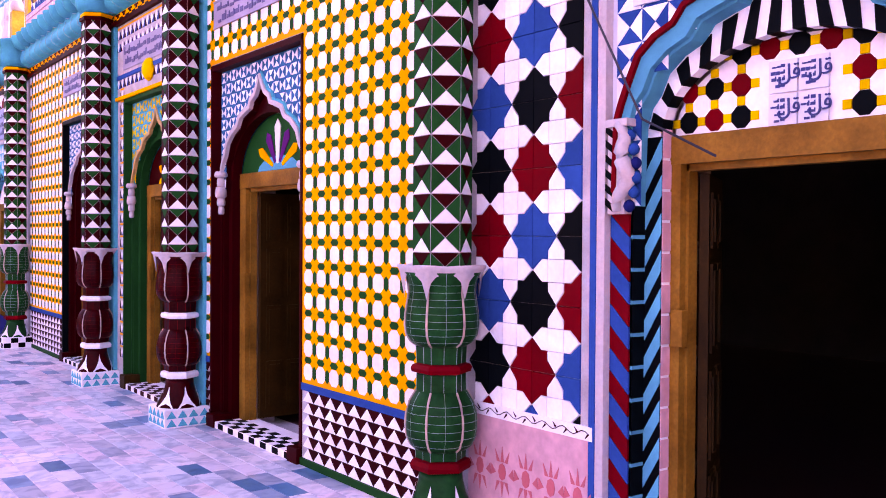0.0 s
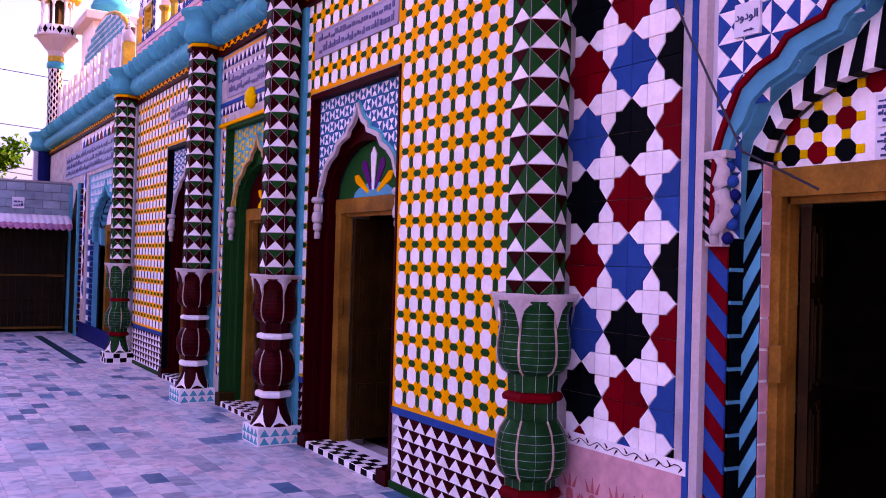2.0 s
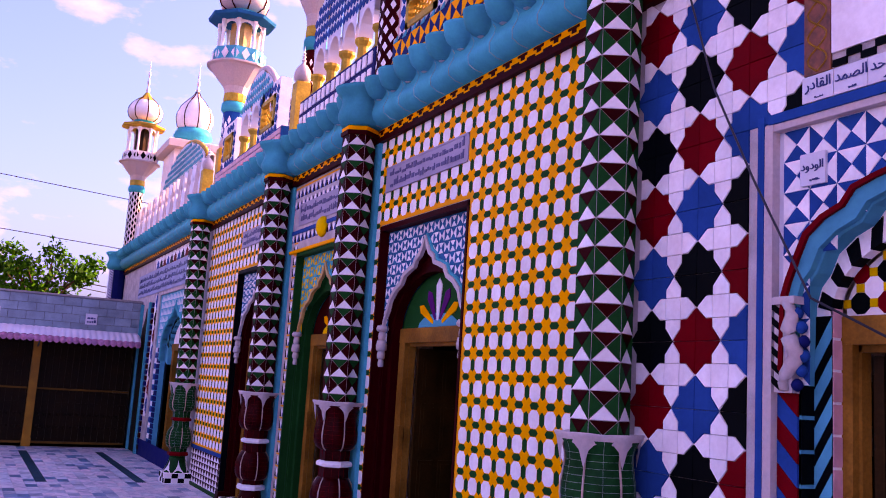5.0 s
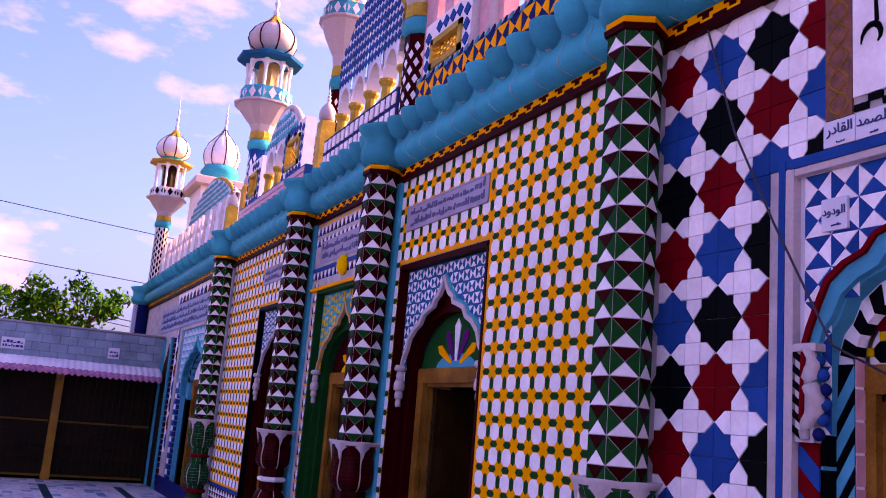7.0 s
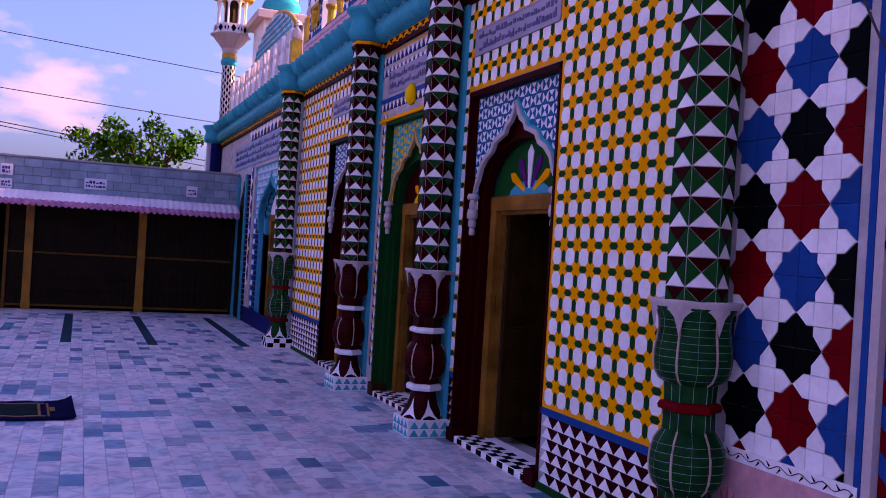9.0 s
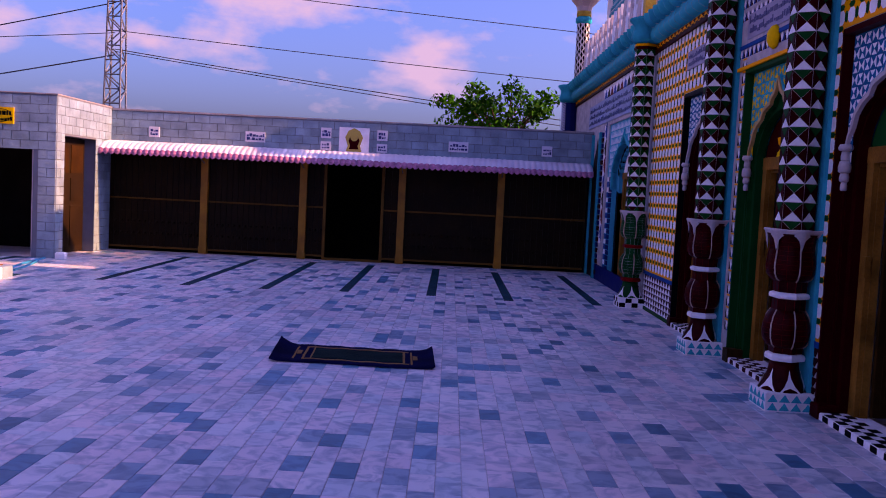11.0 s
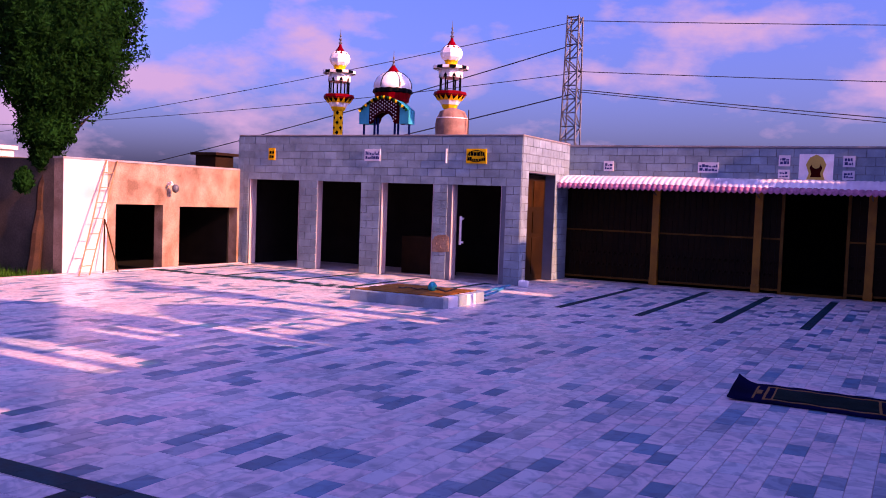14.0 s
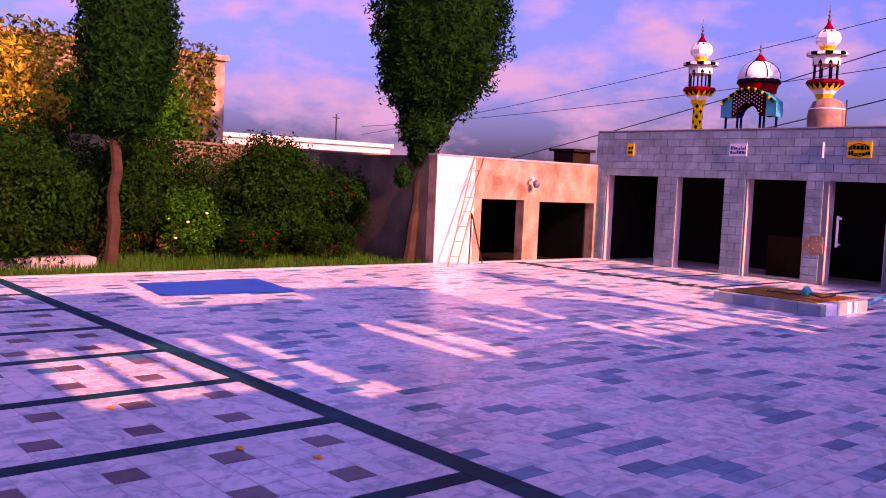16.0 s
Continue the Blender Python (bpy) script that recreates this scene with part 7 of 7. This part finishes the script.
lo = [(-17.7 + 0.86 * u, 3.90 + (0.34 * max(0.0, 1 - (u / 0.42) ** 2) ** 0.5 if abs(u) < 0.42 else 0.0)) for u in us]
mats = [1 if abs(u) > 0.62 else 0 for u in us]
cn = G()
for j in range(nn):
    for ya, yb in ((23.5, 23.54), (23.86, 23.9)):
        cn.add([(lo[j][0], ya, lo[j][1]), (lo[j + 1][0], ya, lo[j + 1][1]), (hi[j + 1][0], ya, hi[j + 1][1]), (hi[j][0], ya, hi[j][1]),
                (lo[j][0], yb, lo[j][1]), (lo[j + 1][0], yb, lo[j + 1][1]), (hi[j + 1][0], yb, hi[j + 1][1]), (hi[j][0], yb, hi[j][1])],
               [(0, 1, 2, 3), (7, 6, 5, 4), (0, 4, 5, 1), (3, 2, 6, 7)], mats[j])
cn.box(-18.56, -18.52, 23.54, 23.86, 3.9, 4.3, 1).box(-16.88, -16.84, 23.54, 23.86, 3.9, 4.3, 1)
canopy = part("canopy", cn, [MAROON, SKYBLUE], pv, "red dotted canopy with turquoise sides")
part("roof_sheet", G().add([(x, y, z) for y in (23.5, 23.9) for x, z in hi], [(j, j + 1, nn + 2 + j, nn + 1 + j) for j in range(nn)]), TEAL, pv)
for j in range(nn):
    (xa, za), (xb, zb) = hi[j], hi[j + 1]
    part("edge_scale", G().tube([(xa, 23.47, za), ((xa + xb) / 2, 23.45, (za + zb) / 2 - 0.03), (xb, 23.47, zb)], [0.02, 0.055, 0.02], 6), (YELLOW, BLACK, GREEN)[j % 3], canopy)
dots = G()
for i in range(14):
    for k in range(8):
        x, z = -18.22 + i * 0.08, 3.95 + k * 0.1 + (0.05 if i % 2 else 0)
        u = (x + 17.7) / 0.86
        floor_z = 3.93 + (0.34 * max(0.0, 1 - (u / 0.42) ** 2) ** 0.5 if abs(u) < 0.42 else 0)
        if floor_z + 0.02 < z < 4.22 + 0.42 * math.cos(u * math.pi / 2) and abs(u) < 0.58:
            dots.add([(x - 0.022, 23.495, z), (x, 23.495, z - 0.022), (x + 0.022, 23.495, z), (x, 23.495, z + 0.022)], [(0, 1, 2, 3)])
part("canopy_dots", dots, WHITE, canopy)
part("drum", G().lathe([(0.5, 4.6), (0.52, 4.72), (0.56, 4.85)], 20, -17.7, 24), RED, pv)
part("scallop_ring", G().lathe([(0.55, 4.84), (0.60, 4.88), (0.58, 4.97), (0.54, 5.0)], 48, -17.7, 24, 0, 0, lambda a, z: 1 + 0.03 * math.sin(14 * a)), BLACK, pv)
pd = part("dome", G().lathe([(0.52, 4.9), (0.575, 5.02), (0.57, 5.15), (0.48, 5.32), (0.32, 5.45), (0.15, 5.52)], 24, -17.7, 24), WHITE, pv, smooth=True)
rb = G()
for i in range(6):
    a = math.pi / 3 * i + 0.4
    rb.tube([(-17.7 + (r + 0.004) * math.cos(a), 24 + (r + 0.004) * math.sin(a), z) for r, z in ((0.575, 5.02), (0.57, 5.15), (0.48, 5.32), (0.32, 5.45), (0.15, 5.52))], 0.018, 4)
part("rib", rb, BLACK, pd)
part("cap", G().lathe([(0.24, 5.46), (0.16, 5.55), (0.05, 5.7)], 12, -17.7, 24), RED, pv, smooth=True)
part("finial", finial(G(), -17.7, 24, 5.66, 0.5), STEEL, pv)
bundle = thing("wrapped_tank", "tan cloth-wrapped water tank on the portico roof", "tank", at=(-15.35, 23.6, 2.9))
part("cover", G().lathe([(0.40, 2.9), (0.45, 3.2), (0.46, 3.8), (0.44, 4.0), (0.34, 4.22), (0.1, 4.32)], 28, -15.3, 23.4, 0, 0, lambda a, z: 1 + 0.05 * math.sin(9 * a + 3 * z) + 0.03 * math.sin(17 * a - 5 * z)), mat("tan_cloth", (0.34, 0.20, 0.15), 0.9, var=0.3, scale=5, bump=0.4), bundle, smooth=True)
part("cord", G().lathe([(0.455, 4.0), (0.46, 4.015), (0.45, 4.03)], 24, -15.3, 23.4, cap=False), WHITE, bundle)
part("stake", G().tube([(-14.78, 23.4, 2.9), (-14.78, 23.4, 4.25)], 0.02, 5), WIRE, bundle)

# ---- garden ----
tagged(part("garden_bed", G().box(-60, -17.62, -30, 60, -0.4, -0.12), EARTH), "earth and grass beyond the courtyard edge", "ground", "", "structure")


def leaves(n, seed, place, size, squash=1.0):
    """n small leaf quads; place gives a point and the outward way."""
    rg = np.random.RandomState(seed)
    g = G()
    for i in range(n):
        p, d = place(rg)
        t = Vector(rg.normal(size=3)).normalized()
        d = (Vector(d) + 0.9 * Vector(rg.normal(size=3))).normalized()
        a = d.cross(t).normalized()
        b = d.cross(a).normalized()
        s = size * rg.uniform(0.6, 1.4)
        p = Vector(p)
        g.add([p - a * s * 0.45, p - b * s * squash, p + a * s * 0.45, p + b * s * squash], [(0, 1, 2, 3)])
    return g


def lump(cx, cy, cz, rx, ry, rz, shell=0.55, rough=0.35, fr=1.3):
    """Points in an uneven crown, thicker towards its outside."""
    def place(rg):
        d = Vector(rg.normal(size=3)).normalized()
        k = 1 + rough * noise.noise((d * fr * 2 + Vector((cx, cy, cz)))) + 0.5 * rough * noise.noise(d * fr * 6 + Vector((cy, cx, 1)))
        r = k * (shell + (1 - shell) * rg.uniform() ** 0.6)
        return (cx + rx * r * d.x, cy + ry * r * d.y, cz + rz * r * d.z), d
    return place


def trunk(g, base, top, r0, r1, bend=0.1, n=8, seed=0):
    rg = random.Random(seed)
    pts, rs = [], []
    for i in range(n + 1):
        t = i / n
        pts.append(tuple(a + (b - a) * t + (rg.uniform(-bend, bend) * math.sin(math.pi * t) if j < 2 else 0) for j, (a, b) in enumerate(zip(base, top))))
        rs.append((r0 * (1 - t) + r1 * t) * (1.15 if i == 0 else 1))
    g.tube(pts, rs, 8)
    return g


def cypress(x, y, lean, spec, seed, label):
    t = thing("cypress", label, "tree", "clipped cypresses", at=(x, y, -0.12))
    part("trunk", trunk(G(), (x, y, -0.15), (x + lean[0], y + lean[1], 3.4), 0.12, 0.08, 0.06, 8, seed), BARK, t)
    rg = random.Random(seed)
    for i in range(8):
        a = rg.uniform(0, 6.28)
        z = 2.2 + 0.25 * i
        part("limb", G().tube([(x + lean[0] * 0.7, y + lean[1] * 0.7, z), (x + lean[0] + 0.7 * math.cos(a), y + lean[1] + 0.7 * math.sin(a), z + 0.9)], [0.05, 0.015], 5), BARK, t)
    cr = G()
    for n, (dx, dy, z, rx, rz) in enumerate(spec):
        lf = leaves(int(9000 * rx * rz), seed * 10 + n, lump(x + lean[0] + dx, y + lean[1] + dy, z, rx, rx, rz, 0.80, 0.24, 2.6), 0.042, 1.25)
        cr.add(lf.v, lf.f)
        core = G().lathe([(rx * 0.84 * math.sin(math.pi * q / 8) + 0.01, z - rz * 0.85 * math.cos(math.pi * q / 8)) for q in range(9)], 12, x + lean[0] + dx, y + lean[1] + dy)
        cr.add(core.v, core.f)
    part("crown", cr, CYPRESS, t)


cypress(-18.2, 11.8, (0.0, 0.55), [(0, 0.1, 5.0, 1.40, 2.0), (0.1, 0.3, 6.9, 1.48, 1.8), (0, -0.15, 3.9, 1.05, 1.0), (0, -0.25, 2.85, 0.55, 0.6), (0, -0.3, 2.3, 0.28, 0.35), (0.1, -0.05, 1.55, 0.2, 0.28), (0, -0.75, 1.75, 0.18, 0.25)], 3, "tall dark clipped cypress with a leaning trunk")
cypress(-19.3, 6.0, (0.0, 0.15), [(0, 0.1, 4.0, 0.85, 1.6), (0, 0.1, 5.6, 0.85, 1.5), (0, 0, 2.9, 0.7, 0.8)], 5, "dark clipped cypress on a bare brown trunk")


def bush(x, y, z, rx, rz, n, material, seed, label, size=0.09, name="bush", flowers=None):
    t = thing(name, label, "bush", "garden bushes", at=(x, y, -0.12))
    rg = random.Random(seed)
    for i in range(7):
        a = i * 0.9 + rg.uniform(0, 0.5)
        g = G().tube([(x + 0.06 * math.cos(a), y + 0.06 * math.sin(a), -0.14), (x + 0.3 * rx * math.cos(a), y + 0.3 * rx * math.sin(a), z * 0.7), (x + 0.62 * rx * math.cos(a), y + 0.62 * rx * math.sin(a), z + 0.4 * rz * rg.uniform(0, 1))], [0.035, 0.025, 0.008], 5)
        part("stem", g, BARK, t)
    cr = leaves(int(n * 1.1), seed, lump(x, y, z, rx, rx, rz, 0.6, 0.4), size * 0.72)
    for k in range(7):
        a, b = rg.uniform(0, 6.28), rg.uniform(-0.7, 0.9)
        more = leaves(int(n * 0.15), seed * 7 + k, lump(x + 0.62 * rx * math.cos(a), y + 0.62 * rx * math.sin(a), z + b * rz * 0.7, rx * 0.42, rx * 0.42, rz * 0.38, 0.4, 0.5), size * 0.72)
        cr.add(more.v, more.f)
    part("crown", cr, material, t)
    if flowers:
        for k in range(5):
            a, b = rg.uniform(-1.2, 1.2), rg.uniform(-0.6, 0.8)
            part("flower", G().lathe([(0.008, 0), (0.03, 0.014), (0.034, 0.034), (0.008, 0.048)], 7, x + rx * 0.95 * math.cos(a), y + rx * 0.95 * math.sin(a)).mesh("flower", flowers), None, t).location.z = z + b * rz * 0.6
    return t


DARKLEAF = mat("dark_bush_leaf", (0.007, 0.040, 0.002), 0.75, var=0.35, scale=1.5, island=0.5, spec=0.04)
bush(-20.6, 9.9, 0.95, 1.25, 1.25, 11000, DARKLEAF, 21, "dense dark green conical bush", 0.06)
bush(-20.6, 9.95, 1.7, 0.9, 0.85, 5000, DARKLEAF, 32, "upright dark green top shoots of the cone bush", 0.055)
bush(-20.9, 12.0, 1.0, 1.15, 0.95, 6500, DARKLEAF, 22, "loose dark shrub with small red flowers", 0.055, flowers=RED)
bush(-21.6, 13.4, 1.0, 0.8, 0.8, 2600, DARKLEAF, 23, "loose dark shrub by the boundary wall", 0.06)
bush(-19.6, 4.3, 1.0, 1.3, 1.2, 7500, DARKLEAF, 24, "broad dark hedge bush", 0.06)
bush(-20.8, 6.3, 1.0, 1.2, 1.1, 6000, DARKLEAF, 25, "dark bush under the cypress", 0.06)
bush(-22.2, 7.9, 1.35, 1.15, 1.25, 6000, DARKLEAF, 33, "tall dark hedge against the old wall", 0.065)
bush(-22.4, 5.2, 1.7, 1.3, 1.2, 5000, DARKLEAF, 34, "tall shaded hedge behind the garden wall", 0.065)
bush(-22.4, 9.5, 1.2, 0.8, 1.2, 3600, DARKLEAF, 35, "dark shrub between wall and cone bush", 0.06)
bush(-20.2, 7.9, 0.6, 0.6, 0.75, 2600, LEAF, 26, "mid-green shrub with a few pale flowers", 0.05, flowers=WHITE)
bush(-19.5, 8.9, 0.35, 0.5, 0.45, 1700, DARKLEAF, 27, "low green shrub with red flowers", 0.045, flowers=RED)
bush(-19.4, 10.6, 0.3, 0.6, 0.4, 1700, DARKLEAF, 28, "low green shrub beside the grass", 0.045)
bush(-23.8, 4.6, 2.9, 1.9, 1.7, 6500, PALELEAF, 29, "sunlit yellow-green tree crown", 0.10)
bush(-24.6, 7.6, 2.6, 1.6, 1.3, 5000, LEAF, 30, "green tree crown behind the cypress", 0.09)
bush(-26.0, 9.2, 3.0, 1.3, 1.5, 4600, LEAF, 31, "green climber over the old house", 0.09)
ivy = thing("climber", "dense green climber covering the old house", "climber", at=(-27.8, 9.8, -0.12))
def on_wall(rg):
    y, z = 3.5 + 8.6 * rg.uniform(), 0.4 + 4.9 * rg.uniform()
    return (-27.8 + 0.35 * noise.noise((y * 1.2, z * 1.2, 0)) + 0.2 * rg.uniform(), y, z), (1, 0, 0.3)
part("foliage", leaves(9000, 41, on_wall, 0.09), IVYLEAF, ivy)
part("stem", G().tube([(-27.9, 9.8, -0.15), (-27.85, 9.6, 2.0), (-27.85, 10.2, 4.2)], [0.06, 0.04, 0.02], 5), BARK, ivy)
gr, rgn = G(), np.random.RandomState(8)
for i in range(16000):
    x, y = -17.7 - 3.2 * rgn.uniform() ** 1.3, 1.5 + 11.2 * rgn.uniform()
    h, a, b = rgn.uniform(0.08, 0.24), rgn.uniform(0, 6.28), rgn.uniform(-0.06, 0.06)
    c, s = 0.012 * math.cos(a), 0.012 * math.sin(a)
    gr.add([(x - c, y - s, -0.125), (x + c, y + s, -0.125), (x + b, y + b * 0.5, -0.12 + h)], [(0, 1, 2)])
tagged(part("grass", gr, GRASS), "uneven green grass along the courtyard edge", "grass", "", "stuff")
tagged(part("low_wall", G().box(-19.5, -19.1, 3.0, 5.7, -0.13, 0.12, 0, 0.01), CONCRETE), "low grey garden kerb wall", "wall")
tagged(part("red_brick_wall", G().box(-23.2, -22.9, 5.2, 8.2, -0.13, 1.1, 0, 0.01), mat("orange_brick_wall", (0.40, 0.13, 0.05), 0.85, var=0.4, scale=7)), "sunlit orange brick wall behind the bushes", "wall")
tr = thing("tree", "leafy green tree rising behind the gallery", "tree", at=(-1.6, 28, -0.15))
g = trunk(G(), (-1.6, 28, -0.16), (-1.6, 28, 3.2), 0.2, 0.12, 0.1, 6, 4)
rg = random.Random(12)
tips = []
for i in range(12):
    a = i * 0.55
    tip = (-1.6 + 1.9 * math.cos(a) * rg.uniform(0.5, 1), 28 + 1.2 * math.sin(a), 3.5 + rg.uniform(0.2, 1.5))
    tips.append(tip)
    g.tube([(-1.6, 28, 2.6 + 0.05 * i), tuple((p + q) / 2 + rg.uniform(-0.1, 0.1) for p, q in zip((-1.6, 28, 3.2), tip)), tip], [0.06, 0.035, 0.008], 5)
part("trunk", g, BARK, tr)
cr = leaves(1500, 50, lump(-2.0, 28, 3.7, 1.5, 1.2, 0.75, 0.4, 0.5), 0.09)
for k, tip in enumerate(tips):
    more = leaves(170, 60 + k, lump(*tip, 0.42, 0.42, 0.3, 0.2, 0.5), 0.08)
    cr.add(more.v, more.f)
part("crown", cr, LEAF, tr)

# ---- the single tiles of walls, columns and paving ----
for job in JOBS:
    lay(job[0], job[1], job[2], job[3], job[5] if len(job) > 5 else None, job[4])

# writing too small to pick apart stays joined
for ob in list(bpy.data.objects):
    if ob.type == "MESH" and ob.name.split(".")[0] in ("writing", "small_writing", "plinth_tiles", "step_tiles"):
        tagged(ob, "", "", "", "stuff")
